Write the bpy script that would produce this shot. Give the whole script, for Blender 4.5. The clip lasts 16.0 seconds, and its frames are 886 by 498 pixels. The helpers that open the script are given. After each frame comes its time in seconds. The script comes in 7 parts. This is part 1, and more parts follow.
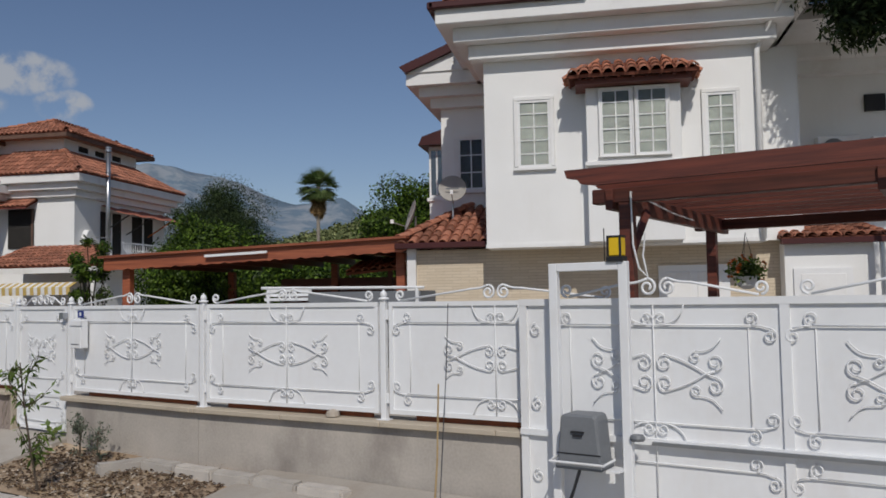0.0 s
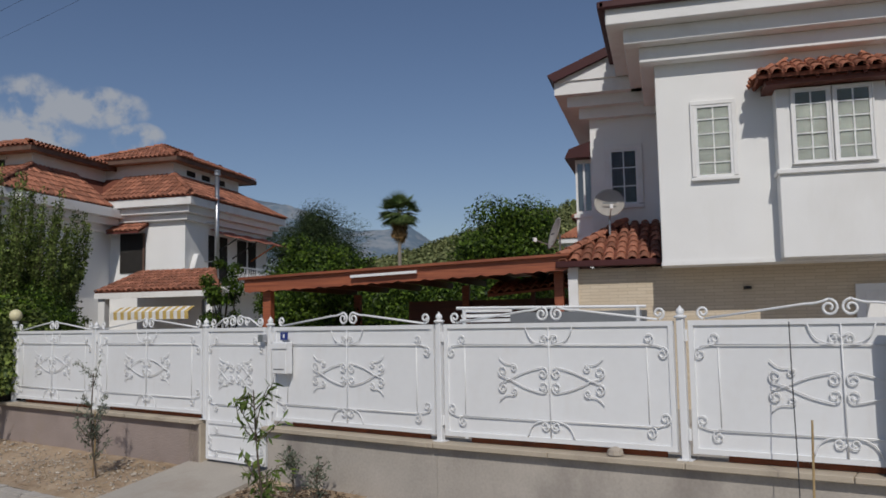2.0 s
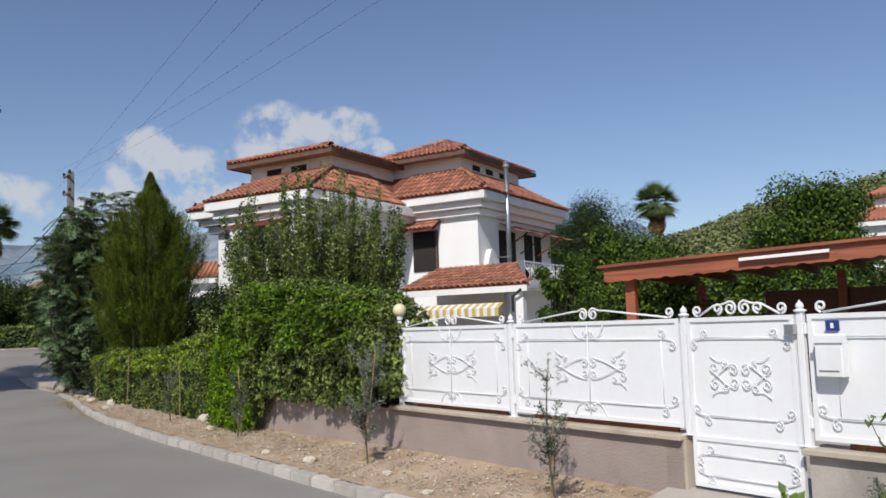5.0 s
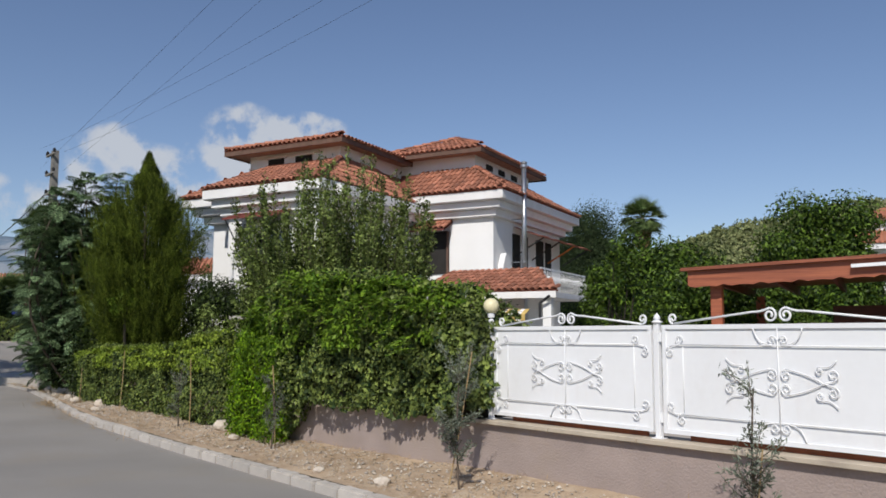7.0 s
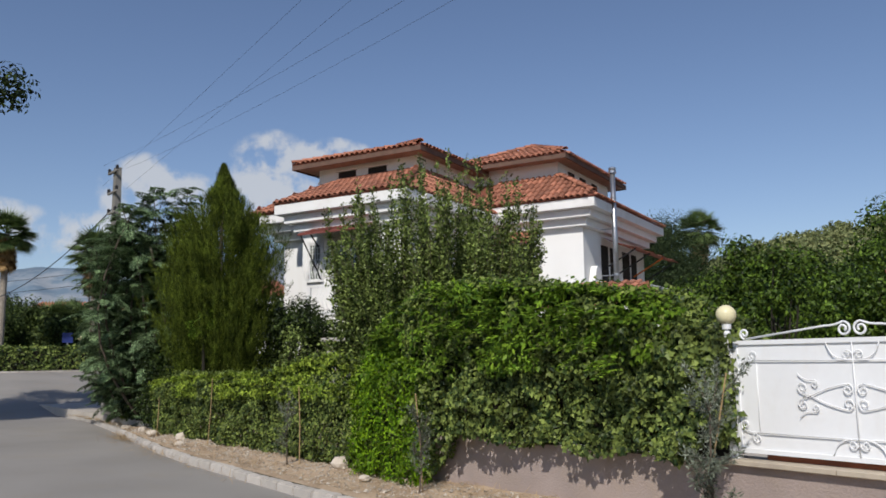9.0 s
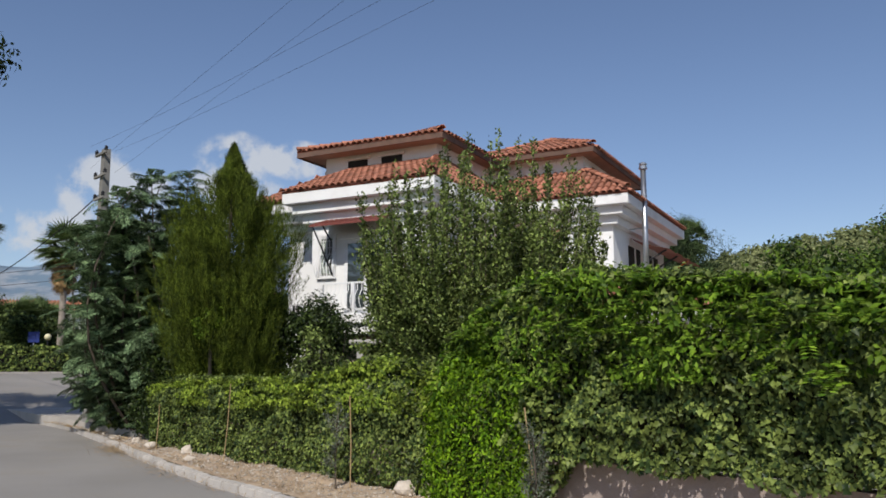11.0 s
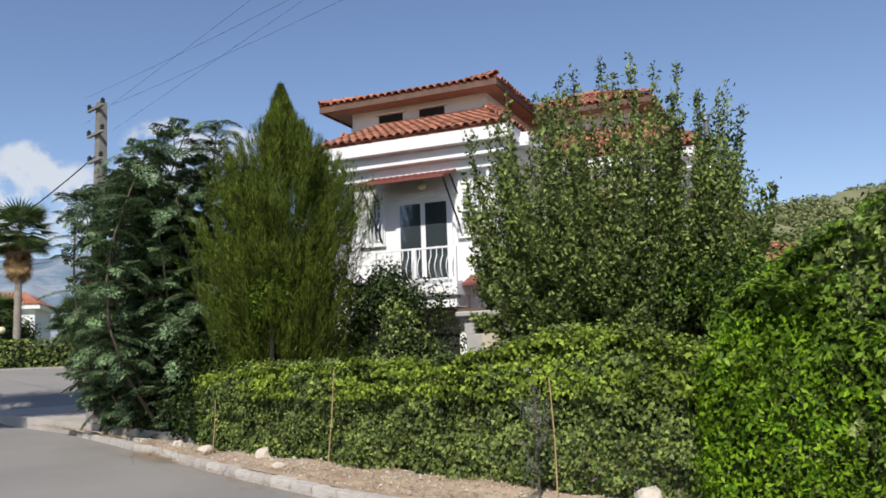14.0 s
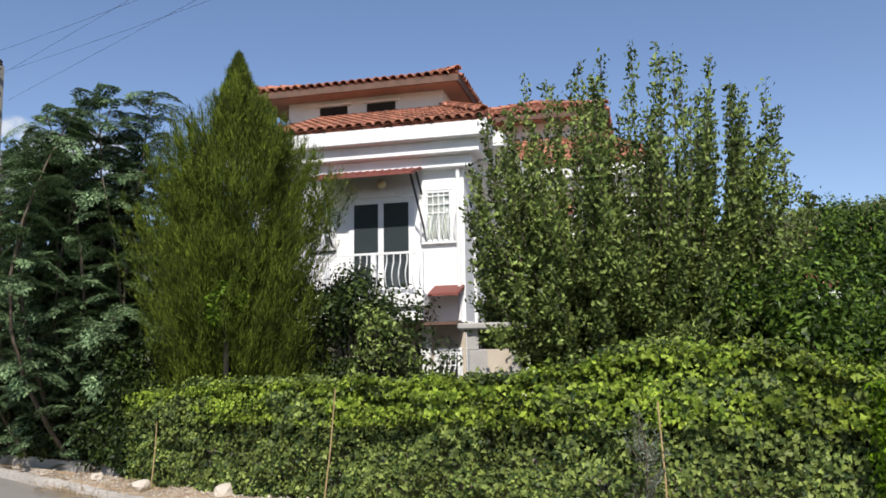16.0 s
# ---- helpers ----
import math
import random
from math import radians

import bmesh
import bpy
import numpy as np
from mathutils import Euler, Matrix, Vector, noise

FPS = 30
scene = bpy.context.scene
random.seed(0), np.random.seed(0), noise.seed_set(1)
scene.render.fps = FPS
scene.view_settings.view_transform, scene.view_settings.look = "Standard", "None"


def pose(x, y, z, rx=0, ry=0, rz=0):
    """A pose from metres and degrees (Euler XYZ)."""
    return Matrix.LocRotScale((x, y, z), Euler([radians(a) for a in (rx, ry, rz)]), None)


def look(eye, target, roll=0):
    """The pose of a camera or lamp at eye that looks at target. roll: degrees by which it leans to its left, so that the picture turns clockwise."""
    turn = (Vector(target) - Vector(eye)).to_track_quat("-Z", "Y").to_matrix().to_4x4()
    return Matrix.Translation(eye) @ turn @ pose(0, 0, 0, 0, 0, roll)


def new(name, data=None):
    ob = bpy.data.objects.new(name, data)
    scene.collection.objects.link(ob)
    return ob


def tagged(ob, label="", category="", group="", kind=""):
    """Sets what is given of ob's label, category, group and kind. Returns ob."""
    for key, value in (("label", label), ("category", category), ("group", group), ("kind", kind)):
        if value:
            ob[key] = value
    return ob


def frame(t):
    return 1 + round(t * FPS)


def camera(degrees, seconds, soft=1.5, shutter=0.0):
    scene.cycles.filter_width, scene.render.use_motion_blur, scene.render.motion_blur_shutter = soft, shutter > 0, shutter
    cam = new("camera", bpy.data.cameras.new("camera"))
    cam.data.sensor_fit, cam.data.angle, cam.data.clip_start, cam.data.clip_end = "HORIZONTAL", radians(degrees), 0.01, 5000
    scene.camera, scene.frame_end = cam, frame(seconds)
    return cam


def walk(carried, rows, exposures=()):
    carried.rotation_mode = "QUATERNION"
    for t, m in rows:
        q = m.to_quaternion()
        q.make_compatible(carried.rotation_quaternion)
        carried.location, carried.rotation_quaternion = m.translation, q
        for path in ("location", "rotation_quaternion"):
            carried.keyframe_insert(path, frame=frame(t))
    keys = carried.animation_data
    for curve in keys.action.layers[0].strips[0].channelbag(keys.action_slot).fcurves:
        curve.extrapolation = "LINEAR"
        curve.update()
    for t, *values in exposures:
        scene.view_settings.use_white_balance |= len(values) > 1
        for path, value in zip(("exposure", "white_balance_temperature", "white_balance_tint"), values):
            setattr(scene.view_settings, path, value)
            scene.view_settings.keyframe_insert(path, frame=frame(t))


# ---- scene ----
cam = camera(57.2, 16.0, soft=1.7)
PATH = [
    (0, (1.037, -0.113, 1.999), (0.661, 1.848, 2.111), -1.0),
    (0.5, (0.542, 0.053, 1.998), (0.185, 2.016, 2.14), -0.6),
    (1, (0.054, 0.259, 2.004), (-0.162, 2.241, 2.159), -0.4),
    (1.5, (-0.468, 0.369, 1.996), (-0.661, 2.352, 2.176), -2.0),
    (2, (-1.025, 0.507, 1.97), (-1.548, 2.429, 2.147), -1.1),
    (2.5, (-1.532, 0.654, 1.965), (-2.32, 2.483, 2.151), -0.9),
    (3, (-2.104, 0.735, 1.963), (-2.965, 2.532, 2.141), -2.0),
    (3.5, (-2.628, 0.859, 1.954), (-3.583, 2.602, 2.18), -4.0),
    (4, (-3.224, 1.06, 1.931), (-4.207, 2.789, 2.136), -3.0),
    (4.5, (-3.761, 1.238, 1.915), (-4.754, 2.967, 2.069), -2.4),
    (4.7, (-3.977, 1.334, 1.933), (-5.012, 3.037, 2.109), -2.1),
    (6.8, (-6.404, 2.095, 1.84), (-7.305, 3.866, 2.068), -0.1),
    (7, (-6.663, 2.185, 1.816), (-7.61, 3.933, 2.032), 0.2),
    (7.5, (-7.26, 2.463, 1.828), (-8.272, 4.175, 2.038), 1.1),
    (8, (-7.913, 2.664, 1.837), (-8.899, 4.387, 2.075), -1.0),
    (8.2, (-8.164, 2.728, 1.794), (-9.177, 4.432, 2.055), -0.7),
    (10.3, (-10.72, 3.523, 1.853), (-11.61, 5.291, 2.142), -3.6),
    (10.5, (-10.953, 3.65, 1.86), (-11.79, 5.442, 2.154), -3.5),
    (11, (-11.572, 3.908, 1.806), (-12.499, 5.657, 2.091), -0.0),
    (11.5, (-12.185, 4.101, 1.784), (-13.085, 5.874, 2.009), -0.3),
    (12, (-12.884, 4.331, 1.811), (-13.902, 6.042, 1.997), 1.4),
    (12.5, (-13.526, 4.449, 1.723), (-14.524, 6.168, 1.948), 0.8),
    (13, (-14.27, 4.583, 1.711), (-15.287, 6.287, 1.962), -0.6),
    (13.5, (-14.886, 4.894, 1.709), (-15.865, 6.615, 1.996), 0.1),
    (14, (-15.586, 5.061, 1.734), (-16.374, 6.883, 1.977), -2.0),
    (14.5, (-16.157, 5.312, 1.733), (-16.939, 7.134, 1.991), -0.9),
    (15, (-16.792, 5.579, 1.748), (-17.379, 7.472, 2.014), -0.4),
    (15.5, (-17.403, 5.908, 1.758), (-17.974, 7.805, 2.036), -0.4),
    (16, (-18.075, 6.142, 1.719), (-18.551, 8.063, 2.006), -0.9),
]
walk(cam, [(t, look(eye, target, roll)) for t, eye, target, roll in PATH], [(0, -0.62), (1.0, -0.66), (1.5, -0.65), (2.0, -0.7), (2.5, -0.78), (3.0, -0.5), (3.5, -0.22), (4.0, -0.17), (4.5, 0.06), (7, 0.0), (10.5, 0.04), (12.5, 0.27), (13.5, 0.35), (16, 0.49)])

# ---- places and directions ----
FENCE_TURN = radians(-22.0)
FENCE = Matrix.Translation((-3.104, 7.793, 0.0)) @ Matrix.Rotation(FENCE_TURN, 4, "Z")


def fpt(u, v, z=0.0):
    """A point given along the fence (u), behind it (v) and up (z)."""
    return FENCE @ Vector((u, v, z))


def rise(u):
    """The road climbs gently towards the far crossing."""
    return min(1.4, max(0.0, -u - 36.0) * 0.1)


# ---- world, sun ----
SUN = Vector((0.17, -0.708, 0.682)).normalized()
world = bpy.data.worlds.new("sky")
scene.world = world
world.use_nodes = True
wt = world.node_tree
wt.nodes.clear()
sky = wt.nodes.new("ShaderNodeTexSky")
sky.sky_type = "NISHITA"
sky.sun_disc = False
sky.sun_elevation = radians(43.0)
sky.sun_rotation = radians(166.4)
sky.air_density, sky.dust_density, sky.ozone_density = 1.0, 0.35, 3.4
geo = wt.nodes.new("ShaderNodeTexCoord")
sep = wt.nodes.new("ShaderNodeSeparateXYZ")
wt.links.new(geo.outputs["Generated"], sep.inputs[0])


def wmath(op, a, b=None, c=None, clamp=False):
    n = wt.nodes.new("ShaderNodeMath")
    n.operation, n.use_clamp = op, clamp
    for i, v in enumerate((a, b, c)):
        if v is None:
            continue
        if isinstance(v, (int, float)):
            n.inputs[i].default_value = v
        else:
            wt.links.new(v, n.inputs[i])
    return n.outputs[0]


def wblob(azimuth, elevation, wide, high):
    """A soft oval in the sky: 1 in its middle, 0 at its rim."""
    az = wmath("ARCTAN2", sep.outputs[0], sep.outputs[1])
    el = wmath("ARCSINE", sep.outputs[2])
    a = wmath("DIVIDE", wmath("SUBTRACT", az, radians(azimuth)), radians(wide))
    e = wmath("DIVIDE", wmath("SUBTRACT", el, radians(elevation)), radians(high))
    r = wmath("ADD", wmath("MULTIPLY", a, a), wmath("MULTIPLY", e, e))
    return wmath("SUBTRACT", 1.0, r, clamp=True)


cloud = wblob(-42.5, 13.9, 3.2, 2.2)
for blob in ((-39.0, 14.2, 4.2, 1.5), (-43.0, 12.2, 4.0, 2.0), (-50.5, 12.6, 2.4, 1.5), (-48.5, 11.0, 3.6, 2.0), (-52.0, 11.2, 2.2, 2.4), (-54.0, 8.2, 5.0, 2.0), (-46.0, 9.0, 6.0, 2.0), (-36.0, 12.4, 2.0, 1.2), (-60.0, 9.0, 4.0, 1.6)):
    cloud = wmath("MAXIMUM", cloud, wblob(*blob))
puff = wt.nodes.new("ShaderNodeTexNoise")
puff.inputs["Scale"].default_value = 27.0
puff.inputs["Detail"].default_value = 7.0
puff.inputs["Roughness"].default_value = 0.58
wt.links.new(geo.outputs["Generated"], puff.inputs["Vector"])
body = wmath("MULTIPLY", wmath("POWER", cloud, 0.6), wmath("MULTIPLY_ADD", puff.outputs[0], 4.6, -1.5))
ramp = wt.nodes.new("ShaderNodeMapRange")
ramp.interpolation_type = "SMOOTHSTEP"
ramp.inputs[1].default_value, ramp.inputs[2].default_value = 0.16, 0.95
wt.links.new(body, ramp.inputs[0])
cover = wmath("MULTIPLY", ramp.outputs[0], 0.82)
mixc = wt.nodes.new("ShaderNodeMixRGB")
mixc.inputs[2].default_value = (6.0, 6.25, 6.7, 1)
wt.links.new(cover, mixc.inputs[0])
tint = wt.nodes.new("ShaderNodeMixRGB")
tint.blend_type = "MULTIPLY"
tint.inputs[0].default_value = 1.0
tint.inputs[2].default_value = (1.07, 1.0, 1.035, 1)
wt.links.new(sky.outputs[0], tint.inputs[1])
wt.links.new(tint.outputs[0], mixc.inputs[1])
bg = wt.nodes.new("ShaderNodeBackground")
bg.inputs[1].default_value = 0.094
wout = wt.nodes.new("ShaderNodeOutputWorld")
wt.links.new(mixc.outputs[0], bg.inputs[0])
wt.links.new(bg.outputs[0], wout.inputs[0])

lamp = bpy.data.lights.new("sun", "SUN")
lamp.energy, lamp.angle, lamp.color = 4.0, radians(0.55), (1.0, 0.95, 0.88)
sun = new("sun", lamp)
sun.matrix_world = look(SUN * 50, (0, 0, 0))


# ---- materials ----
def material(name, color, rough=0.7, second=None, scale=4.0, fine=60.0, bump=0.15, contrast=1.0, metal=0.0, random_by="", random_amount=0.0, specular=0.3, depth=0.01, dirt=None, dirt_scale=1.2, dirt_amount=0.0, streak=1.0):
    """A surface with variation at two scales, fine relief and, if wished, stains and a chance tone for each piece."""
    m = bpy.data.materials.new(name)
    m.use_nodes = True
    nt = m.node_tree
    b = nt.nodes["Principled BSDF"]
    b.inputs["Roughness"].default_value = rough
    b.inputs["Metallic"].default_value = metal
    b.inputs["Specular IOR Level"].default_value = specular
    tc = nt.nodes.new("ShaderNodeTexCoord")
    big = nt.nodes.new("ShaderNodeTexNoise")
    big.inputs["Scale"].default_value, big.inputs["Detail"].default_value = scale, 5.0
    small = nt.nodes.new("ShaderNodeTexNoise")
    small.inputs["Scale"].default_value, small.inputs["Detail"].default_value = fine, 3.0
    for n in (big, small):
        nt.links.new(tc.outputs["Object"], n.inputs["Vector"])
    second = second or tuple(c * 0.8 for c in color)
    mix = nt.nodes.new("ShaderNodeMixRGB")
    mix.inputs[1].default_value, mix.inputs[2].default_value = (*color, 1), (*second, 1)
    add = nt.nodes.new("ShaderNodeMath")
    add.operation = "MULTIPLY_ADD"
    add.inputs[1].default_value = 0.45
    nt.links.new(small.outputs[0], add.inputs[0])
    nt.links.new(big.outputs[0], add.inputs[2])
    rng = nt.nodes.new("ShaderNodeMapRange")
    rng.inputs[1].default_value, rng.inputs[2].default_value = 0.72 - 0.25 / contrast, 0.72 + 0.25 / contrast
    nt.links.new(add.outputs[0], rng.inputs[0])
    nt.links.new(rng.outputs[0], mix.inputs[0])
    out = mix.outputs[0]
    if dirt:
        dn = nt.nodes.new("ShaderNodeTexNoise")
        dn.inputs["Scale"].default_value, dn.inputs["Detail"].default_value, dn.inputs["Roughness"].default_value = dirt_scale, 8.0, 0.65
        mp = nt.nodes.new("ShaderNodeMapping")
        mp.inputs["Scale"].default_value = (1.0, 1.0, streak)
        nt.links.new(tc.outputs["Object"], mp.inputs[0])
        nt.links.new(mp.outputs[0], dn.inputs["Vector"])
        dr = nt.nodes.new("ShaderNodeMapRange")
        dr.inputs[1].default_value, dr.inputs[2].default_value = 0.52, 0.78
        dr.inputs[4].default_value = dirt_amount
        nt.links.new(dn.outputs[0], dr.inputs[0])
        dm = nt.nodes.new("ShaderNodeMixRGB")
        dm.inputs[2].default_value = (*dirt, 1)
        nt.links.new(dr.outputs[0], dm.inputs[0])
        nt.links.new(out, dm.inputs[1])
        out = dm.outputs[0]
    if random_by:
        if random_by == "island":
            src = nt.nodes.new("ShaderNodeNewGeometry").outputs["Random Per Island"]
        else:
            src = nt.nodes.new("ShaderNodeObjectInfo").outputs["Random"]
        r2 = nt.nodes.new("ShaderNodeMapRange")
        r2.inputs[3].default_value, r2.inputs[4].default_value = 1 - random_amount, 1 + random_amount
        nt.links.new(src, r2.inputs[0])
        hs = nt.nodes.new("ShaderNodeHueSaturation")
        nt.links.new(r2.outputs[0], hs.inputs["Value"])
        nt.links.new(out, hs.inputs["Color"])
        out = hs.outputs[0]
    nt.links.new(out, b.inputs["Base Color"])
    if bump:
        bp = nt.nodes.new("ShaderNodeBump")
        bp.inputs["Strength"].default_value, bp.inputs["Distance"].default_value = bump, depth
        nt.links.new(add.outputs[0], bp.inputs["Height"])
        nt.links.new(bp.outputs[0], b.inputs["Normal"])
    return m


def leaf_material(name, dark, light, back=0.3, rough=0.5):
    """Leaves: a chance tone for each leaf, gloss, and light let through."""
    m = bpy.data.materials.new(name)
    m.use_nodes = True
    nt = m.node_tree
    b = nt.nodes["Principled BSDF"]
    b.inputs["Roughness"].default_value = rough
    b.inputs["Specular IOR Level"].default_value = 0.16
    g = nt.nodes.new("ShaderNodeNewGeometry")
    rp = nt.nodes.new("ShaderNodeValToRGB")
    rp.color_ramp.elements[0].color, rp.color_ramp.elements[1].color = (*dark, 1), (*light, 1)
    pw = nt.nodes.new("ShaderNodeMath")
    pw.operation = "POWER"
    pw.inputs[1].default_value = 1.45
    nt.links.new(g.outputs["Random Per Island"], pw.inputs[0])
    nt.links.new(pw.outputs[0], rp.inputs[0])
    tc = nt.nodes.new("ShaderNodeTexCoord")
    big = nt.nodes.new("ShaderNodeTexNoise")
    big.inputs["Scale"].default_value = 2.6
    nt.links.new(tc.outputs["Object"], big.inputs["Vector"])
    r2 = nt.nodes.new("ShaderNodeMapRange")
    r2.inputs[1].default_value, r2.inputs[2].default_value, r2.inputs[3].default_value, r2.inputs[4].default_value = 0.32, 0.68, 0.5, 1.4
    nt.links.new(big.outputs[0], r2.inputs[0])
    hs = nt.nodes.new("ShaderNodeHueSaturation")
    nt.links.new(r2.outputs[0], hs.inputs["Value"])
    nt.links.new(rp.outputs[0], hs.inputs["Color"])
    nt.links.new(hs.outputs[0], b.inputs["Base Color"])
    tr = nt.nodes.new("ShaderNodeBsdfTranslucent")
    nt.links.new(hs.outputs[0], tr.inputs[0])
    mx = nt.nodes.new("ShaderNodeMixShader")
    mx.inputs[0].default_value = back
    nt.links.new(b.outputs[0], mx.inputs[1])
    nt.links.new(tr.outputs[0], mx.inputs[2])
    nt.links.new(mx.outputs[0], nt.nodes["Material Output"].inputs[0])
    return m


def glass_material(name, tint=(0.04, 0.05, 0.055)):
    m = bpy.data.materials.new(name)
    m.use_nodes = True
    b = m.node_tree.nodes["Principled BSDF"]
    b.inputs["Base Color"].default_value = (*tint, 1)
    b.inputs["Roughness"].default_value = 0.04
    b.inputs["Specular IOR Level"].default_value = 1.0
    b.inputs["Coat Weight"].default_value, b.inputs["Coat Roughness"].default_value = 1.0, 0.02
    return m


def wood_material(name, light, dark, along=(0.6, 12.0, 12.0), rough=0.55):
    m = bpy.data.materials.new(name)
    m.use_nodes = True
    nt = m.node_tree
    b = nt.nodes["Principled BSDF"]
    b.inputs["Roughness"].default_value = rough
    tc = nt.nodes.new("ShaderNodeTexCoord")
    mp = nt.nodes.new("ShaderNodeMapping")
    mp.inputs["Scale"].default_value = along
    n = nt.nodes.new("ShaderNodeTexNoise")
    n.inputs["Scale"].default_value, n.inputs["Detail"].default_value, n.inputs["Roughness"].default_value = 2.2, 8.0, 0.65
    nt.links.new(tc.outputs["Object"], mp.inputs[0])
    nt.links.new(mp.outputs[0], n.inputs["Vector"])
    r = nt.nodes.new("ShaderNodeValToRGB")
    r.color_ramp.elements[0].position, r.color_ramp.elements[1].position = 0.32, 0.68
    r.color_ramp.elements[0].color, r.color_ramp.elements[1].color = (*dark, 1), (*light, 1)
    nt.links.new(n.outputs[0], r.inputs[0])
    oi = nt.nodes.new("ShaderNodeObjectInfo")
    rr = nt.nodes.new("ShaderNodeMapRange")
    rr.inputs[3].default_value, rr.inputs[4].default_value = 0.78, 1.2
    nt.links.new(oi.outputs["Random"], rr.inputs[0])
    hs = nt.nodes.new("ShaderNodeHueSaturation")
    nt.links.new(rr.outputs[0], hs.inputs["Value"])
    nt.links.new(r.outputs[0], hs.inputs["Color"])
    nt.links.new(hs.outputs[0], b.inputs["Base Color"])
    bp = nt.nodes.new("ShaderNodeBump")
    bp.inputs["Strength"].default_value, bp.inputs["Distance"].default_value = 0.3, 0.005
    nt.links.new(n.outputs[0], bp.inputs["Height"])
    nt.links.new(bp.outputs[0], b.inputs["Normal"])
    return m


M = {}
M["asphalt"] = material("asphalt", (0.285, 0.266, 0.243), 0.9, (0.215, 0.202, 0.186), 0.35, 110.0, 0.5, 1.0, dirt=(0.26, 0.225, 0.18), dirt_scale=0.8, dirt_amount=0.6)
M["concrete"] = material("grey_render", (0.5, 0.455, 0.405), 0.9, (0.34, 0.31, 0.275), 1.5, 40.0, 0.25, 1.0, dirt=(0.19, 0.165, 0.15), dirt_scale=1.4, dirt_amount=0.75, streak=0.6)
M["mauve"] = material("rough_mauve_render", (0.37, 0.3, 0.27), 0.95, (0.28, 0.23, 0.21), 2.0, 45.0, 0.9, 1.0, depth=0.02, dirt=(0.42, 0.33, 0.24), dirt_scale=1.0, dirt_amount=0.5)
M["cap"] = material("capstone", (0.5, 0.43, 0.34), 0.8, (0.42, 0.36, 0.28), 3.0, 70.0, 0.2, 1.0, dirt=(0.2, 0.16, 0.13), dirt_scale=2.0, dirt_amount=0.6)
M["kerb"] = material("kerb_concrete", (0.52, 0.48, 0.43), 0.9, (0.38, 0.35, 0.32), 4.0, 60.0, 0.4, 1.0, random_by="object", random_amount=0.15, dirt=(0.34, 0.25, 0.17), dirt_scale=3.0, dirt_amount=0.6)
M["soil"] = material("dry_soil", (0.47, 0.36, 0.25), 1.0, (0.31, 0.225, 0.15), 2.2, 30.0, 1.0, 1.0, depth=0.04, dirt=(0.56, 0.48, 0.37), dirt_scale=3.5, dirt_amount=0.7)
M["earth"] = material("field_earth", (0.2, 0.19, 0.1), 1.0, (0.12, 0.14, 0.06), 0.15, 3.0, 0.4)
M["paving"] = material("pale_paving", (0.45, 0.41, 0.36), 0.9, (0.36, 0.33, 0.29), 1.2, 40.0, 0.2, dirt=(0.28, 0.23, 0.18), dirt_scale=1.5, dirt_amount=0.6)
M["white"] = material("white_wall_paint", (0.82, 0.82, 0.81), 0.85, (0.76, 0.755, 0.74), 0.8, 50.0, 0.15, 1.0, dirt=(0.6, 0.57, 0.52), dirt_scale=0.7, dirt_amount=0.35, streak=0.35)
M["trim"] = material("white_trim", (0.8, 0.8, 0.79), 0.7, (0.74, 0.73, 0.72), 1.0, 40.0, 0.1, 1.0, dirt=(0.5, 0.46, 0.42), dirt_scale=1.5, dirt_amount=0.4)
M["metal"] = material("white_metal_paint", (0.8, 0.81, 0.82), 0.42, (0.75, 0.755, 0.76), 1.2, 14.0, 0.05, 1.0, specular=0.5, dirt=(0.55, 0.47, 0.4), dirt_scale=2.2, dirt_amount=0.3, streak=0.4)
M["rust"] = material("rusty_edge", (0.24, 0.075, 0.035), 0.9, (0.12, 0.05, 0.03), 5.0, 60.0, 0.4)
M["pvc"] = material("white_window_frame", (0.78, 0.78, 0.78), 0.4, (0.74, 0.74, 0.74), 2.0, 20.0, 0.03)
M["glass"] = glass_material("window_glass")
M["blind"] = material("pale_blind", (0.3, 0.3, 0.275), 0.8, (0.24, 0.24, 0.22), 3.0, 40.0, 0.1)
M["tile"] = material("clay_tile", (0.43, 0.185, 0.115), 0.9, (0.3, 0.12, 0.075), 4.0, 50.0, 0.3, 1.0, random_by="object", random_amount=0.35, dirt=(0.2, 0.15, 0.12), dirt_scale=3.0, dirt_amount=0.5)
M["tiles"] = material("clay_tiles", (0.43, 0.185, 0.115), 0.9, (0.3, 0.12, 0.075), 2.0, 50.0, 0.3, 1.0, random_by="island", random_amount=0.35, dirt=(0.2, 0.15, 0.12), dirt_scale=2.0, dirt_amount=0.5)
M["under"] = material("tile_bed", (0.2, 0.07, 0.045), 0.95)
M["maroon"] = material("maroon_gutter", (0.07, 0.018, 0.018), 0.5, (0.05, 0.014, 0.014), 2.0, 30.0, 0.05)
M["soffit"] = material("eave_boards", (0.4, 0.26, 0.2), 0.8, (0.3, 0.18, 0.13), 3.0, 30.0, 0.2)
M["fasciawood"] = material("weathered_fascia", (0.17, 0.1, 0.075), 0.9, (0.1, 0.065, 0.05), 4.0, 40.0, 0.3)
M["wood"] = wood_material("red_stained_timber", (0.27, 0.06, 0.025), (0.15, 0.03, 0.014))
M["darkwood"] = wood_material("dark_red_timber", (0.15, 0.038, 0.022), (0.06, 0.017, 0.012))
M["carportwood"] = wood_material("orange_stained_timber", (0.38, 0.115, 0.05), (0.17, 0.042, 0.02))
M["grey"] = material("grey_plastic", (0.19, 0.2, 0.215), 0.5, (0.15, 0.16, 0.17), 2.0, 60.0, 0.05)
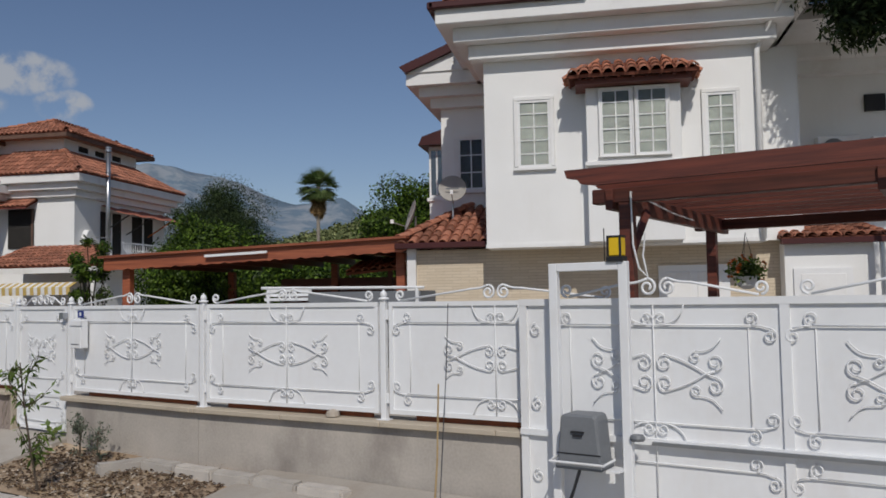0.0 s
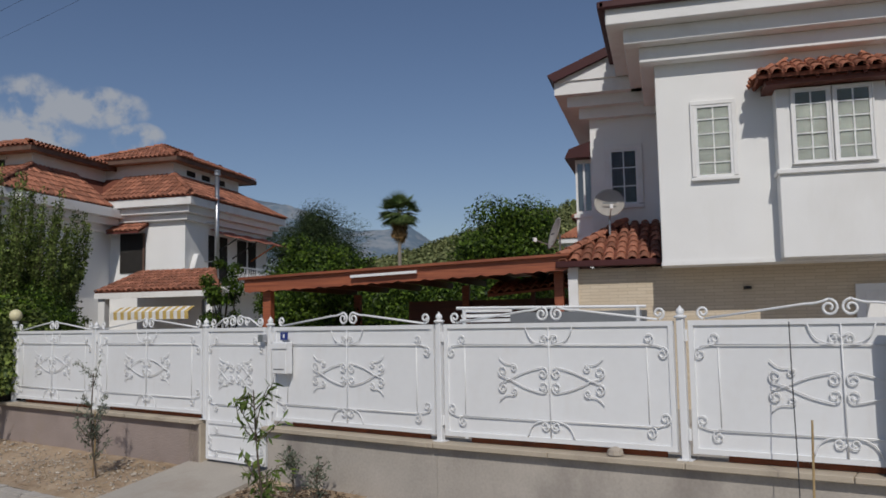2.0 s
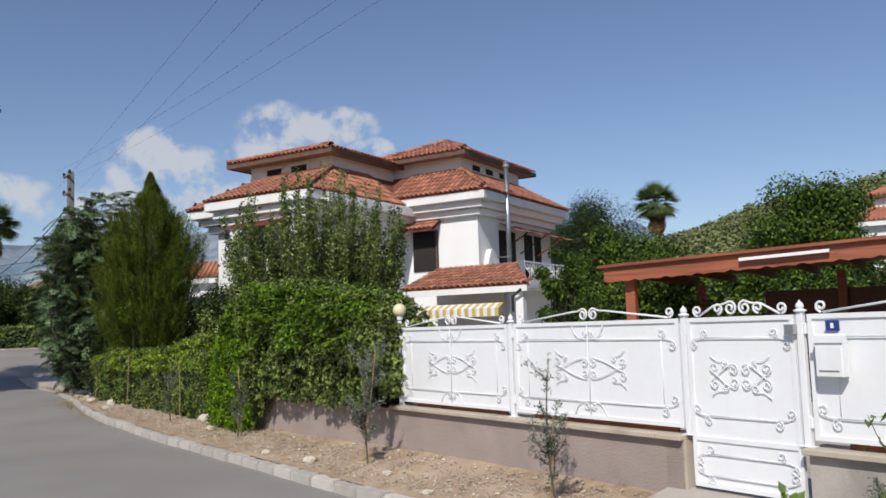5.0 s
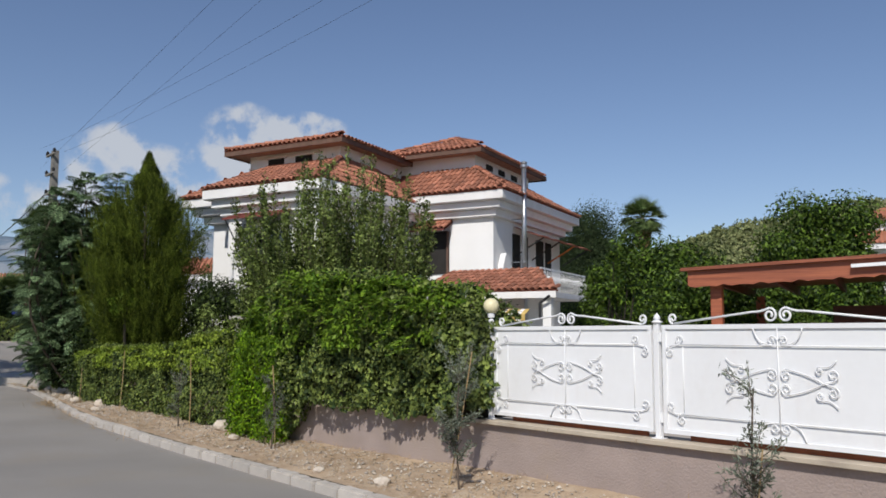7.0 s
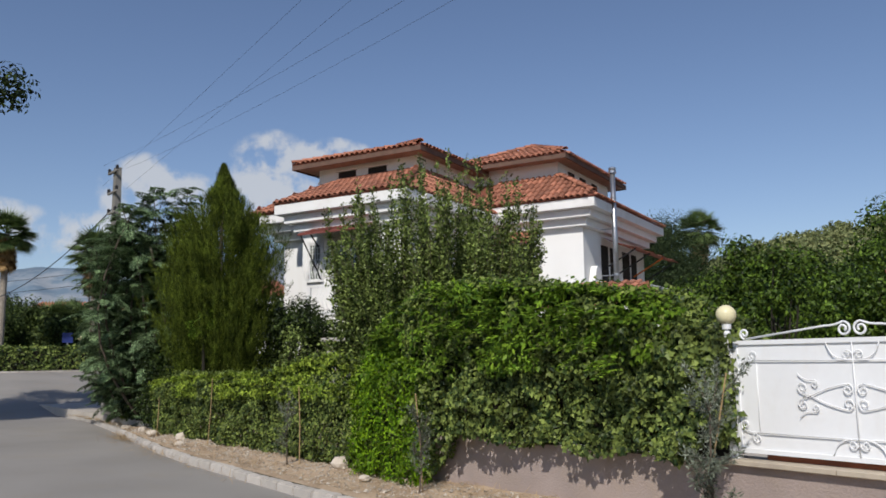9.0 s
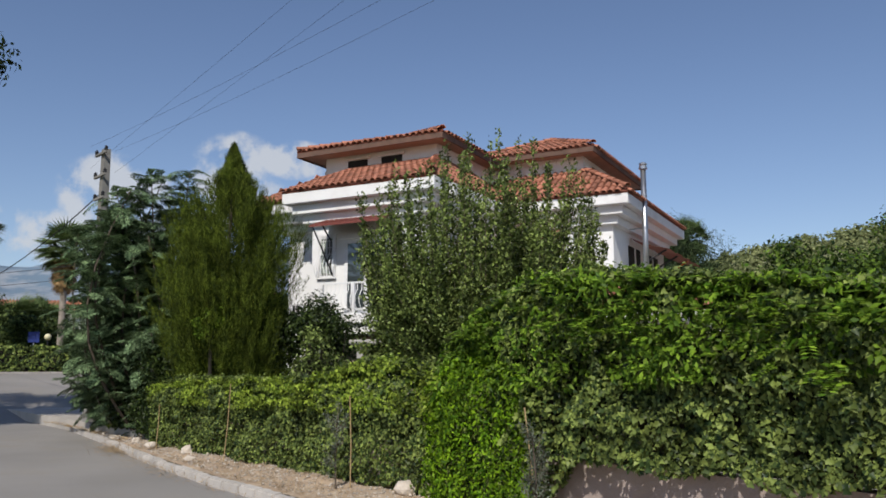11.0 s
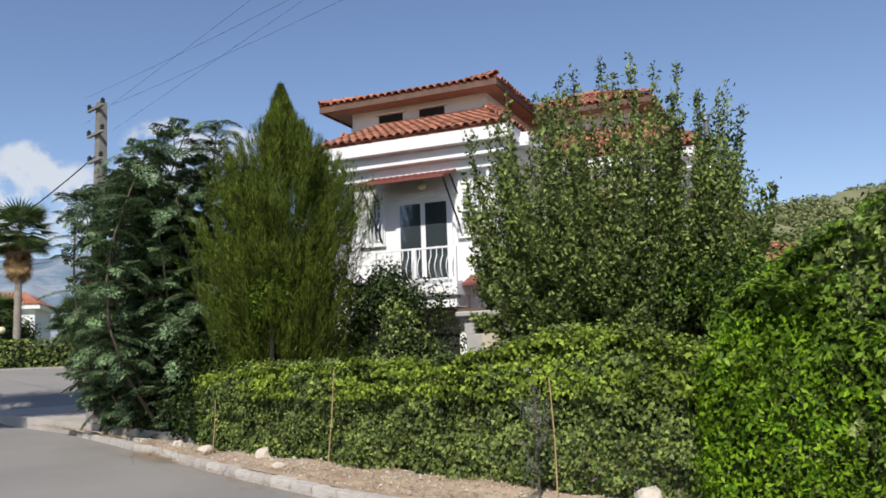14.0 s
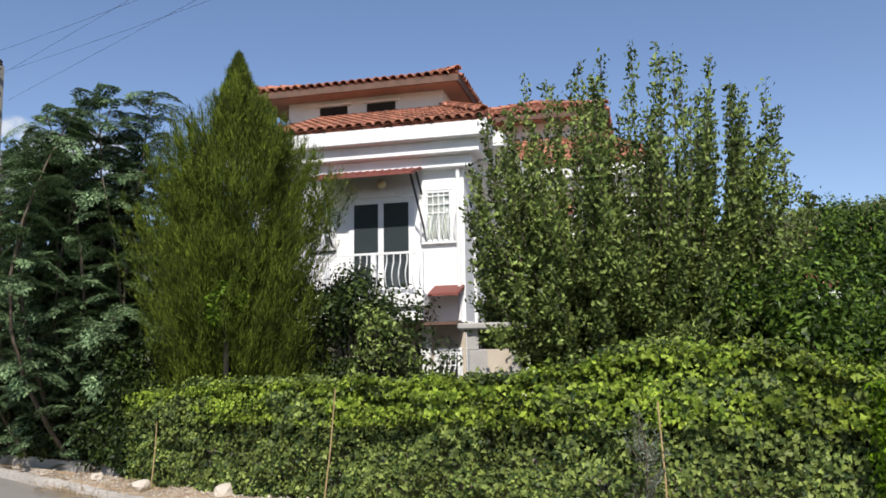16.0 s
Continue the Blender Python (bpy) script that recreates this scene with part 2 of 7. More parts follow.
M["black"] = material("dark_metal", (0.025, 0.025, 0.028), 0.5)
M["steel"] = material("galvanised_steel", (0.5, 0.51, 0.53), 0.35, (0.4, 0.41, 0.43), 4.0, 30.0, 0.05, metal=0.9)
M["yellow"] = material("amber_plastic", (0.75, 0.5, 0.02), 0.35, (0.65, 0.42, 0.02))
M["globe"] = material("cream_globe", (0.72, 0.66, 0.42), 0.35, (0.66, 0.6, 0.38), 2.0, 30.0, 0.02)
M["blue"] = material("blue_enamel", (0.03, 0.05, 0.22), 0.4)
M["pole"] = material("weathered_pole", (0.24, 0.23, 0.21), 0.9, (0.15, 0.145, 0.135), 2.0, 30.0, 0.4)
M["wire"] = material("cable", (0.06, 0.062, 0.068), 0.7)
M["bark"] = material("bark", (0.13, 0.1, 0.075), 0.95, (0.07, 0.055, 0.042), 8.0, 60.0, 0.8)
M["palmbark"] = material("pale_palm_bark", (0.33, 0.29, 0.24), 0.95, (0.2, 0.17, 0.14), 6.0, 40.0, 0.6)
# near-black colour carries the shade inside hedges and bushes
M["twig"] = material("shade_dark_twigs", (0.03, 0.026, 0.018), 0.95, (0.018, 0.016, 0.012), 8.0, 60.0, 0.5)
M["cane"] = material("cane", (0.42, 0.31, 0.16), 0.8, (0.32, 0.22, 0.11), 6.0, 50.0, 0.3)
M["awning"] = material("dull_red_sheet", (0.21, 0.065, 0.05), 0.7, (0.16, 0.05, 0.04), 2.0, 20.0, 0.1)
M["awningside"] = material("faded_canvas", (0.38, 0.15, 0.1), 0.85, (0.28, 0.1, 0.07), 2.0, 30.0, 0.1)
M["orange"] = material("orange_paint", (0.65, 0.16, 0.03), 0.6)
M["stripe"] = material("yellow_canvas", (0.62, 0.45, 0.16), 0.9, (0.5, 0.36, 0.12))
# near-black colour stands for the shade of rooms behind openings
M["dark"] = material("shade_dark_interior", (0.03, 0.028, 0.026), 0.9)
M["pebble"] = material("pale_pebble", (0.48, 0.43, 0.36), 0.9, (0.34, 0.29, 0.24), 6.0, 50.0, 0.3, random_by="island", random_amount=0.35)
M["straw"] = material("dry_straw", (0.42, 0.31, 0.17), 0.9, (0.26, 0.18, 0.1), 6.0, 50.0, 0.1, random_by="island", random_amount=0.4)
M["litter"] = material("dead_leaves", (0.14, 0.09, 0.055), 0.95, (0.07, 0.045, 0.03), 6.0, 50.0, 0.1, random_by="island", random_amount=0.5)
# blue distance haze is mixed into the rock's base colour
M["mountain"] = material("haze_tinted_rock", (0.25, 0.28, 0.31), 1.0, (0.13, 0.185, 0.24), 0.011, 0.05, 0.0, 2.6)
M["block"] = material("grey_block", (0.4, 0.38, 0.35), 0.9, (0.3, 0.28, 0.26), 3.0, 40.0, 0.3)


def stone_material():
    """Thin cream stone slips laid in courses."""
    m = bpy.data.materials.new("cream_stone_slips")
    m.use_nodes = True
    nt = m.node_tree
    b = nt.nodes["Principled BSDF"]
    b.inputs["Roughness"].default_value = 0.9
    tc = nt.nodes.new("ShaderNodeTexCoord")
    mp = nt.nodes.new("ShaderNodeMapping")
    mp.inputs["Rotation"].default_value = (radians(90), 0, 0)
    br = nt.nodes.new("ShaderNodeTexBrick")
    br.inputs["Color1"].default_value = (0.62, 0.53, 0.41, 1)
    br.inputs["Color2"].default_value = (0.56, 0.47, 0.35, 1)
    br.inputs["Mortar"].default_value = (0.45, 0.37, 0.28, 1)
    br.inputs["Scale"].default_value = 1.0
    br.inputs["Brick Width"].default_value, br.inputs["Row Height"].default_value, br.inputs["Mortar Size"].default_value = 0.34, 0.06, 0.005
    nt.links.new(tc.outputs["Object"], mp.inputs[0])
    nt.links.new(mp.outputs[0], br.inputs["Vector"])
    nt.links.new(br.outputs["Color"], b.inputs["Base Color"])
    bp = nt.nodes.new("ShaderNodeBump")
    bp.inputs["Strength"].default_value, bp.inputs["Distance"].default_value = 0.5, 0.02
    nt.links.new(br.outputs["Color"], bp.inputs["Height"])
    nt.links.new(bp.outputs[0], b.inputs["Normal"])
    return m


M["stone"] = stone_material()
M["ivy"] = leaf_material("ivy_leaf", (0.024, 0.046, 0.014), (0.25, 0.31, 0.075), 0.16, 0.45)
M["ivytop"] = leaf_material("young_creeper_leaf", (0.07, 0.12, 0.012), (0.36, 0.46, 0.06), 0.3, 0.5)
M["creeper"] = leaf_material("bright_creeper_leaf", (0.05, 0.11, 0.008), (0.24, 0.37, 0.035), 0.3, 0.5)
M["lime"] = leaf_material("lime_creeper_leaf", (0.04, 0.1, 0.004), (0.24, 0.4, 0.016), 0.35, 0.5)
M["pear"] = leaf_material("pear_leaf", (0.026, 0.044, 0.01), (0.29, 0.37, 0.1), 0.22, 0.42)
M["juniper"] = leaf_material("juniper_spray", (0.014, 0.028, 0.004), (0.17, 0.22, 0.024), 0.2, 0.75)
M["feather"] = leaf_material("feathery_leaf", (0.022, 0.05, 0.02), (0.3, 0.42, 0.21), 0.25, 0.5)
# dark leaf tones, lowered further to paint in the shade under roadside trees
M["shrub"] = leaf_material("shade_dark_shrub_leaf", (0.006, 0.014, 0.004), (0.06, 0.09, 0.02), 0.12, 0.45)
M["citrus"] = leaf_material("citrus_leaf", (0.01, 0.026, 0.005), (0.13, 0.21, 0.026), 0.2, 0.45)
M["fartree"] = leaf_material("far_foliage", (0.016, 0.032, 0.01), (0.11, 0.15, 0.038), 0.18, 0.6)
M["pine"] = leaf_material("pine_needles", (0.012, 0.026, 0.01), (0.06, 0.085, 0.03), 0.1, 0.75)
M["olive"] = leaf_material("olive_leaf", (0.1, 0.12, 0.085), (0.26, 0.29, 0.22), 0.2, 0.5)
M["peach"] = leaf_material("peach_leaf", (0.06, 0.11, 0.02), (0.24, 0.32, 0.08), 0.3, 0.45)
M["palm"] = leaf_material("palm_frond", (0.06, 0.1, 0.03), (0.17, 0.22, 0.08), 0.2, 0.5)
M["deadfrond"] = leaf_material("dry_palm_frond", (0.2, 0.12, 0.05), (0.42, 0.28, 0.13), 0.2, 0.8)
M["hill"] = leaf_material("hill_scrub", (0.1, 0.125, 0.05), (0.26, 0.275, 0.12), 0.1, 0.9)
M["hillsoil"] = material("hill_soil", (0.24, 0.23, 0.12), 1.0, (0.15, 0.165, 0.08), 0.05, 0.6, 0.2)


# ---- building blocks ----
def box(bm, x0, x1, y0, y1, z0, z1):
    vs = [bm.verts.new(p) for p in ((x0, y0, z0), (x1, y0, z0), (x1, y1, z0), (x0, y1, z0), (x0, y0, z1), (x1, y0, z1), (x1, y1, z1), (x0, y1, z1))]
    for f in ((0, 3, 2, 1), (4, 5, 6, 7), (0, 1, 5, 4), (1, 2, 6, 5), (2, 3, 7, 6), (3, 0, 4, 7)):
        bm.faces.new([vs[i] for i in f])
    return bm


def prism(bm, poly, axis, a, b):
    """A flat outline drawn out along an axis: poly in the two other axes, in order."""
    def at(p, h):
        q = list(p)
        q.insert("xyz".index(axis), h)
        return q
    lo = [bm.verts.new(at(p, a)) for p in poly]
    hi = [bm.verts.new(at(p, b)) for p in poly]
    n = len(poly)
    bm.faces.new(lo)
    bm.faces.new(hi[::-1])
    for i in range(n):
        bm.faces.new((lo[i], hi[i], hi[(i + 1) % n], lo[(i + 1) % n]))
    bmesh.ops.recalc_face_normals(bm, faces=bm.faces)
    return bm


def quads(bm, *corners):
    for c in corners:
        bm.faces.new([bm.verts.new(p) for p in c])
    return bm


def tube(bm, pts, r0, r1=None, n=6):
    """A round bar along points, tapered from r0 to r1."""
    r1 = r0 if r1 is None else r1
    pts = [Vector(p) for p in pts]
    rings, last = [], None
    for i, p in enumerate(pts):
        d = (pts[min(i + 1, len(pts) - 1)] - pts[max(i - 1, 0)]).normalized()
        side = d.cross(Vector((0, 0, 1)) if abs(d.z) < 0.9 else Vector((0, 1, 0))).normalized() if last is None else (last - d * last.dot(d)).normalized()
        last = side
        up = side.cross(d)
        r = r0 + (r1 - r0) * i / max(1, len(pts) - 1)
        rings.append([bm.verts.new(p + (side * math.cos(2 * math.pi * k / n) + up * math.sin(2 * math.pi * k / n)) * r) for k in range(n)])
    for a, b in zip(rings, rings[1:]):
        for k in range(n):
            bm.faces.new((a[k], a[(k + 1) % n], b[(k + 1) % n], b[k]))
    bm.faces.new(rings[0][::-1])
    bm.faces.new(rings[-1])
    return bm


def lathe(bm, profile, n=16, centre=(0, 0, 0)):
    cx, cy, cz = centre
    rings = [[bm.verts.new((cx + r * math.cos(2 * math.pi * k / n), cy + r * math.sin(2 * math.pi * k / n), cz + z)) for k in range(n)] for r, z in profile]
    for a, b in zip(rings, rings[1:]):
        for k in range(n):
            bm.faces.new((a[k], a[(k + 1) % n], b[(k + 1) % n], b[k]))
    bm.faces.new(rings[0][::-1])
    bm.faces.new(rings[-1])
    return bm


def as_mesh(name, bm, mat, smooth=False):
    me = bpy.data.meshes.new(name)
    if smooth:
        for f in bm.faces:
            f.smooth = True
    bm.to_mesh(me)
    bm.free()
    if mat:
        me.materials.append(mat)
    return me


def part(name, bm, mat, parent, label="", smooth=False, bevel=0.0, at=None):
    """ONE mesh object under a thing or a part."""
    if bevel:
        bmesh.ops.bevel(bm, geom=bm.edges[:], offset=bevel, segments=1, affect="EDGES")
    ob = new(name, bm if isinstance(bm, bpy.types.Mesh) else as_mesh(name, bm, mat, smooth))
    ob.parent = parent
    if at is not None:
        ob.matrix_local = at
    return tagged(ob, label)


def thing(name, label, category, m=None, group="", kind=""):
    ob = new(name)
    ob.matrix_world = m or Matrix()
    return tagged(ob, label, category, group, kind)


def solo(name, bm, mat, label, category, m=None, group="", kind="", smooth=False):
    """A thing of one mesh."""
    ob = new(name, bm if isinstance(bm, bpy.types.Mesh) else as_mesh(name, bm, mat, smooth))
    ob.matrix_world = m or Matrix()
    return tagged(ob, label, category, group, kind)


def mass(name, places, dirs, ups, length, width, mat, fold=0.25, shape="leaf"):
    """A mesh of many small leaves: each a folded blade, plain or three-lobed, at its place, pointing along dirs."""
    P, D, U = (np.asarray(a, float) for a in (places, dirs, ups))
    n = len(P)
    D = D / (np.linalg.norm(D, axis=1, keepdims=True) + 1e-9)
    S = np.cross(D, U)
    S /= np.linalg.norm(S, axis=1, keepdims=True) + 1e-9
    N = np.cross(S, D)
    L = (np.ones(n) * length)[:, None]
    W = (np.ones(n) * width)[:, None]
    if shape == "ivy":
        outline = ((0.0, 0.0, 0.0), (0.2, 0.52, 1.0), (0.5, 0.27, 0.4), (1.0, 0.0, -0.3), (0.5, -0.27, 0.4), (0.2, -0.52, 1.0))
    else:
        outline = ((0.0, 0.0, 0.0), (0.45, 0.5, 1.0), (1.0, 0.0, 0.0), (0.45, -0.5, 1.0))
    m = len(outline)
    V = np.stack([P + D * L * x + S * W * y + N * W * fold * z for x, y, z in outline], 1).reshape(-1, 3)
    F = np.arange(n * m).reshape(-1, m)
    tri = np.concatenate([F[:, [0, k, k + 1]] for k in range(1, m - 1)], 1).reshape(-1, 3)
    me = bpy.data.meshes.new(name)
    me.vertices.add(len(V))
    me.vertices.foreach_set("co", V.ravel())
    me.loops.add(tri.size)
    me.loops.foreach_set("vertex_index", tri.ravel().astype(np.int32))
    me.polygons.add(len(tri))
    me.polygons.foreach_set("loop_start", np.arange(0, tri.size, 3).astype(np.int32))
    me.polygons.foreach_set("loop_total", np.full(len(tri), 3, np.int32))
    me.update(calc_edges=True)
    me.materials.append(mat)
    return me


rng = np.random.default_rng(7)


def unit(a):
    return a / (np.linalg.norm(a, axis=-1, keepdims=True) + 1e-9)


# ---- ground, road, kerbs ----
def interp(x, xs, ys):
    return float(np.interp(x, xs, ys))


def kerb_v(u):
    """Where the kerb's road side runs, seen along the fence."""
    return interp(u, (-36, -30, -27, -24, -21, -18.5, -14, 20), (0.95, 0.1, -0.25, -0.68, -1.08, -1.3, -1.45, -1.45))


def bed_z(u, w):
    """Height of the planting strip, w from 0 at the kerb to 1 at the wall."""
    base = interp(u, (-36, -20, -12, -8, 20), (0.1, 0.12, 0.12, 0.12, 0.1))
    top = interp(u, (-36, -20, -12, -8, -3, 1, 20), (0.14, 0.2, 0.22, 0.3, 0.32, 0.24, 0.2))
    return base + (top - base) * w


bm = bmesh.new()
us, vs = (-2600, -300, -50, -36, -12, 12, 300, 2600), (-2600, -300, -40, 0, 40, 300, 2600)
grid = [[bm.verts.new((u, v, rise(u) - 0.08)) for v in vs] for u in us]
for i in range(len(us) - 1):
    for j in range(len(vs) - 1):
        bm.faces.new((grid[i][j], grid[i + 1][j], grid[i + 1][j + 1], grid[i][j + 1]))
solo("ground", bm, M["earth"], "dry green and brown earth reaching to the hills", "ground", FENCE, kind="structure")

bm = bmesh.new()
ring = []
for u in np.arange(-52, 45, 1.0):
    near, far = interp(u, (-70, -30, -20, 20), (-6.6, -6.6, -9.5, -9.5)), (kerb_v(u) + 0.05 if u > -36 else min(34.0, 1.0 + (-36 - u) * 9.0))
    crown = rise(u)
    ring.append([bm.verts.new((u, near + (far - near) * k / 6, crown + (0.03 if 0 < k < 6 else 0.0))) for k in range(7)])
for a, b in zip(ring, ring[1:]):
    for k in range(6):
        bm.faces.new((a[k], b[k], b[k + 1], a[k + 1]))
solo("road", bm, M["asphalt"], "worn pale grey asphalt street with dusty edges", "road", FENCE, kind="structure", smooth=True)

bm = bmesh.new()
ring = []
noise.seed_set(3)
for u in np.arange(-36, 12.1, 0.2):
    row = []
    for k in range(13):
        w = k / 12
        v = kerb_v(u) + 0.17 + (0.02 - kerb_v(u) - 0.17) * w if u > -31 else kerb_v(u) + 0.17 + 1.2 * w
        lump = 0.05 * noise.noise((u * 1.3, v * 1.8, 0)) + 0.03 * noise.noise((u * 4.1, v * 4.6, 3))
        row.append(bm.verts.new((u, v, bed_z(u, w) + lump * min(1, 6 * w) * (0.3 if w > 0.95 else 1))))
    ring.append(row)
for a, b in zip(ring, ring[1:]):
    for k in range(12):
        bm.faces.new((a[k], b[k], b[k + 1], a[k + 1]))
solo("planting_strip", bm, M["soil"], "strip of dry stony soil between kerb and garden wall", "soil", FENCE, kind="structure", smooth=True)


def paving(u0, u1, name, label):
    bm = bmesh.new()
    n = 8
    for i in range(n):
        a, b = u0 + (u1 - u0) * i / n, u0 + (u1 - u0) * (i + 1) / n
        corners = [(a, kerb_v(a) + 0.02, 0.1), (b, kerb_v(b) + 0.02, 0.1), (b, 0.1, bed_z(b, 1) + 0.075), (a, 0.1, bed_z(a, 1) + 0.075)]
        lo = [bm.verts.new((x, y, z - 0.2)) for x, y, z in corners]
        hi = [bm.verts.new(c) for c in corners]
        bm.faces.new(hi)
        for k in range(4):
            bm.faces.new((lo[k], lo[(k + 1) % 4], hi[(k + 1) % 4], hi[k]))
    solo(name, bm, M["paving"], label, "pavement", FENCE, kind="structure")


paving(-3.75, -2.32, "pavement", "pale concrete apron before the garden gate")
paving(0.9, 12.0, "driveway", "pale concrete driveway before the sliding gate")

KERB_MESHES = []
for k in range(4):
    bm = bmesh.new()
    box(bm, -0.265, 0.265, 0, 0.16, -0.12, 0.13)
    bmesh.ops.bevel(bm, geom=[e for e in bm.edges if max(v.co.z for v in e.verts) > 0.1], offset=0.022, segments=2, affect="EDGES")
    bmesh.ops.subdivide_edges(bm, edges=[e for e in bm.edges if abs(e.verts[0].co.x - e.verts[1].co.x) > 0.3], cuts=3)
    for v in bm.verts:
        v.co += Vector((noise.noise(v.co * 9 + Vector((k * 7, 0, 0))), noise.noise(v.co * 9 + Vector((0, k * 7, 5))), noise.noise(v.co * 9 + Vector((2, 0, k * 7))))) * 0.012
    KERB_MESHES.append(as_mesh("kerb_stone", bm, M["kerb"]))
kerb = thing("kerb", "row of worn pale concrete kerb stones along the street", "kerb", FENCE, kind="structure")
u, k = 11.5, 0
while u > -35.5:
    a, b = Vector((u, kerb_v(u), 0)), Vector((u - 0.545, kerb_v(u - 0.545), 0))
    if not (-3.6 < u - 0.27 < -2.4):
        part("kerb_stone", KERB_MESHES[k % 4], None, kerb, at=Matrix.Translation((a + b) / 2 + Vector((0, random.uniform(-0.012, 0.012), random.uniform(-0.012, 0.008)))) @ Matrix.Rotation(math.atan2((a - b).y, (a - b).x) + random.uniform(-0.015, 0.015), 4, "Z"))
    u, k = u - 0.545, k + 1
inner = thing("inner_kerb", "short row of low kerb stones edging a flower bed", "kerb", FENCE, kind="structure")
for i in range(5):
    part("kerb_stone", KERB_MESHES[i % 4], None, inner, at=Matrix.Translation((-0.3 + 0.56 * i, -0.3 - 0.01 * i, 0.2)) @ Matrix.Rotation(random.uniform(-0.03, 0.03), 4, "Z"))
part("kerb_stone", KERB_MESHES[1], None, inner, at=Matrix.Translation((-0.66, -0.4, 0.19)) @ Matrix.Rotation(radians(70), 4, "Z"))


# ---- low garden wall ----
# the fence bends a little beyond its middle post
BEND = FENCE @ Matrix.Rotation(radians(3.8), 4, "Z")
# the sliding gate stands a little farther from the street than the fence line
GATE = FENCE @ Matrix.Translation((6.8, -5.78, 1.97)) @ Matrix.Scale(1.053, 4) @ Matrix.Translation((-6.8, 5.78, -1.97))


def low_wall(name, u0, u1, mat, label, z0=-0.2, z1=0.82, th=0.24, m=FENCE):
    bm = bmesh.new()
    box(bm, u0, u1, 0.0, th, z0, z1)
    return solo(name, bm, mat, label, "wall", m, kind="structure")


low_wall("wall_low_mauve", -23.7, -3.55, M["mauve"], "low garden wall with rough mauve-grey render")
low_wall("wall_low_grey", -2.33, 0.0, M["concrete"], "low garden wall of stained grey render")
low_wall("wall_low_grey_bend", 0.005, 4.0, M["concrete"], "low garden wall of stained grey render, bending towards the drive", m=BEND)
for u0, u1, m in ((-8.42, -3.53, FENCE), (-2.36, 0.0, FENCE), (0.004, 4.0, BEND)):
    cap = thing("capstones", "weathered pale capstones on the low garden wall", "capstone", m, kind="structure")
    u = u0
    while u < u1 - 0.05:
        w = min(1.15, u1 - u)
        bm = box(bmesh.new(), u + 0.003, u + w - 0.003, -0.075, 0.3, 0.82, 0.868)
        part("capstone", bm, M["cap"], cap, bevel=0.006)
        u += w
low_wall("wall_return", -3.75, -3.52, M["cap"], "pale rendered pier beside the garden gate", th=0.26)


# ---- white metal fence ----
def spiral(cx, cz, r, turns, start, hand, y=0.0, n=22, grow=0.28):
    """Points of a scroll that winds from its rim (at angle start) inwards."""
    out = []
    for i in range(n + 1):
        k = i / n
        a = start + hand * k * turns * 2 * math.pi
        q = r * (1 - k * (1 - grow))
        out.append((cx + q * math.cos(a), y, cz + q * math.sin(a)))
    return out


def bar(parent, pts, r=0.0058, name="scroll", n=5):
    return part(name, tube(bmesh.new(), pts, r, n=n), M["metal"], parent, smooth=True)


def arc(p, q, bulge, n=8):
    """A bowed line from p to q in the panel's plane."""
    p, q = Vector(p), Vector(q)
    side = Vector((-(q - p).z, 0, (q - p).x))
    return [tuple(p.lerp(q, i / n) + side * bulge * math.sin(math.pi * i / n)) for i in range(n + 1)]


Y = -0.026


def corner_scroll(parent, x, z, sx, sz, r=0.048):
    """Two curls where the inner rail ends in a panel's corner."""
    bar(parent, spiral(x + sx * 0.0, z + sz * r, r, 1.35, -sz * math.pi / 2, sx * sz, Y))
    bar(parent, spiral(x + sx * 0.115, z - sz * (r + 0.02), r, 1.35, sz * math.pi / 2, -sx * sz, Y))
    bar(parent, [(x, Y, z), (x + sx * 0.06, Y, z - sz * 0.003), (x + sx * 0.115, Y, z - sz * 0.02)])


def medallion(parent, cx, cz, half=0.47, tall=0.13, tail=0.2):
    """Two mirrored lyres in the middle of a panel: lines from inner curls cross and end in outer ones."""
    r = tall * 0.38
    for sx in (-1, 1):
        for sz in (-1, 1):
            x_in, x_out, xc = cx + sx * (r + 0.014), cx + sx * half, cx + sx * half * 0.76
            bar(parent, spiral(x_in, cz + sz * (r + 0.01), r, 1.3, sz * math.pi / 2, sx * sz, Y))
            start = (x_in, Y, cz + sz * (2 * r + 0.01))
            end = (x_out - sx * r * 0.9, Y, cz - sz * 0.022)
            bar(parent, arc(start, (xc, Y, cz), sx * sz * 0.045) + [end])
            bar(parent, spiral(x_out - sx * r * 0.9, cz - sz * (0.022 + r), r, 1.35, sz * math.pi / 2, -sx * sz, Y))
            q = r * 0.68
            sxc, szc = x_out - sx * (r * 3.1), cz - sz * (0.05 + 1.55 * q)
            bar(parent, spiral(sxc, szc, q, 1.25, math.pi / 2 * -sz, -sx * sz, Y))
            bar(parent, arc((sxc, Y, szc - sz * q), (x_out - sx * 0.01, Y, cz - sz * tail), sx * sz * 0.16), 0.005)


def middle_curls(parent, cx, z, sz, r=0.042):
    """Small paired curls with tails, at the top or the foot of the middle bar."""
    for sx in (-1, 1):
        bar(parent, spiral(cx + sx * (r + 0.008), z, r, 1.3, math.pi if sx > 0 else 0, -sx * sz, Y))
        bar(parent, arc((cx + sx * 0.05, Y, z - sz * r), (cx + sx * 0.22, Y, z + sz * 0.1), -sx * sz * 0.2))


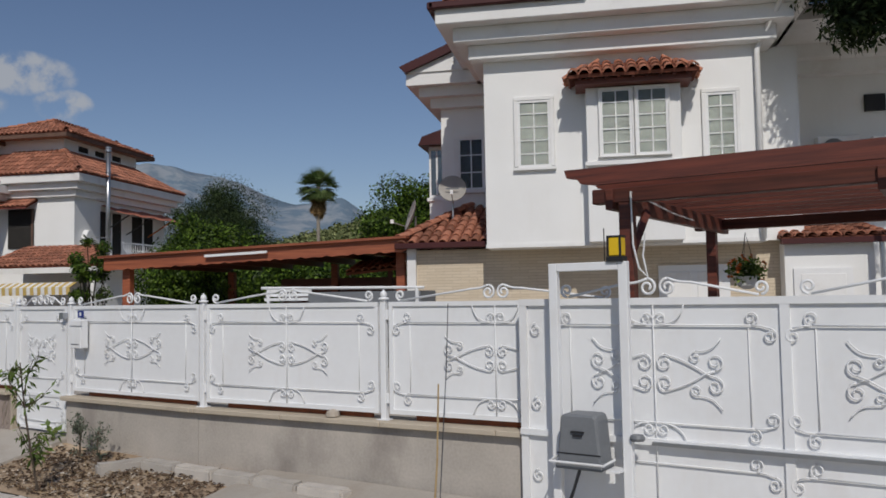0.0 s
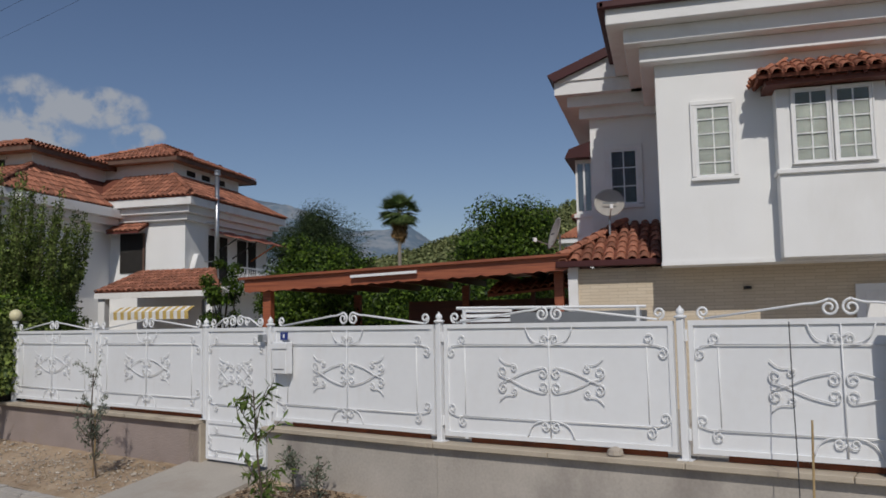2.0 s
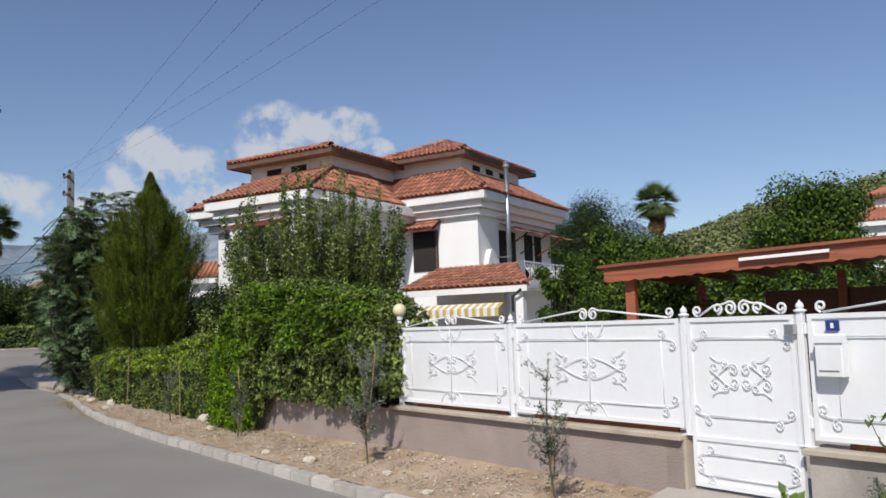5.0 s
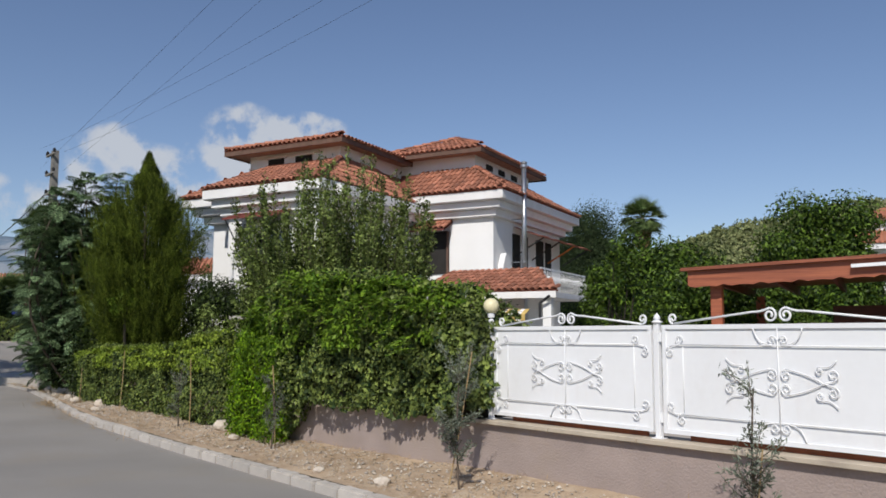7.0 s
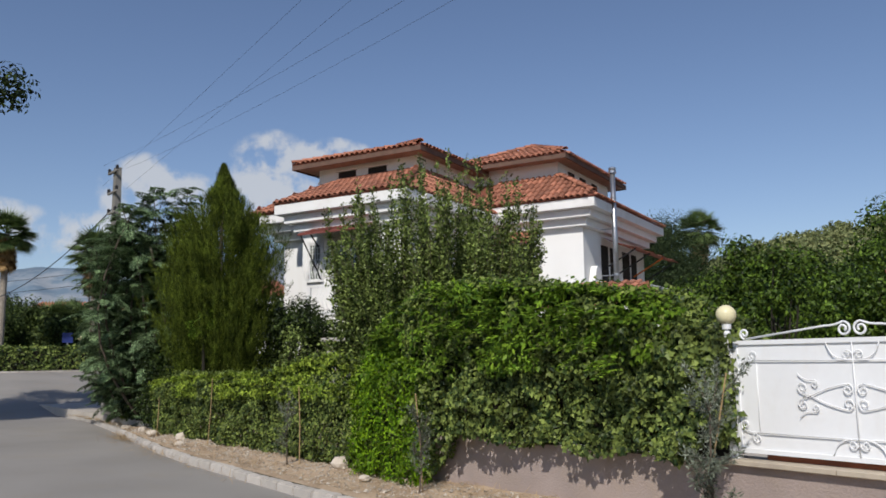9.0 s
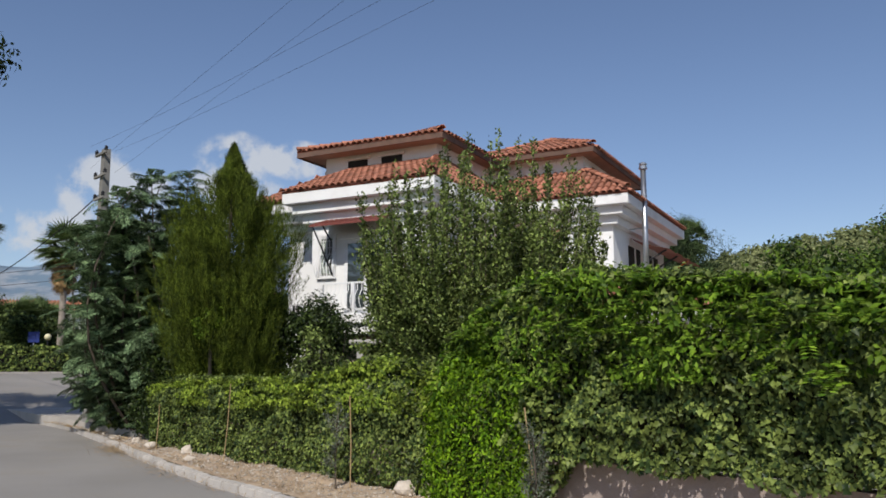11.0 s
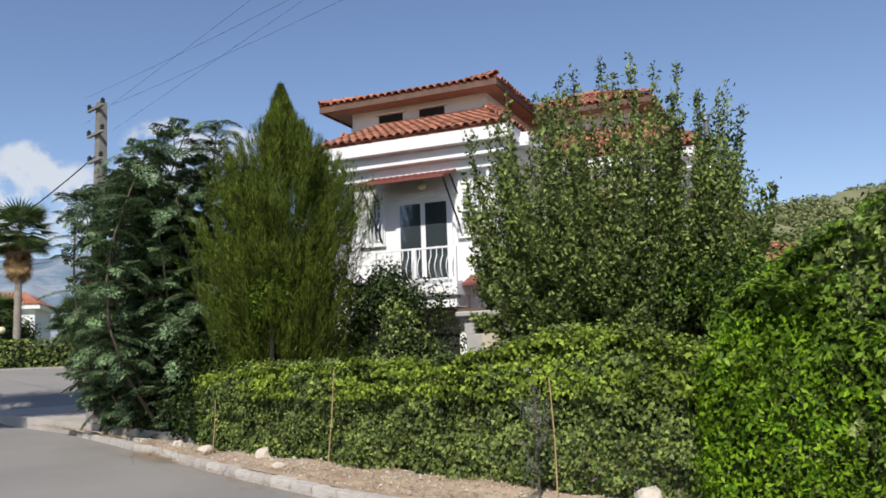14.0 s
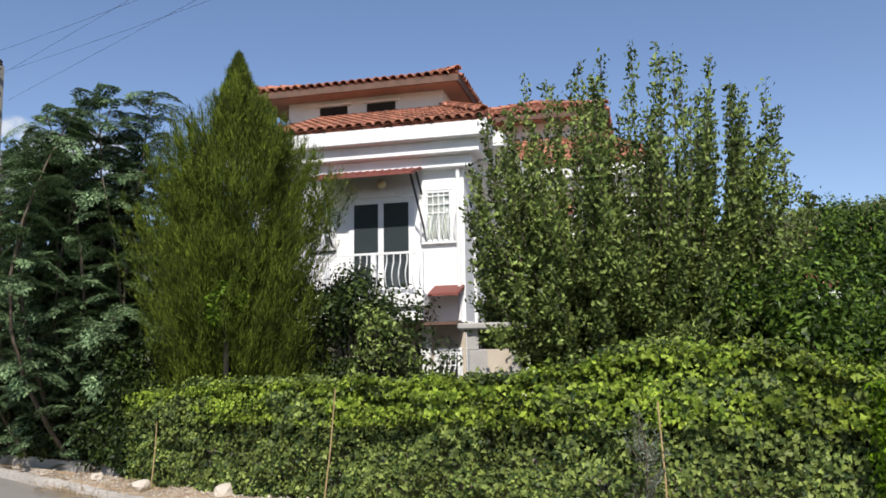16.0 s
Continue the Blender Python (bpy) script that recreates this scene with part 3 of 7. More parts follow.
def crest(parent, x0, x1, z, high=0.175, r=0.062):
    """The curls along the top of a panel, rising to a pair of large ones."""
    mid = (x0 + x1) / 2
    for sx, end in ((-1, x0), (1, x1)):
        bar(parent, spiral(mid + sx * (r + 0.01), z + 0.075, r, 1.4, math.pi / 2, sx, 0), 0.0105, n=6)
        bar(parent, arc((mid + sx * (r + 0.01), 0, z + 0.075 + r), (mid + sx * (r + 0.17), 0, z + 0.105), sx * -0.06) + [(end - sx * 0.1, 0, z + 0.013)], 0.0105, n=6)
        bar(parent, spiral(end - sx * 0.085, z + 0.062, 0.048, 1.3, -math.pi / 2, sx, 0), 0.0105, n=6)


def panel_face(parent, w, z0, z1, decor=True, sheet=True):
    """Sheet, border, rails and curls of one panel, centred on x."""
    h = w / 2
    if sheet:
        part("sheet", box(bmesh.new(), -h + 0.01, h - 0.01, -0.006, 0.006, z0 + 0.01, z1 - 0.01), M["metal"], parent)
    for name, b in (("top_rail", (-h, h, -0.024, 0.02, z1 - 0.04, z1)), ("bottom_rail", (-h, h, -0.024, 0.02, z0, z0 + 0.04)), ("side_rail", (-h, -h + 0.04, -0.0235, 0.0195, z0 + 0.0405, z1 - 0.0405)), ("side_rail", (h - 0.04, h, -0.0235, 0.0195, z0 + 0.0405, z1 - 0.0405))):
        part(name, box(bmesh.new(), *b), M["metal"], parent)
    if decor:
        t, b, e = z1 - 0.185, z0 + 0.185, h - 0.2
        for z in (t, b):
            bar(parent, [(-e, Y, z), (e, Y, z)], 0.0058, "inner_rail")
        for x in (-e + 0.02, e - 0.02):
            bar(parent, [(x, -0.012, b + 0.02), (x, -0.012, t - 0.02)], 0.0045, "inner_bar")
        bar(parent, [(0, Y, z0 + 0.04), (0, Y, z1 - 0.04)], 0.0055, "middle_bar")
        for sx in (-1, 1):
            corner_scroll(parent, sx * e, t, sx, 1)
            corner_scroll(parent, sx * e, b, sx, -1)
        middle_curls(parent, 0, t + 0.045, 1)
        middle_curls(parent, 0, b - 0.045, -1)


def fence_panel(fence, at, w, z0=0.925, z1=1.94):
    ob = part("panel", box(bmesh.new(), -w / 2 + 0.01, w / 2 - 0.01, -0.006, 0.006, z0 + 0.01, z1 - 0.01), M["metal"], fence, at=at)
    panel_face(ob, w, z0, z1, sheet=False)
    medallion(ob, 0, (z0 + z1) / 2 + 0.02, 0.5, 0.13, 0.19)
    crest(ob, -w / 2 + 0.03, w / 2 - 0.03, z1)
    part("rust_strip", box(bmesh.new(), -w / 2 + 0.25, w / 2 - 0.1, 0.03, 0.05, 0.872, 0.935), M["rust"], ob, "rusty brown flat bar")
    return ob


def fence_post(fence, at, with_foot=True, z0=0.868):
    ob = part("post", box(bmesh.new(), -0.028, 0.028, -0.028, 0.028, z0, 1.955), M["metal"], fence, bevel=0.004, at=at)
    part("cap", lathe(bmesh.new(), ((0.03, 0), (0.05, 0.008), (0.052, 0.02), (0.03, 0.03)), 12, (0, 0, 1.955)), M["metal"], ob, smooth=True)
    part("finial", lathe(bmesh.new(), ((0.022, 0), (0.034, 0.02), (0.028, 0.045), (0.01, 0.062), (0.004, 0.075)), 12, (0, 0, 1.983)), M["metal"], ob, smooth=True)
    if with_foot:
        part("foot_plate", box(bmesh.new(), -0.06, 0.06, -0.05, 0.05, z0, z0 + 0.008), M["metal"], ob)
    for z in (1.78, 1.02):
        part("hinge", lathe(bmesh.new(), ((0.014, 0), (0.014, 0.09)), 8, (0.04, -0.01, z)), M["metal"], ob)
    return ob


fence = thing("garden_fence", "white sheet-metal garden fence with wrought scrolls and curled crests", "fence", FENCE)
for u0, u1 in ((-8.29, -5.95), (-5.95, -3.51), (-2.36, 0.0), (0.0, 2.275), (2.275, 4.55)):
    fence_panel(fence, (Matrix.Rotation(radians(3.8), 4, "Z") if u1 > 0.5 else Matrix()) @ Matrix.Translation(((u0 + u1) / 2, 0.08, 0)), u1 - u0 - 0.12)
for u in (-8.29, -5.95, -3.51, -2.36, 0.0, 2.275):
    fence_post(fence, (Matrix.Rotation(radians(3.8), 4, "Z") if u > 0.5 else Matrix()) @ Matrix.Translation((u, 0.07, 0)))

# garden gate
gate = thing("garden_gate", "white sheet-metal garden gate with scrolls, shut, between two posts", "gate", FENCE @ Matrix.Translation((-2.935, 0.06, 0)))
w = 1.06
panel_face(gate, w, 0.42, 1.94, decor=False)
part("lock_rail", box(bmesh.new(), -w / 2 + 0.041, w / 2 - 0.041, -0.022, 0.018, 0.83, 0.87), M["metal"], gate)
for z in (1.755, 1.06, 0.72, 0.53):
    bar(gate, [(-0.34, Y, z), (0.34, Y, z)], 0.0058, "inner_rail")
    for sx in (-1, 1):
        corner_scroll(gate, sx * 0.34, z, sx, 1 if z in (1.755, 0.72) else -1, 0.042)
medallion(gate, 0, 1.42, 0.3, 0.13, 0.18)
crest(gate, -0.5, 0.5, 1.94)
for sx in (-1, 1):
    bar(gate, spiral(sx * 0.2, 1.94 + 0.075, 0.05, 1.3, -math.pi / 2, -sx, 0), 0.011)
part("lock_box", box(bmesh.new(), w / 2 - 0.05, w / 2 + 0.03, -0.09, -0.026, 1.78, 1.86), M["steel"], gate, "grey metal lock box")

# letter box and number plate on the fence
letter = thing("letter_box", "white metal letter box hung on the fence", "letter box", FENCE @ Matrix.Translation((-2.08, 0.04, 1.44)))
part("body", box(bmesh.new(), -0.11, 0.11, -0.1, -0.001, 0, 0.34), M["metal"], letter, bevel=0.008)
part("flap", box(bmesh.new(), -0.12, 0.12, -0.115, -0.101, 0.27, 0.325), M["metal"], letter)
part("slot", box(bmesh.new(), -0.08, 0.08, -0.105, -0.1005, 0.045, 0.055), M["grey"], letter)
plate = thing("number_plate", "small dark blue enamel house plate on the fence", "plate", FENCE @ Matrix.Translation((-2.06, 0.04, 1.8)))
part("sheet", box(bmesh.new(), -0.055, 0.055, -0.045, -0.036, 0, 0.085), M["blue"], plate)
part("bar", box(bmesh.new(), -0.012, 0.012, -0.049, -0.0455, 0.022, 0.064), M["metal"], plate, "white bar")

# sliding gate with its guide frame and motor
slide = thing("sliding_gate", "wide white sheet-metal sliding gate with scrolls, shut", "gate", GATE @ Matrix.Translation((0, -0.13, 0)))
for u0, u1 in ((4.12, 5.76), (5.82, 7.46), (7.52, 9.16)):
    part("sheet", box(bmesh.new(), u0 - 0.03, u1 + 0.03, -0.006, 0.006, 0.3, 1.94), M["metal"], slide)
part("top_rail", box(bmesh.new(), 3.86, 9.2, -0.03, 0.03, 1.9, 1.95), M["metal"], slide)
part("middle_rail", box(bmesh.new(), 3.86, 9.2, -0.045, 0.03, 0.92, 0.965), M["metal"], slide)
part("gear_rack", box(bmesh.new(), 4.9, 9.2, -0.07, -0.046, 0.925, 0.95), M["steel"], slide, "grey steel gear rack")
part("bottom_rail", box(bmesh.new(), 3.86, 9.2, -0.03, 0.03, 0.26, 0.32), M["metal"], slide)
for u in (3.86, 4.08, 5.76, 7.46, 9.16):
    part("stile", box(bmesh.new(), u, u + 0.06, -0.028, 0.028, 0.321, 1.899), M["metal"], slide)
part("sheet", box(bmesh.new(), 3.92, 4.08, -0.005, 0.005, 0.32, 1.9), M["metal"], slide)
for z in (1.72, 1.16, 0.62):
    bar(slide, spiral(4.0, z, 0.05, 1.3, math.pi / 2, 1, Y))
for u0, u1 in ((4.14, 5.76), (5.82, 7.46)):
    mid, e = (u0 + u1) / 2 - 0.03, 0.66
    for z, sz in ((1.76, 1), (1.08, -1), (0.8, 1), (0.42, -1)):
        bar(slide, [(mid - e, Y, z), (mid + e, Y, z)], 0.0058, "inner_rail")
        for sx in (-1, 1):
            corner_scroll(slide, mid + sx * e, z, sx, sz)
    bar(slide, [(mid, Y, 0.32), (mid, Y, 1.9)], 0.0055, "middle_bar")
    for x in (mid - e + 0.02, mid + e - 0.02):
        bar(slide, [(x, -0.015, 1.1), (x, -0.015, 1.74)], 0.0045, "inner_bar")
    middle_curls(slide, mid, 1.805, 1)
    middle_curls(slide, mid, 1.035, -1)
    medallion(slide, mid, 1.43, 0.47, 0.155, 0.24)
    crest(slide, u0 + 0.03, u1 - 0.03, 1.95)

guide = thing("gate_guide_frame", "tall narrow white metal guide frame before the sliding gate", "frame", GATE @ Matrix.Translation((0, -0.3, 0)))
part("upright", box(bmesh.new(), 4.2, 4.265, -0.03, 0.03, 0.2, 2.21), M["metal"], guide, bevel=0.004)
part("upright", box(bmesh.new(), 4.735, 4.8, -0.03, 0.03, 0.2, 2.21), M["metal"], guide, bevel=0.004)
part("head", box(bmesh.new(), 4.266, 4.734, -0.03, 0.03, 2.15, 2.21), M["metal"], guide, bevel=0.004)
part("roller", lathe(bmesh.new(), ((0.045, -0.02), (0.055, 0), (0.045, 0.02)), 14, (4.84, -0.02, 0.99)), M["grey"], guide, "grey rubber roller")
part("bracket", box(bmesh.new(), 4.265, 4.74, -0.12, 0.03, 0.755, 0.77), M["metal"], guide)
motor = thing("gate_motor", "grey plastic sliding-gate motor on a metal bracket", "motor", GATE @ Matrix.Translation((4.47, -0.36, 0.77)))
bm = prism(bmesh.new(), ((-0.165, 0.0), (0.165, 0.0), (0.158, 0.1), (0.135, 0.35), (0.115, 0.375), (-0.115, 0.375), (-0.135, 0.35), (-0.158, 0.1)), "y", -0.12, 0.1)
part("housing", bm, M["grey"], motor, bevel=0.015)
part("base", box(bmesh.new(), -0.175, 0.175, -0.13, 0.11, -0.004, 0.05), M["grey"], motor, bevel=0.008)
for z, w2 in ((0.25, 0.05), (0.225, 0.035)):
    part("bar", box(bmesh.new(), -w2, w2, -0.136, -0.1305, z, z + 0.014), M["black"], motor, "dark bar of unreadable marking")
part("cable", tube(bmesh.new(), [(0, -0.1, 0), (-0.04, -0.13, -0.15), (-0.13, -0.1, -0.35), (-0.17, -0.05, -0.55)], 0.012), M["black"], motor)
part("guard_bar", tube(bmesh.new(), [(-0.21, 0.02, 0.06), (-0.2, -0.17, 0.05), (0.2, -0.17, 0.05), (0.21, 0.02, 0.06)], 0.009), M["metal"], motor, "white guard bar")
part("cover_seam", box(bmesh.new(), -0.162, 0.162, -0.124, -0.1205, 0.1, 0.108), M["black"], motor)
beacon = thing("warning_beacon", "amber plastic flashing beacon on the gate frame", "lamp", GATE @ Matrix.Translation((4.72, -0.3, 2.21)))
part("base", box(bmesh.new(), -0.06, 0.06, -0.05, 0.05, 0, 0.035), M["black"], beacon, "black base")
part("lens", box(bmesh.new(), -0.052, 0.052, -0.045, 0.045, 0.036, 0.17), M["yellow"], beacon, bevel=0.008)
for x in (-0.045, 0.045):
    part("cage_bar", box(bmesh.new(), x - 0.008, x + 0.008, -0.05, -0.0455, 0.036, 0.175), M["black"], beacon, "black cage bar")
part("lid", box(bmesh.new(), -0.055, 0.055, -0.048, 0.048, 0.171, 0.182), M["black"], beacon)
part("aerial", tube(bmesh.new(), [(-0.09, 0, 0.0), (-0.09, 0, 0.24)], 0.004), M["black"], beacon)
gl = thing("globe_lamp", "cream glass globe lamp at the fence's end", "lamp", FENCE @ Matrix.Translation((-8.29, 0.07, 2.05)))
part("globe", lathe(bmesh.new(), [(max(0.005, 0.095 * math.sin(math.pi * i / 10)), 0.135 - 0.095 * math.cos(math.pi * i / 10)) for i in range(11)], 18), M["globe"], gl, smooth=True)
part("collar", lathe(bmesh.new(), ((0.04, 0), (0.045, 0.05)), 12), M["metal"], gl)


# ---- shared house parts ----
bm = bmesh.new()
n = 6
outer = [[bm.verts.new((r * math.cos(math.pi * k / n), y, r * 0.85 * math.sin(math.pi * k / n) + lift)) for k in range(n + 1)] for r, y, lift in ((0.092, 0.0, 0.02), (0.075, 0.42, 0.0))]
inner_ = [[bm.verts.new((r * math.cos(math.pi * k / n), y, r * 0.85 * math.sin(math.pi * k / n) + lift)) for k in range(n + 1)] for r, y, lift in ((0.077, 0.0, 0.02), (0.06, 0.42, 0.0))]
for k in range(n):
    bm.faces.new((outer[0][k], outer[0][k + 1], outer[1][k + 1], outer[1][k]))
    bm.faces.new((outer[0][k], inner_[0][k], inner_[0][k + 1], outer[0][k + 1]))
    bm.faces.new((inner_[0][k + 1], inner_[0][k], inner_[1][k], inner_[1][k + 1]))
TILE = as_mesh("tile", bm, M["tile"], smooth=False)
TV = np.array([v.co for v in TILE.vertices])
TF = [tuple(p.vertices) for p in TILE.polygons]
PICKED = {"left": 900}


def tiled(parent, eave_a, eave_b, top_b, top_a, single_rows=1, name="roof_slope"):
    """A roof slope of four corners: slab, clay barrel tiles in rows, the lowest rows as single tiles."""
    A, B, C, D = (Vector(p) for p in (eave_a, eave_b, top_b, top_a))
    along = (B - A).normalized()
    nrm = (B - A).cross(D - A).normalized()
    if nrm.z < 0:
        nrm = -nrm
    up = nrm.cross(along).normalized()
    if up.z < 0:
        up = -up
    bm = bmesh.new()
    hi = [bm.verts.new(p) for p in (A, B, C, D)]
    lo = [bm.verts.new(p - nrm * 0.06) for p in (A, B, C, D)]
    bm.faces.new(hi)
    bm.faces.new(lo[::-1])
    for k in range(4):
        bm.faces.new((hi[k], lo[k], lo[(k + 1) % 4], hi[(k + 1) % 4]))
    bmesh.ops.recalc_face_normals(bm, faces=bm.faces)
    slope = part(name, bm, M["under"], parent)
    width = (B - A).length
    run = max((C - A).dot(up), (D - A).dot(up))
    cl, cr = (D - A).dot(along), (C - A).dot(along)
    side = along.cross(up)
    basis = Matrix((along, up, side if side.z > 0 else -side)).transposed()
    if side.z < 0:
        basis = Matrix((-along, up, -side)).transposed()
    cols = max(1, round(width / 0.205))
    verts, faces = [], []
    B3 = np.array(basis)
    r = 0
    while r * 0.36 < run - 0.1:
        f = min(1.0, (r * 0.36 + 0.18) / run)
        for c in range(cols):
            x = (c + 0.5) * width / cols
            if not (cl * f - 0.04 <= x <= width + (cr - width) * f + 0.04):
                continue
            p = A + along * (x + random.uniform(-0.008, 0.008)) + up * (r * 0.36 - 0.05 + random.uniform(-0.012, 0.012)) + nrm * 0.004
            if r < single_rows and PICKED["left"] > 0:
                PICKED["left"] -= 1
                part("tile", TILE, None, slope, at=Matrix.Translation(p) @ basis.to_4x4() @ Matrix.Rotation(random.uniform(-0.03, 0.03), 4, "Z"))
            else:
                k = len(verts) * len(TV)
                verts.append(TV @ B3.T + np.array(p))
                faces += [tuple(i + k for i in q) for q in TF]
        r += 1
    if verts:
        me = bpy.data.meshes.new("tiling")
        me.from_pydata(np.concatenate(verts).tolist(), [], faces)
        me.materials.append(M["tiles"])
        tagged(part("tiling", me, None, slope), kind="stuff")
    return slope


def ridge(parent, a, b):
    """Cap tiles along a hip or a ridge."""
    a, b = Vector(a), Vector(b)
    d = (b - a).normalized()
    side = d.cross(Vector((0, 0, 1))).normalized()
    basis = Matrix((side, d, side.cross(d))).transposed().to_4x4()
    cap = part("hip_cap", as_mesh("hip_cap", tube(bmesh.new(), [a - Vector((0, 0, 0.03)), b - Vector((0, 0, 0.03))], 0.04, n=5), M["under"]), None, parent)
    k = 0
    while k * 0.36 < (b - a).length - 0.2:
        part("tile", TILE, None, cap, at=Matrix.Translation(a + d * 0.36 * k + Vector((0, 0, 0.02))) @ basis @ Matrix.Diagonal((1.15, 1, 1.15, 1)))
        k += 1


def cornice(parent, x0, x1, y0, y1, steps, mat):
    for out, z0, z1 in steps:
        part("cornice", box(bmesh.new(), x0 - out, x1 + out, y0 - out, y1 + out, z0, z1), mat, parent, bevel=0.015)


def window(parent, x0, x1, z0, z1, y, cols=2, rows=5, trim=0.075, blind=True, name="window", sill=True):
    """A framed window in a front wall at y: trim, frame, glazing bars, pane and a blind behind."""
    win = part(name, box(bmesh.new(), x0, x1, y - 0.012, y - 0.004, z0, z1), M["blind"] if blind else M["dark"], parent)
    t = trim
    for i, b in enumerate(((x0, x1, y - 0.06, y - 0.003, z1 - t, z1), (x0, x0 + t, y - 0.059, y - 0.003, z0 + t, z1 - t), (x1 - t, x1, y - 0.059, y - 0.003, z0 + t, z1 - t), (x0 - 0.02, x1 + 0.02, y - 0.085, y - 0.003, z0, z0 + t * 0.8))):
        part("trim" if i < 3 else "sill", box(bmesh.new(), *b), M["trim"], win, bevel=0.006)
    a0, a1, c0, c1 = x0 + t, x1 - t, z0 + t * 0.8, z1 - t
    f = 0.045
    for b in ((a0, a1, y - 0.045, y - 0.014, c1 - f, c1), (a0, a1, y - 0.045, y - 0.014, c0, c0 + f), (a0, a0 + f, y - 0.044, y - 0.014, c0 + f, c1 - f), (a1 - f, a1, y - 0.044, y - 0.014, c0 + f, c1 - f)):
        part("frame", box(bmesh.new(), *b), M["pvc"], win)
    for i in range(1, cols):
        x = a0 + (a1 - a0) * i / cols
        part("glazing_bar", box(bmesh.new(), x - 0.012, x + 0.012, y - 0.036, y - 0.02, c0 + f, c1 - f), M["pvc"], win)
    for i in range(1, rows):
        z = c0 + (c1 - c0) * i / rows
        part("glazing_bar", box(bmesh.new(), a0 + f, a1 - f, y - 0.0355, y - 0.0205, z - 0.01, z + 0.01), M["pvc"], win)
    if blind:
        for i in range(int((c1 - c0) / 0.075)):
            z = c0 + 0.02 + i * 0.075
            part("slat", prism(bmesh.new(), ((y - 0.016, z), (y - 0.0125, z), (y - 0.0125, z + 0.06), (y - 0.019, z + 0.062)), "x", a0 + f, a1 - f), M["blind"], win)
    pane = part("pane", box(bmesh.new(), a0 + f, a1 - f, y - 0.029, y - 0.025, c0 + f, c1 - f), M["pane"], win)
    pane.visible_shadow = False
    return win


gm = bpy.data.materials.new("clear_glass")
gm.use_nodes = True
gb = gm.node_tree.nodes["Principled BSDF"]
gb.inputs["Roughness"].default_value = 0.02
gb.inputs["Transmission Weight"].default_value = 1.0
gb.inputs["IOR"].default_value = 1.3
gb.inputs["Base Color"].default_value = (0.8, 0.86, 0.85, 1)
M["pane"] = gm


# ---- the near house: white, with stone ground floor ----
yard = solo("yard", box(bmesh.new(), -40, 20, 0.24, 45, -0.1, 0.3), M["paving"], "pale paved yard and garden ground behind the fence", "ground", FENCE, kind="structure")
A = thing("near_house", "white two-storey villa with stepped cornice, clay tiles and stone-clad ground floor", "house")
part("upper_wall", box(bmesh.new(), -1.05, 4.0, 15.2, 24.0, 2.9, 6.5), M["white"], A, bevel=0.01)
part("jetty_band", box(bmesh.new(), -1.06, 4.01, 15.18, 16.0, 2.86, 2.93), M["trim"], A)
part("ground_wall", box(bmesh.new(), -2.62, 4.45, 16.0, 24.0, 0.25, 2.9), M["stone"], A, "cream stone slip cladding")
part("corner_pier", box(bmesh.new(), -2.78, -2.6, 15.9, 16.3, 0.25, 2.95), M["trim"], A)
cornice(A, -1.05, 4.0, 15.2, 24.0, ((0.25, 6.44, 6.72), (0.5, 6.72, 7.0), (0.78, 7.0, 7.3)), M["trim"])
part("parapet", box(bmesh.new(), 0.95, 4.1, 14.4, 15.0, 7.3, 9.2), M["white"], A)
part("gutter", box(bmesh.new(), -1.93, 0.95, 14.3, 14.42, 7.27, 7.4), M["maroon"], A, bevel=0.02)
part("gutter", box(bmesh.new(), -1.96, -1.84, 14.3, 24.6, 7.26, 7.39), M["maroon"], A, bevel=0.02)
tiled(A, (-1.9, 14.38, 7.36), (0.95, 14.38, 7.36), (0.95, 17.4, 8.5), (1.1, 17.4, 8.5))
tiled(A, (-1.9, 24.6, 7.36), (-1.9, 14.38, 7.36), (1.1, 17.4, 8.5), (1.1, 24.6, 8.5), 0)
part("dormer", box(bmesh.new(), -0.4, 3.8, 16.6, 23.0, 7.6, 9.6), M["white"], A)
part("gutter", box(bmesh.new(), 4.1, 7.5, 15.5, 15.62, 7.25, 7.38), M["maroon"], A, bevel=0.02)
tiled(A, (4.1, 15.55, 7.34), (7.5, 15.55, 7.34), (7.5, 18.5, 8.5), (4.1, 18.5, 8.5))
# right-hand wing, set back
part("side_wall", box(bmesh.new(), 4.0, 9.0, 18.0, 24.0, 0.25, 6.5), M["white"], A)
part("side_bay", box(bmesh.new(), 3.9, 4.75, 15.75, 18.1, 2.9, 6.5), M["white"], A)
for out, z0, z1 in ((0.3, 6.44, 6.72), (0.6, 6.72, 7.0), (2.2, 7.0, 7.3)):
    part("cornice", box(bmesh.new(), 4.0 + 0.5, 9.0, 18.0 - out, 18.0, z0, z1), M["trim"], A)
part("downpipe", tube(bmesh.new(), [(4.3, 14.55, 7.25), (4.28, 14.55, 7.05), (4.02, 15.1, 6.5), (3.93, 15.12, 6.3), (3.93, 15.12, 2.9)], 0.05, n=10), M["trim"], A, smooth=True)
part("rain_head", box(bmesh.new(), 4.2, 4.4, 14.45, 14.65, 7.2, 7.4), M["trim"], A, bevel=0.02)
window(A, -0.48, 0.28, 4.31, 5.72, 15.2)
window(A, 2.95, 3.62, 4.28, 5.66, 15.2)
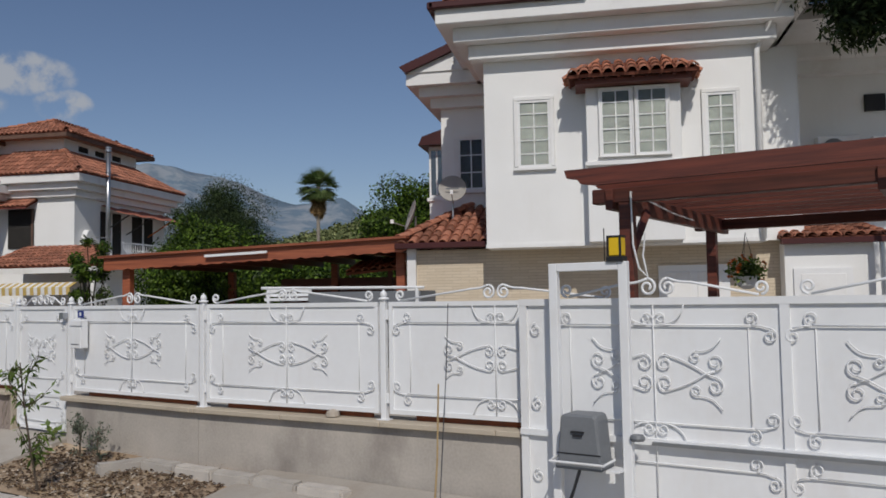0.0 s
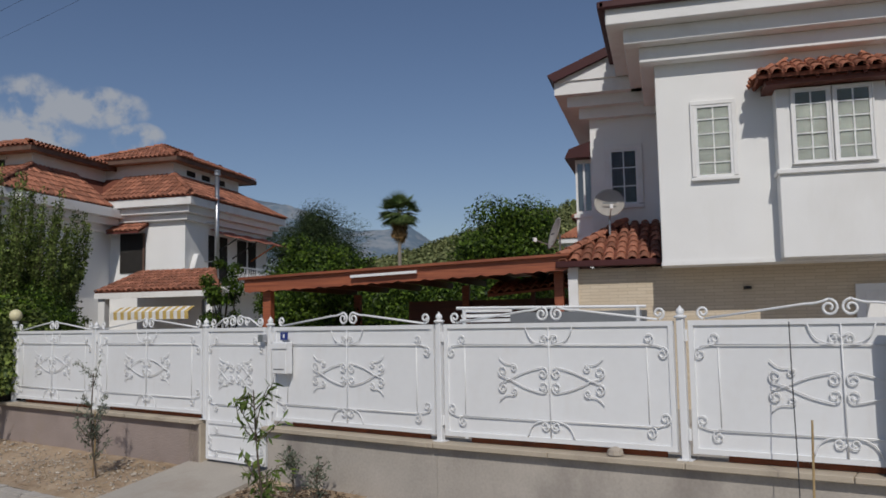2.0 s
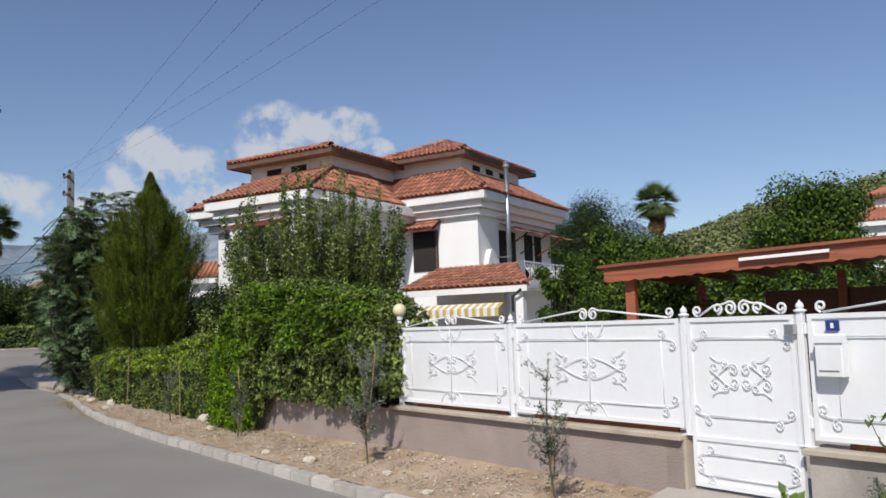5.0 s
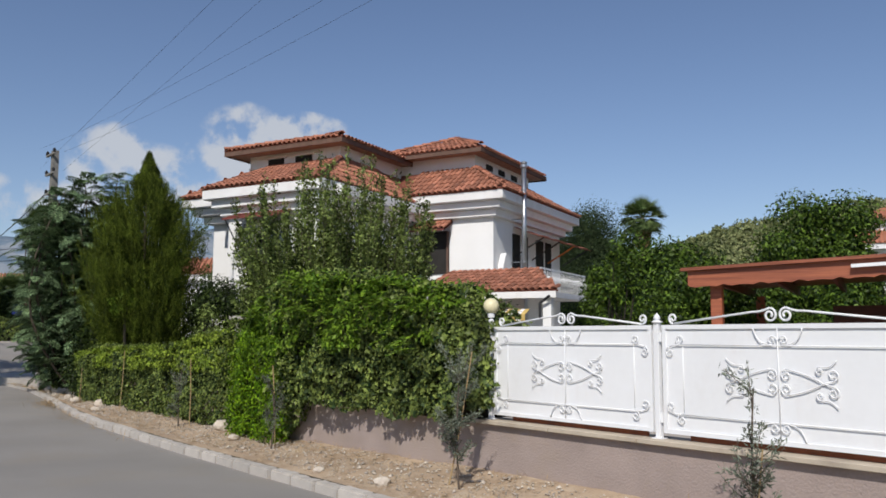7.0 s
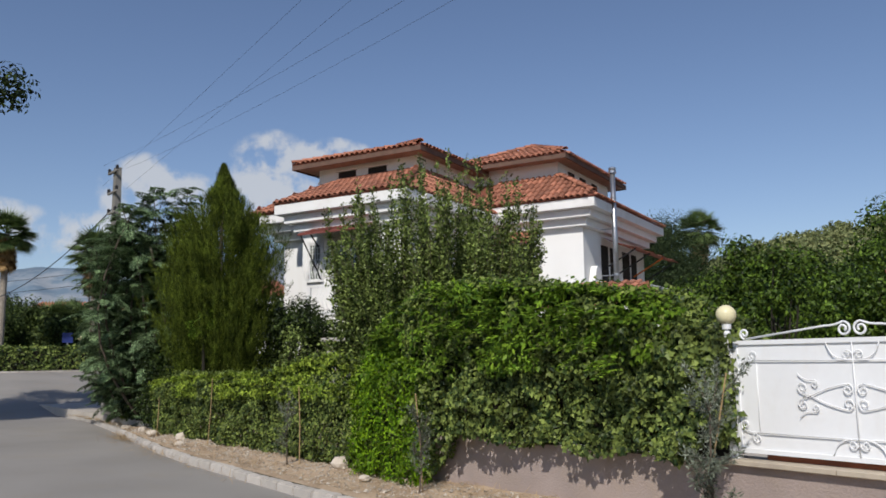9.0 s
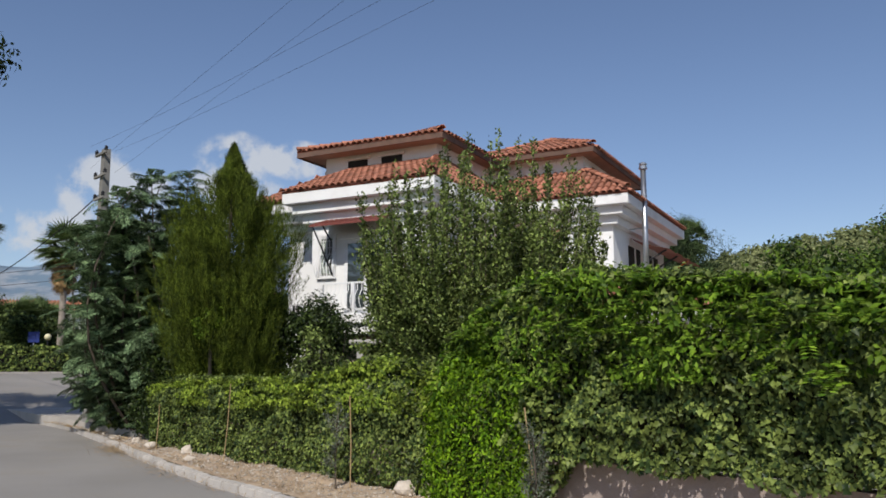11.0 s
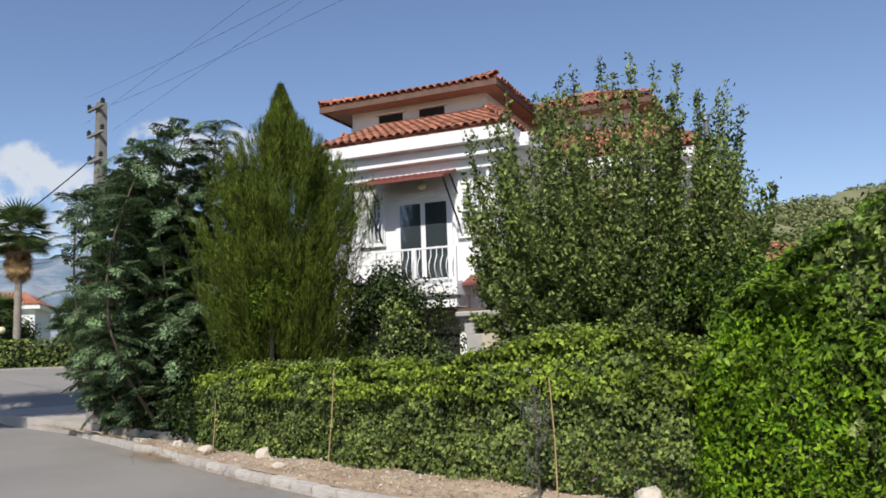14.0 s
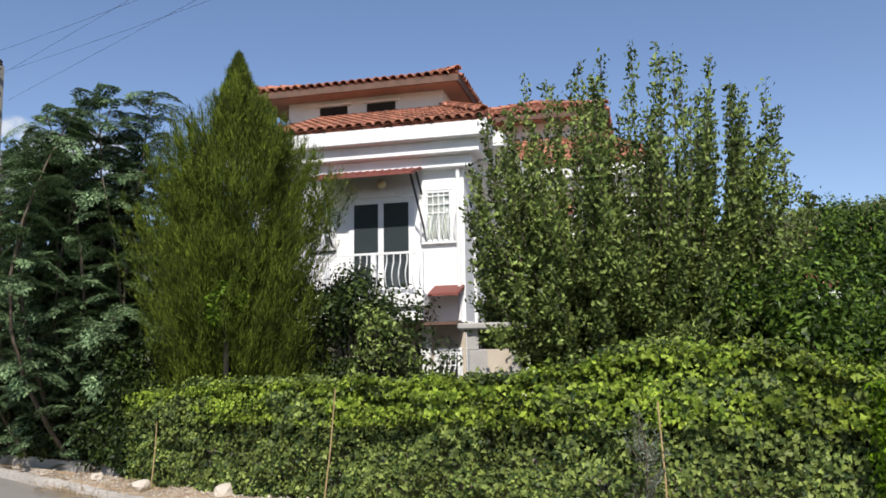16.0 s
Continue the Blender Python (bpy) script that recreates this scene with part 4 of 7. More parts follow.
# bay window with its own tiled roof
part("bay", box(bmesh.new(), 0.88, 2.55, 14.8, 15.21, 2.9, 5.72), M["white"], A, bevel=0.01)
part("bay_sill", box(bmesh.new(), 0.84, 2.6, 14.74, 15.2, 4.28, 4.36), M["trim"], A, bevel=0.01)
window(A, 1.1, 1.72, 4.42, 5.7, 14.8, 2, 5, 0.03, name="bay_window")
window(A, 1.74, 2.36, 4.42, 5.7, 14.8, 2, 5, 0.03, name="bay_window")
part("bay_beam", box(bmesh.new(), 0.7, 2.73, 14.5, 15.2, 5.72, 5.82), M["darkwood"], A)
tiled(A, (0.56, 14.35, 5.86), (2.84, 14.35, 5.86), (2.3, 15.2, 6.25), (1.1, 15.2, 6.25), 3)
tiled(A, (0.56, 15.2, 5.86), (0.56, 14.35, 5.86), (1.1, 15.2, 6.25), (1.1, 15.21, 6.25), 3)
tiled(A, (2.84, 14.35, 5.86), (2.84, 15.2, 5.86), (2.3, 15.21, 6.25), (2.3, 15.2, 6.25), 3)
for i in range(9):
    x = 0.75 + i * 0.235
    part("rafter_end", box(bmesh.new(), x, x + 0.06, 14.42, 14.8, 5.78, 5.84), M["darkwood"], A)
# left wing with window, small bay and lean-to roof
part("left_wall", box(bmesh.new(), -2.47, -1.05, 18.2, 24.0, 2.9, 6.4), M["white"], A)
window(A, -2.17, -1.38, 4.3, 5.68, 18.2, 2, 3, 0.1, blind=False)
for out, z0, z1 in ((0.2, 6.28, 6.5), (0.42, 6.5, 6.72), (0.66, 6.72, 7.0)):
    part("cornice", box(bmesh.new(), -2.47 - out, -1.05, 18.2 - out, 24.0, z0, z1), M["trim"], A)
bm = prism(bmesh.new(), ((-3.12, 7.0), (-1.1, 7.0), (-1.1, 7.9)), "y", 17.5, 24.5)
part("gable_roof", bm, M["trim"], A)
bm = prism(bmesh.new(), ((-3.26, 7.12), (-3.12, 6.98), (-1.05, 7.8), (-1.05, 8.0)), "y", 17.38, 24.6)
part("verge", bm, M["maroon"], A, "maroon verge board")
part("left_bay", box(bmesh.new(), -2.85, -2.47, 18.6, 20.4, 3.3, 5.5), M["white"], A)
part("left_bay_sill", box(bmesh.new(), -2.9, -2.47, 18.55, 20.45, 4.2, 4.28), M["trim"], A)
win = part("left_bay_window", box(bmesh.new(), -2.8, -2.52, 18.585, 18.598, 4.35, 5.4), M["glass"], A)
part("frame", box(bmesh.new(), -2.68, -2.64, 18.575, 18.584, 4.35, 5.4), M["pvc"], win)
part("left_bay_roof", prism(bmesh.new(), ((-3.05, 5.5), (-2.47, 5.5), (-2.47, 5.85), (-2.95, 5.7)), "y", 18.3, 20.6), M["maroon"], A)
tiled(A, (-2.95, 15.75, 3.02), (-1.06, 15.75, 3.02), (-1.06, 18.2, 3.95), (-1.8, 18.2, 3.95), 4)
tiled(A, (-2.95, 18.6, 3.02), (-2.95, 15.75, 3.02), (-1.8, 18.2, 3.95), (-1.8, 18.21, 3.95), 2)
part("gutter", box(bmesh.new(), -2.98, -1.06, 15.66, 15.76, 2.92, 3.04), M["maroon"], A, bevel=0.015)
ridge(A, (-2.92, 15.78, 3.1), (-1.8, 18.2, 4.0))
# door on the ground floor
door = part("door", box(bmesh.new(), 2.15, 3.45, 15.93, 15.99, 0.3, 2.48), M["pvc"], A, "white panelled door")
part("panel", box(bmesh.new(), 2.3, 2.74, 15.915, 15.929, 1.4, 2.35), M["trim"], door, bevel=0.006)
part("panel", box(bmesh.new(), 2.86, 3.3, 15.915, 15.929, 1.4, 2.35), M["trim"], door, bevel=0.006)
part("vent", lathe(bmesh.new(), ((0.07, 0), (0.07, 0.05)), 12, (0.4, 15.95, 2.44)), M["black"], A)

shed = thing("annexe", "low white annexe with tiled eave and a panelled shutter door", "annexe")
part("wall", box(bmesh.new(), 4.36, 5.88, 15.6, 18.0, 0.3, 2.84), M["white"], shed)
tiled(shed, (4.28, 15.4, 2.92), (6.1, 15.4, 2.92), (6.1, 17.9, 3.4), (4.28, 17.9, 3.4), 2)
part("eave_beam", box(bmesh.new(), 4.28, 6.1, 15.38, 15.5, 2.8, 2.9), M["maroon"], shed)
part("door", box(bmesh.new(), 4.5, 5.5, 15.555, 15.598, 0.3, 2.36), M["pvc"], shed)
part("door_panel", box(bmesh.new(), 4.62, 5.38, 15.54, 15.554, 1.2, 2.26), M["trim"], shed, bevel=0.008)
part("downpipe", tube(bmesh.new(), [(5.98, 15.5, 2.85), (5.98, 15.5, 0.3)], 0.045, n=8), M["steel"], shed)


def ac_unit(x, y, z, turned=False):
    ob = thing("air_conditioner", "white wall-mounted air conditioner unit with round fan grille", "air conditioner", Matrix.Translation((x, y, z)), group="air conditioners on the wall")
    part("case", box(bmesh.new(), -0.4, 0.4, -0.3, 0, 0, 0.58), M["pvc"], ob, bevel=0.015)
    part("grille", lathe(bmesh.new(), ((0.23, 0), (0.23, 0.012)), 20), M["grey"], ob, at=Matrix.Translation((-0.1, -0.3, 0.29)) @ Matrix.Rotation(radians(90), 4, "X"))
    part("bracket", box(bmesh.new(), -0.3, 0.3, -0.28, 0, -0.05, -0.004), M["steel"], ob)


ac_unit(5.95, 18.0, 4.55)
ac_unit(7.0, 18.0, 4.5)
solo("wall_vent", box(bmesh.new(), 6.55, 6.95, 17.93, 18.0, 5.65, 6.0), M["black"], "dark square ventilation grille in the wall", "grille")


def dish(x, y, z, r, turn, label):
    ob = thing("satellite_dish", label, "satellite dish", pose(x, y, z, 0, 0, turn), group="satellite dishes")
    prof = [(r * k / 8 + 0.004, 0.22 * r * (k / 8) ** 2) for k in range(9)] + [(r * k / 8 + 0.006, 0.22 * r * (k / 8) ** 2 - 0.012) for k in range(8, -1, -1)]
    part("bowl", lathe(bmesh.new(), prof, 24), M["block"], ob, smooth=True, at=Matrix.Translation((0, 0, 0.5)) @ Matrix.Rotation(radians(72), 4, "X"))
    part("mast", tube(bmesh.new(), [(0, 0.06, -0.15), (0, 0.06, 0.5)], 0.022), M["steel"], ob)
    part("arm", tube(bmesh.new(), [(0, -0.02, 0.2), (0, -0.5, 0.36)], 0.012), M["steel"], ob)
    part("receiver", box(bmesh.new(), -0.03, 0.03, -0.56, -0.48, 0.33, 0.42), M["pvc"], ob)
    part("bar", box(bmesh.new(), -0.14, 0.14, -0.105, -0.1, 0.49, 0.52), M["grey"], ob, "grey bar of unreadable lettering")


dish(-2.05, 17.2, 3.78, 0.3, 8, "pale grey satellite dish standing on the lean-to roof")
dish(-3.35, 19.0, 3.4, 0.38, -68, "grey satellite dish seen edge-on beside the wall")

# timber pergola behind the sliding gate
perg = thing("pergola", "dark red stained timber pergola with weathered rafters over the drive", "pergola", FENCE)
for u, v in ((4.3, 1.1), (4.05, 4.85), (8.4, 1.1), (8.4, 4.85)):
    part("post", box(bmesh.new(), u - 0.06, u + 0.06, v - 0.06, v + 0.06, 0.3, 2.8), M["darkwood"], perg, bevel=0.008)
part("beam", box(bmesh.new(), 4.0, 8.9, 1.03, 1.17, 2.78, 2.91), M["darkwood"], perg, bevel=0.008)
part("beam", box(bmesh.new(), 3.85, 8.9, 4.78, 4.92, 2.76, 2.89), M["darkwood"], perg, bevel=0.008)
part("brace", tube(bmesh.new(), [(4.29, 1.16, 2.3), (4.27, 1.7, 2.74)], 0.045, n=4), M["darkwood"], perg)
for u in (4.17, 6.3, 8.4):
    part("side_beam", box(bmesh.new(), u - 0.035, u + 0.035, 1.0, 5.1, 2.72, 2.9), M["darkwood"], perg, bevel=0.006)
for i in range(12):
    v = 0.72 + i * 0.385
    x0 = 3.9 - 0.02 * i + random.uniform(-0.04, 0.03)
    part("rafter", prism(bmesh.new(), ((x0, 3.06), (x0 + 0.02, 2.99), (x0 + 0.12, 2.97), (x0 + 0.15, 2.93), (x0 + 0.26, 2.912), (9.3, 2.912), (9.3, 3.06)), "y", v, v + 0.06), M["darkwood"], perg)
part("cable", tube(bmesh.new(), [(4.37, 1.0, 2.86), (4.38, 1.0, 2.4), (4.42, 1.01, 2.2), (4.5, 1.0, 2.12), (4.46, 1.01, 2.3), (4.49, 1.0, 2.5)], 0.008, n=5), M["metal"], perg, "white hanging cable")
part("cable", tube(bmesh.new(), [(4.37, 1.0, 2.86), (4.25, 2.6, 2.8), (4.13, 4.75, 2.78)], 0.008, n=5), M["metal"], perg, "white cable along the beam")

# carport on the left with scalloped fascia
car = thing("carport", "red-brown stained timber carport with scalloped fascia board", "carport")
CA, CB = Vector((-9.45, 15.7, 2.86)), Vector((-2.75, 15.72, 3.1))
bm = bmesh.new()
n = 60
top, low, tb, lb = [], [], [], []
for i in range(n + 1):
    p = CA.lerp(CB, i / n)
    s = 0.035 * abs(math.sin(math.pi * i / 2.5))
    top.append(bm.verts.new(p + Vector((0, 0, 0.04))))
    low.append(bm.verts.new(p + Vector((0, 0, -0.2 - s))))
    tb.append(bm.verts.new(p + Vector((0, 0.04, 0.04))))
    lb.append(bm.verts.new(p + Vector((0, 0.04, -0.2 - s))))
for i in range(n):
    bm.faces.new((low[i], low[i + 1], top[i + 1], top[i]))
    bm.faces.new((top[i], top[i + 1], tb[i + 1], tb[i]))
    bm.faces.new((lb[i + 1], lb[i], tb[i], tb[i + 1]))
    bm.faces.new((low[i + 1], low[i], lb[i], lb[i + 1]))
part("fascia", bm, M["carportwood"], car)
part("ledge", prism(bmesh.new(), ((-9.55, 2.9), (-2.72, 3.14), (-2.72, 3.19), (-9.55, 2.95)), "y", 15.62, 15.8), M["carportwood"], car)
part("roof", prism(bmesh.new(), ((-9.45, 2.91), (-2.75, 3.15), (-2.75, 3.2), (-9.45, 2.96)), "y", 15.8, 21.5), M["carportwood"], car)
for i in range(8):
    x = -9.2 + i * 0.9
    z = 2.86 + (x + 9.45) / 6.7 * 0.24
    part("rafter", box(bmesh.new(), x, x + 0.07, 15.78, 21.3, z - 0.15, z - 0.0), M["darkwood"], car)
for x, y in ((-9.05, 16.0), (-3.0, 16.3), (-9.0, 21.0), (-3.0, 21.0), (-6.0, 21.0)):
    part("post", box(bmesh.new(), x - 0.09, x + 0.09, y - 0.09, y + 0.09, 0.3, 2.72 if x < -8 else 2.88), M["carportwood"], car, bevel=0.008)
part("back_screen", box(bmesh.new(), -7.6, -3.0, 21.1, 21.15, 0.3, 2.5), M["darkwood"], car)
tl = thing("tube_light", "white fluorescent tube light along the carport fascia", "lamp")
part("body", prism(bmesh.new(), ((-7.06, 2.865), (-5.68, 2.915), (-5.68, 2.965), (-7.06, 2.915)), "y", 15.6, 15.66), M["pvc"], tl)
lean = thing("small_tiled_roof", "small clay-tiled lean-to roof under the carport", "roof")
tiled(lean, (-4.9, 18.5, 2.55), (-2.9, 18.5, 2.72), (-2.9, 19.8, 3.0), (-4.9, 19.8, 2.85), 1)
part("post", box(bmesh.new(), -4.0, -3.9, 19.0, 19.1, 0.3, 2.6), M["darkwood"], lean)
part("post", box(bmesh.new(), -3.1, -3.0, 19.0, 19.1, 0.3, 2.7), M["darkwood"], lean)

# stacked white slats and a grey roof box on legs just behind the fence
sw = thing("slatted_roof_frame", "white metal slats and a grey roof box on legs behind the fence", "garden swing", pose(-2.4, 10.5, 0, 0, 0, -3))
for i, z in enumerate((1.98, 2.04, 2.1)):
    part("slat", box(bmesh.new(), -1.15, -0.5, -0.02 + 0.05 * i, 0.02 + 0.05 * i, z - 0.03, z + 0.01), M["metal"], sw)
part("top_rail", tube(bmesh.new(), [(-1.2, 0, 2.13), (1.15, 0, 2.1)], 0.022), M["metal"], sw)
# plain grey box in place of a dark-grey roof of unknown kind
part("canopy", box(bmesh.new(), -0.5, 1.1, 0.0, 0.8, 1.85, 2.06), M["grey"], sw)
for x in (-1.1, 1.05):
    part("leg", tube(bmesh.new(), [(x, 0, 0.3), (x, 0, 2.1)], 0.025), M["metal"], sw)


# ---- the far house on the corner ----
B = thing("corner_house", "white villa with stepped cornice and two tiers of clay-tile roofs", "house")
part("front_wall", box(bmesh.new(), -24.95, -21.45, 21.55, 26.0, 0.3, 6.2), M["white"], B, bevel=0.01)
part("body_wall", box(bmesh.new(), -26.4, -21.4, 22.4, 33.4, 0.3, 6.2), M["white"], B)
part("wing_wall", box(bmesh.new(), -21.5, -18.17, 27.0, 33.4, 0.3, 6.2), M["white"], B)
S1 = ((0.2, 5.62, 5.86), (0.4, 5.86, 6.12), (0.6, 6.12, 6.44))
cornice(B, -24.95, -21.45, 21.55, 26.0, S1, M["trim"])
cornice(B, -26.4, -21.4, 22.4, 33.4, ((0.25, 5.55, 5.8), (0.5, 5.8, 6.05), (0.75, 6.05, 6.36)), M["trim"])
cornice(B, -21.5, -18.17, 27.0, 33.4, ((0.2, 5.9, 6.15), (0.42, 6.15, 6.4), (0.64, 6.4, 6.72)), M["trim"])
T = 7.75
tiled(B, (-25.55, 20.93, 6.46), (-20.88, 20.93, 6.46), (-22.45, 24.1, T), (-25.55, 24.1, T), 2)
tiled(B, (-20.88, 20.93, 6.46), (-20.88, 26.4, 6.46), (-22.45, 28.3, T), (-22.45, 24.1, T), 0)
tiled(B, (-27.2, 21.6, 6.38), (-25.55, 21.6, 6.38), (-25.55, 24.1, T - 0.1), (-26.4, 24.1, T - 0.1), 0)
tiled(B, (-27.2, 33.4, 6.38), (-27.2, 21.6, 6.38), (-26.4, 24.1, T - 0.1), (-26.4, 32.0, T - 0.1), 0)
tiled(B, (-21.6, 26.32, 6.74), (-17.5, 26.32, 6.74), (-19.35, 28.0, 7.86), (-22.45, 28.0, 7.86), 1)
tiled(B, (-17.5, 26.32, 6.74), (-17.5, 34.05, 6.74), (-19.35, 32.6, 7.86), (-19.35, 28.0, 7.86), 0)
ridge(B, (-20.9, 20.95, 6.56), (-22.45, 24.1, T + 0.06))
ridge(B, (-17.52, 26.34, 6.84), (-19.35, 28.0, 7.92))
part("upper_wall", box(bmesh.new(), -26.4, -22.47, 24.1, 31.0, 6.6, 8.4), M["white"], B)
part("upper_wall", box(bmesh.new(), -22.6, -19.35, 28.0, 33.0, 6.6, 8.55), M["white"], B)
part("string_course", box(bmesh.new(), -26.42, -22.45, 24.05, 24.1, 7.72, 7.8), M["trim"], B)
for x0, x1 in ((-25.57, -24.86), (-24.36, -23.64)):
    # the opening is a flat sheet with the room's shade in its colour
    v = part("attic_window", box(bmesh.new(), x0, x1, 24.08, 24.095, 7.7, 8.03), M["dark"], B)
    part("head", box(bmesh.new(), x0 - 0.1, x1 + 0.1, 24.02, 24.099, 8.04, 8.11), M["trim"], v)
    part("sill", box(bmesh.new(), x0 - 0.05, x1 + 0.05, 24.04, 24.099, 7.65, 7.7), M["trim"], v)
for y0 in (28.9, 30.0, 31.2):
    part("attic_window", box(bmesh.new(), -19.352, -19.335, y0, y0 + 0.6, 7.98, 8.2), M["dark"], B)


def top_roof(x0, x1, y0, y1, z, high):
    r = (x1 - x0) / 2
    mx, ya, yb = (x0 + x1) / 2, y0 + r, max(y0 + r + 0.2, y1 - r)
    part("soffit", box(bmesh.new(), x0 + 0.06, x1 - 0.06, y0 + 0.06, y1 - 0.06, z - 0.09, z - 0.03), M["soffit"], B)
    for b in ((x0, x1, y0, y0 + 0.05, z - 0.13, z + 0.02), (x0, x0 + 0.05, y0 + 0.051, y1 - 0.051, z - 0.13, z + 0.02), (x1 - 0.05, x1, y0 + 0.051, y1 - 0.051, z - 0.13, z + 0.02), (x0, x1, y1 - 0.05, y1, z - 0.13, z + 0.02)):
        part("fascia", box(bmesh.new(), *b), M["fasciawood"], B)
    tiled(B, (x0, y0, z + 0.04), (x1, y0, z + 0.04), (mx, ya, high), (mx, ya, high), 2)
    tiled(B, (x1, y0, z + 0.04), (x1, y1, z + 0.04), (mx, yb, high), (mx, ya, high), 1)
    tiled(B, (x0, y1, z + 0.04), (x0, y0, z + 0.04), (mx, ya, high), (mx, yb, high), 0)
    tiled(B, (x1, y1, z + 0.04), (x0, y1, z + 0.04), (mx, yb, high), (mx, yb, high), 0)
    ridge(B, (x1, y0, z + 0.1), (mx, ya, high + 0.03))
    ridge(B, (x0, y0, z + 0.1), (mx, ya, high + 0.03))
    ridge(B, (mx, ya, high + 0.03), (mx, yb, high + 0.03))


top_roof(-27.05, -21.95, 23.45, 31.6, 8.3, 9.15)
top_roof(-23.1, -18.82, 27.4, 33.7, 8.45, 9.4)


def bowed_grille(parent, x0, x1, z0, z1, y, n=6):
    """A white window grille whose bars belly out below."""
    for i in range(n + 1):
        x = x0 + (x1 - x0) * i / n
        pts = [(x, y - 0.05, z1)] + [(x, y - 0.05 - 0.16 * math.sin(math.pi * min(1, k / 6)) ** 1.0, z0 + (z1 - z0) * 0.55 * (1 - k / 6)) for k in range(7)]
        part("grille_bar", tube(bmesh.new(), pts, 0.011, n=4), M["metal"], parent)
    for k in range(4):
        z = z0 + (z1 - z0) * (0.55 + 0.15 * k)
        part("grille_rail", box(bmesh.new(), x0, x1, y - 0.06, y - 0.045, z - 0.008, z + 0.008), M["metal"], parent)


for x0, x1, z0, z1 in ((-24.72, -24.14, 4.1, 5.3), (-22.3, -21.62, 4.12, 5.26)):
    w = window(B, x0, x1, z0, z1, 21.55, 2, 1, 0.06)
    bowed_grille(w, x0, x1, z0, z1, 21.55)
# balcony door, awning and balcony
bd = part("balcony_door", box(bmesh.new(), -23.85, -22.45, 21.5, 21.548, 3.12, 5.12), M["pvc"], B, "white double balcony door")
for x0, x1 in ((-23.73, -23.22), (-23.1, -22.58)):
    part("pane", box(bmesh.new(), x0, x1, 21.485, 21.499, 3.3, 5.0), M["glass"], bd)
part("door_head", box(bmesh.new(), -23.95, -22.35, 21.4, 21.549, 5.125, 5.25), M["trim"], B)
part("balcony_slab", box(bmesh.new(), -24.1, -22.08, 20.75, 21.55, 2.85, 3.1), M["trim"], B, bevel=0.01)
part("balcony_band", box(bmesh.new(), -24.0, -22.14, 20.85, 21.55, 2.6, 2.85), M["white"], B)
bal = part("balustrade", box(bmesh.new(), -24.08, -22.1, 20.78, 20.83, 3.86, 3.9), M["metal"], B, "white bowed metal balustrade")
for i in range(15):
    x = -24.02 + i * 0.134
    part("bar", tube(bmesh.new(), [(x, 20.8, 3.86)] + [(x, 20.8 - 0.13 * math.sin(math.pi * k / 7), 3.7 - 0.5 * k / 7) for k in range(8)] + [(x, 20.8, 3.1)], 0.012, n=4), M["metal"], bal)
for x in (-24.05, -23.08, -22.14):
    part("baluster_post", box(bmesh.new(), x - 0.05, x + 0.05, 20.77, 20.84, 3.1, 3.86), M["metal"], bal)
aw = thing("awning", "dull red corrugated awning on dark struts over the balcony door", "awning")
bm = prism(bmesh.new(), ((20.6, 5.36), (20.6, 5.4), (21.55, 5.72), (21.55, 5.67)), "x", -24.35, -22.25)
part("sheet", bm, M["awning"], aw)
for i in range(14):
    x = -24.3 + i * 0.155
    part("rib", tube(bmesh.new(), [(x, 20.6, 5.405), (x, 21.54, 5.73)], 0.014, n=4), M["awning"], aw)
for x in (-24.3, -22.3):
    part("strut", tube(bmesh.new(), [(x, 20.7, 5.38), (x + 0.1, 21.53, 4.15)], 0.022, n=5), M["black"], aw)
    part("bracket", tube(bmesh.new(), [(x, 21.1, 5.5), (x, 21.54, 5.1)], 0.022, n=5), M["black"], aw)
solo("wall_lamp", lathe(bmesh.new(), [(max(0.005, 0.09 * math.sin(math.pi * i / 8)), 0.09 - 0.09 * math.cos(math.pi * i / 8)) for i in range(9)], 14, (-23.1, 21.36, 5.28)), M["globe"], "cream round wall lamp above the balcony door", "lamp", smooth=True)
part("lower_band", box(bmesh.new(), -24.95, -21.3, 21.5, 21.549, 2.5, 2.58), M["trim"], B)
part("ground_cladding", box(bmesh.new(), -24.94, -21.46, 21.51, 21.548, 0.3, 2.5), M["cap"], B, "tan rendered ground-floor wall")
part("canopy", box(bmesh.new(), -23.5, -21.47, 20.95, 21.5, 2.5, 2.56), M["fasciawood"], B, "thin weathered canopy edge")
part("pilaster", box(bmesh.new(), -22.32, -22.14, 21.4, 21.509, 0.3, 2.499), M["trim"], B)
hood = part("side_hood", prism(bmesh.new(), ((21.0, 3.05), (21.0, 3.1), (21.545, 3.3), (21.545, 3.22)), "x", -22.07, -21.47), M["awning"], B)
gw = window(B, -22.08, -21.52, 1.35, 2.08, 21.505, 2, 1, 0.05, blind=False, name="lower_window")
bowed_grille(gw, -22.06, -21.54, 1.38, 2.05, 21.48, 5)
lw = part("basement_window", box(bmesh.new(), -23.2, -22.4, 21.49, 21.509, 1.2, 2.05), M["dark"], B)
for i in range(6):
    part("grille_bar", box(bmesh.new(), -23.15 + i * 0.15, -23.12 + i * 0.15, 21.47, 21.489, 1.2, 2.05), M["black"], lw)
for x0 in (-21.45,):
    part("drain_pipe", tube(bmesh.new(), [(x0 - 0.1, 21.46, 5.6), (x0 - 0.1, 21.46, 2.6)], 0.04, n=8), M["trim"], B)
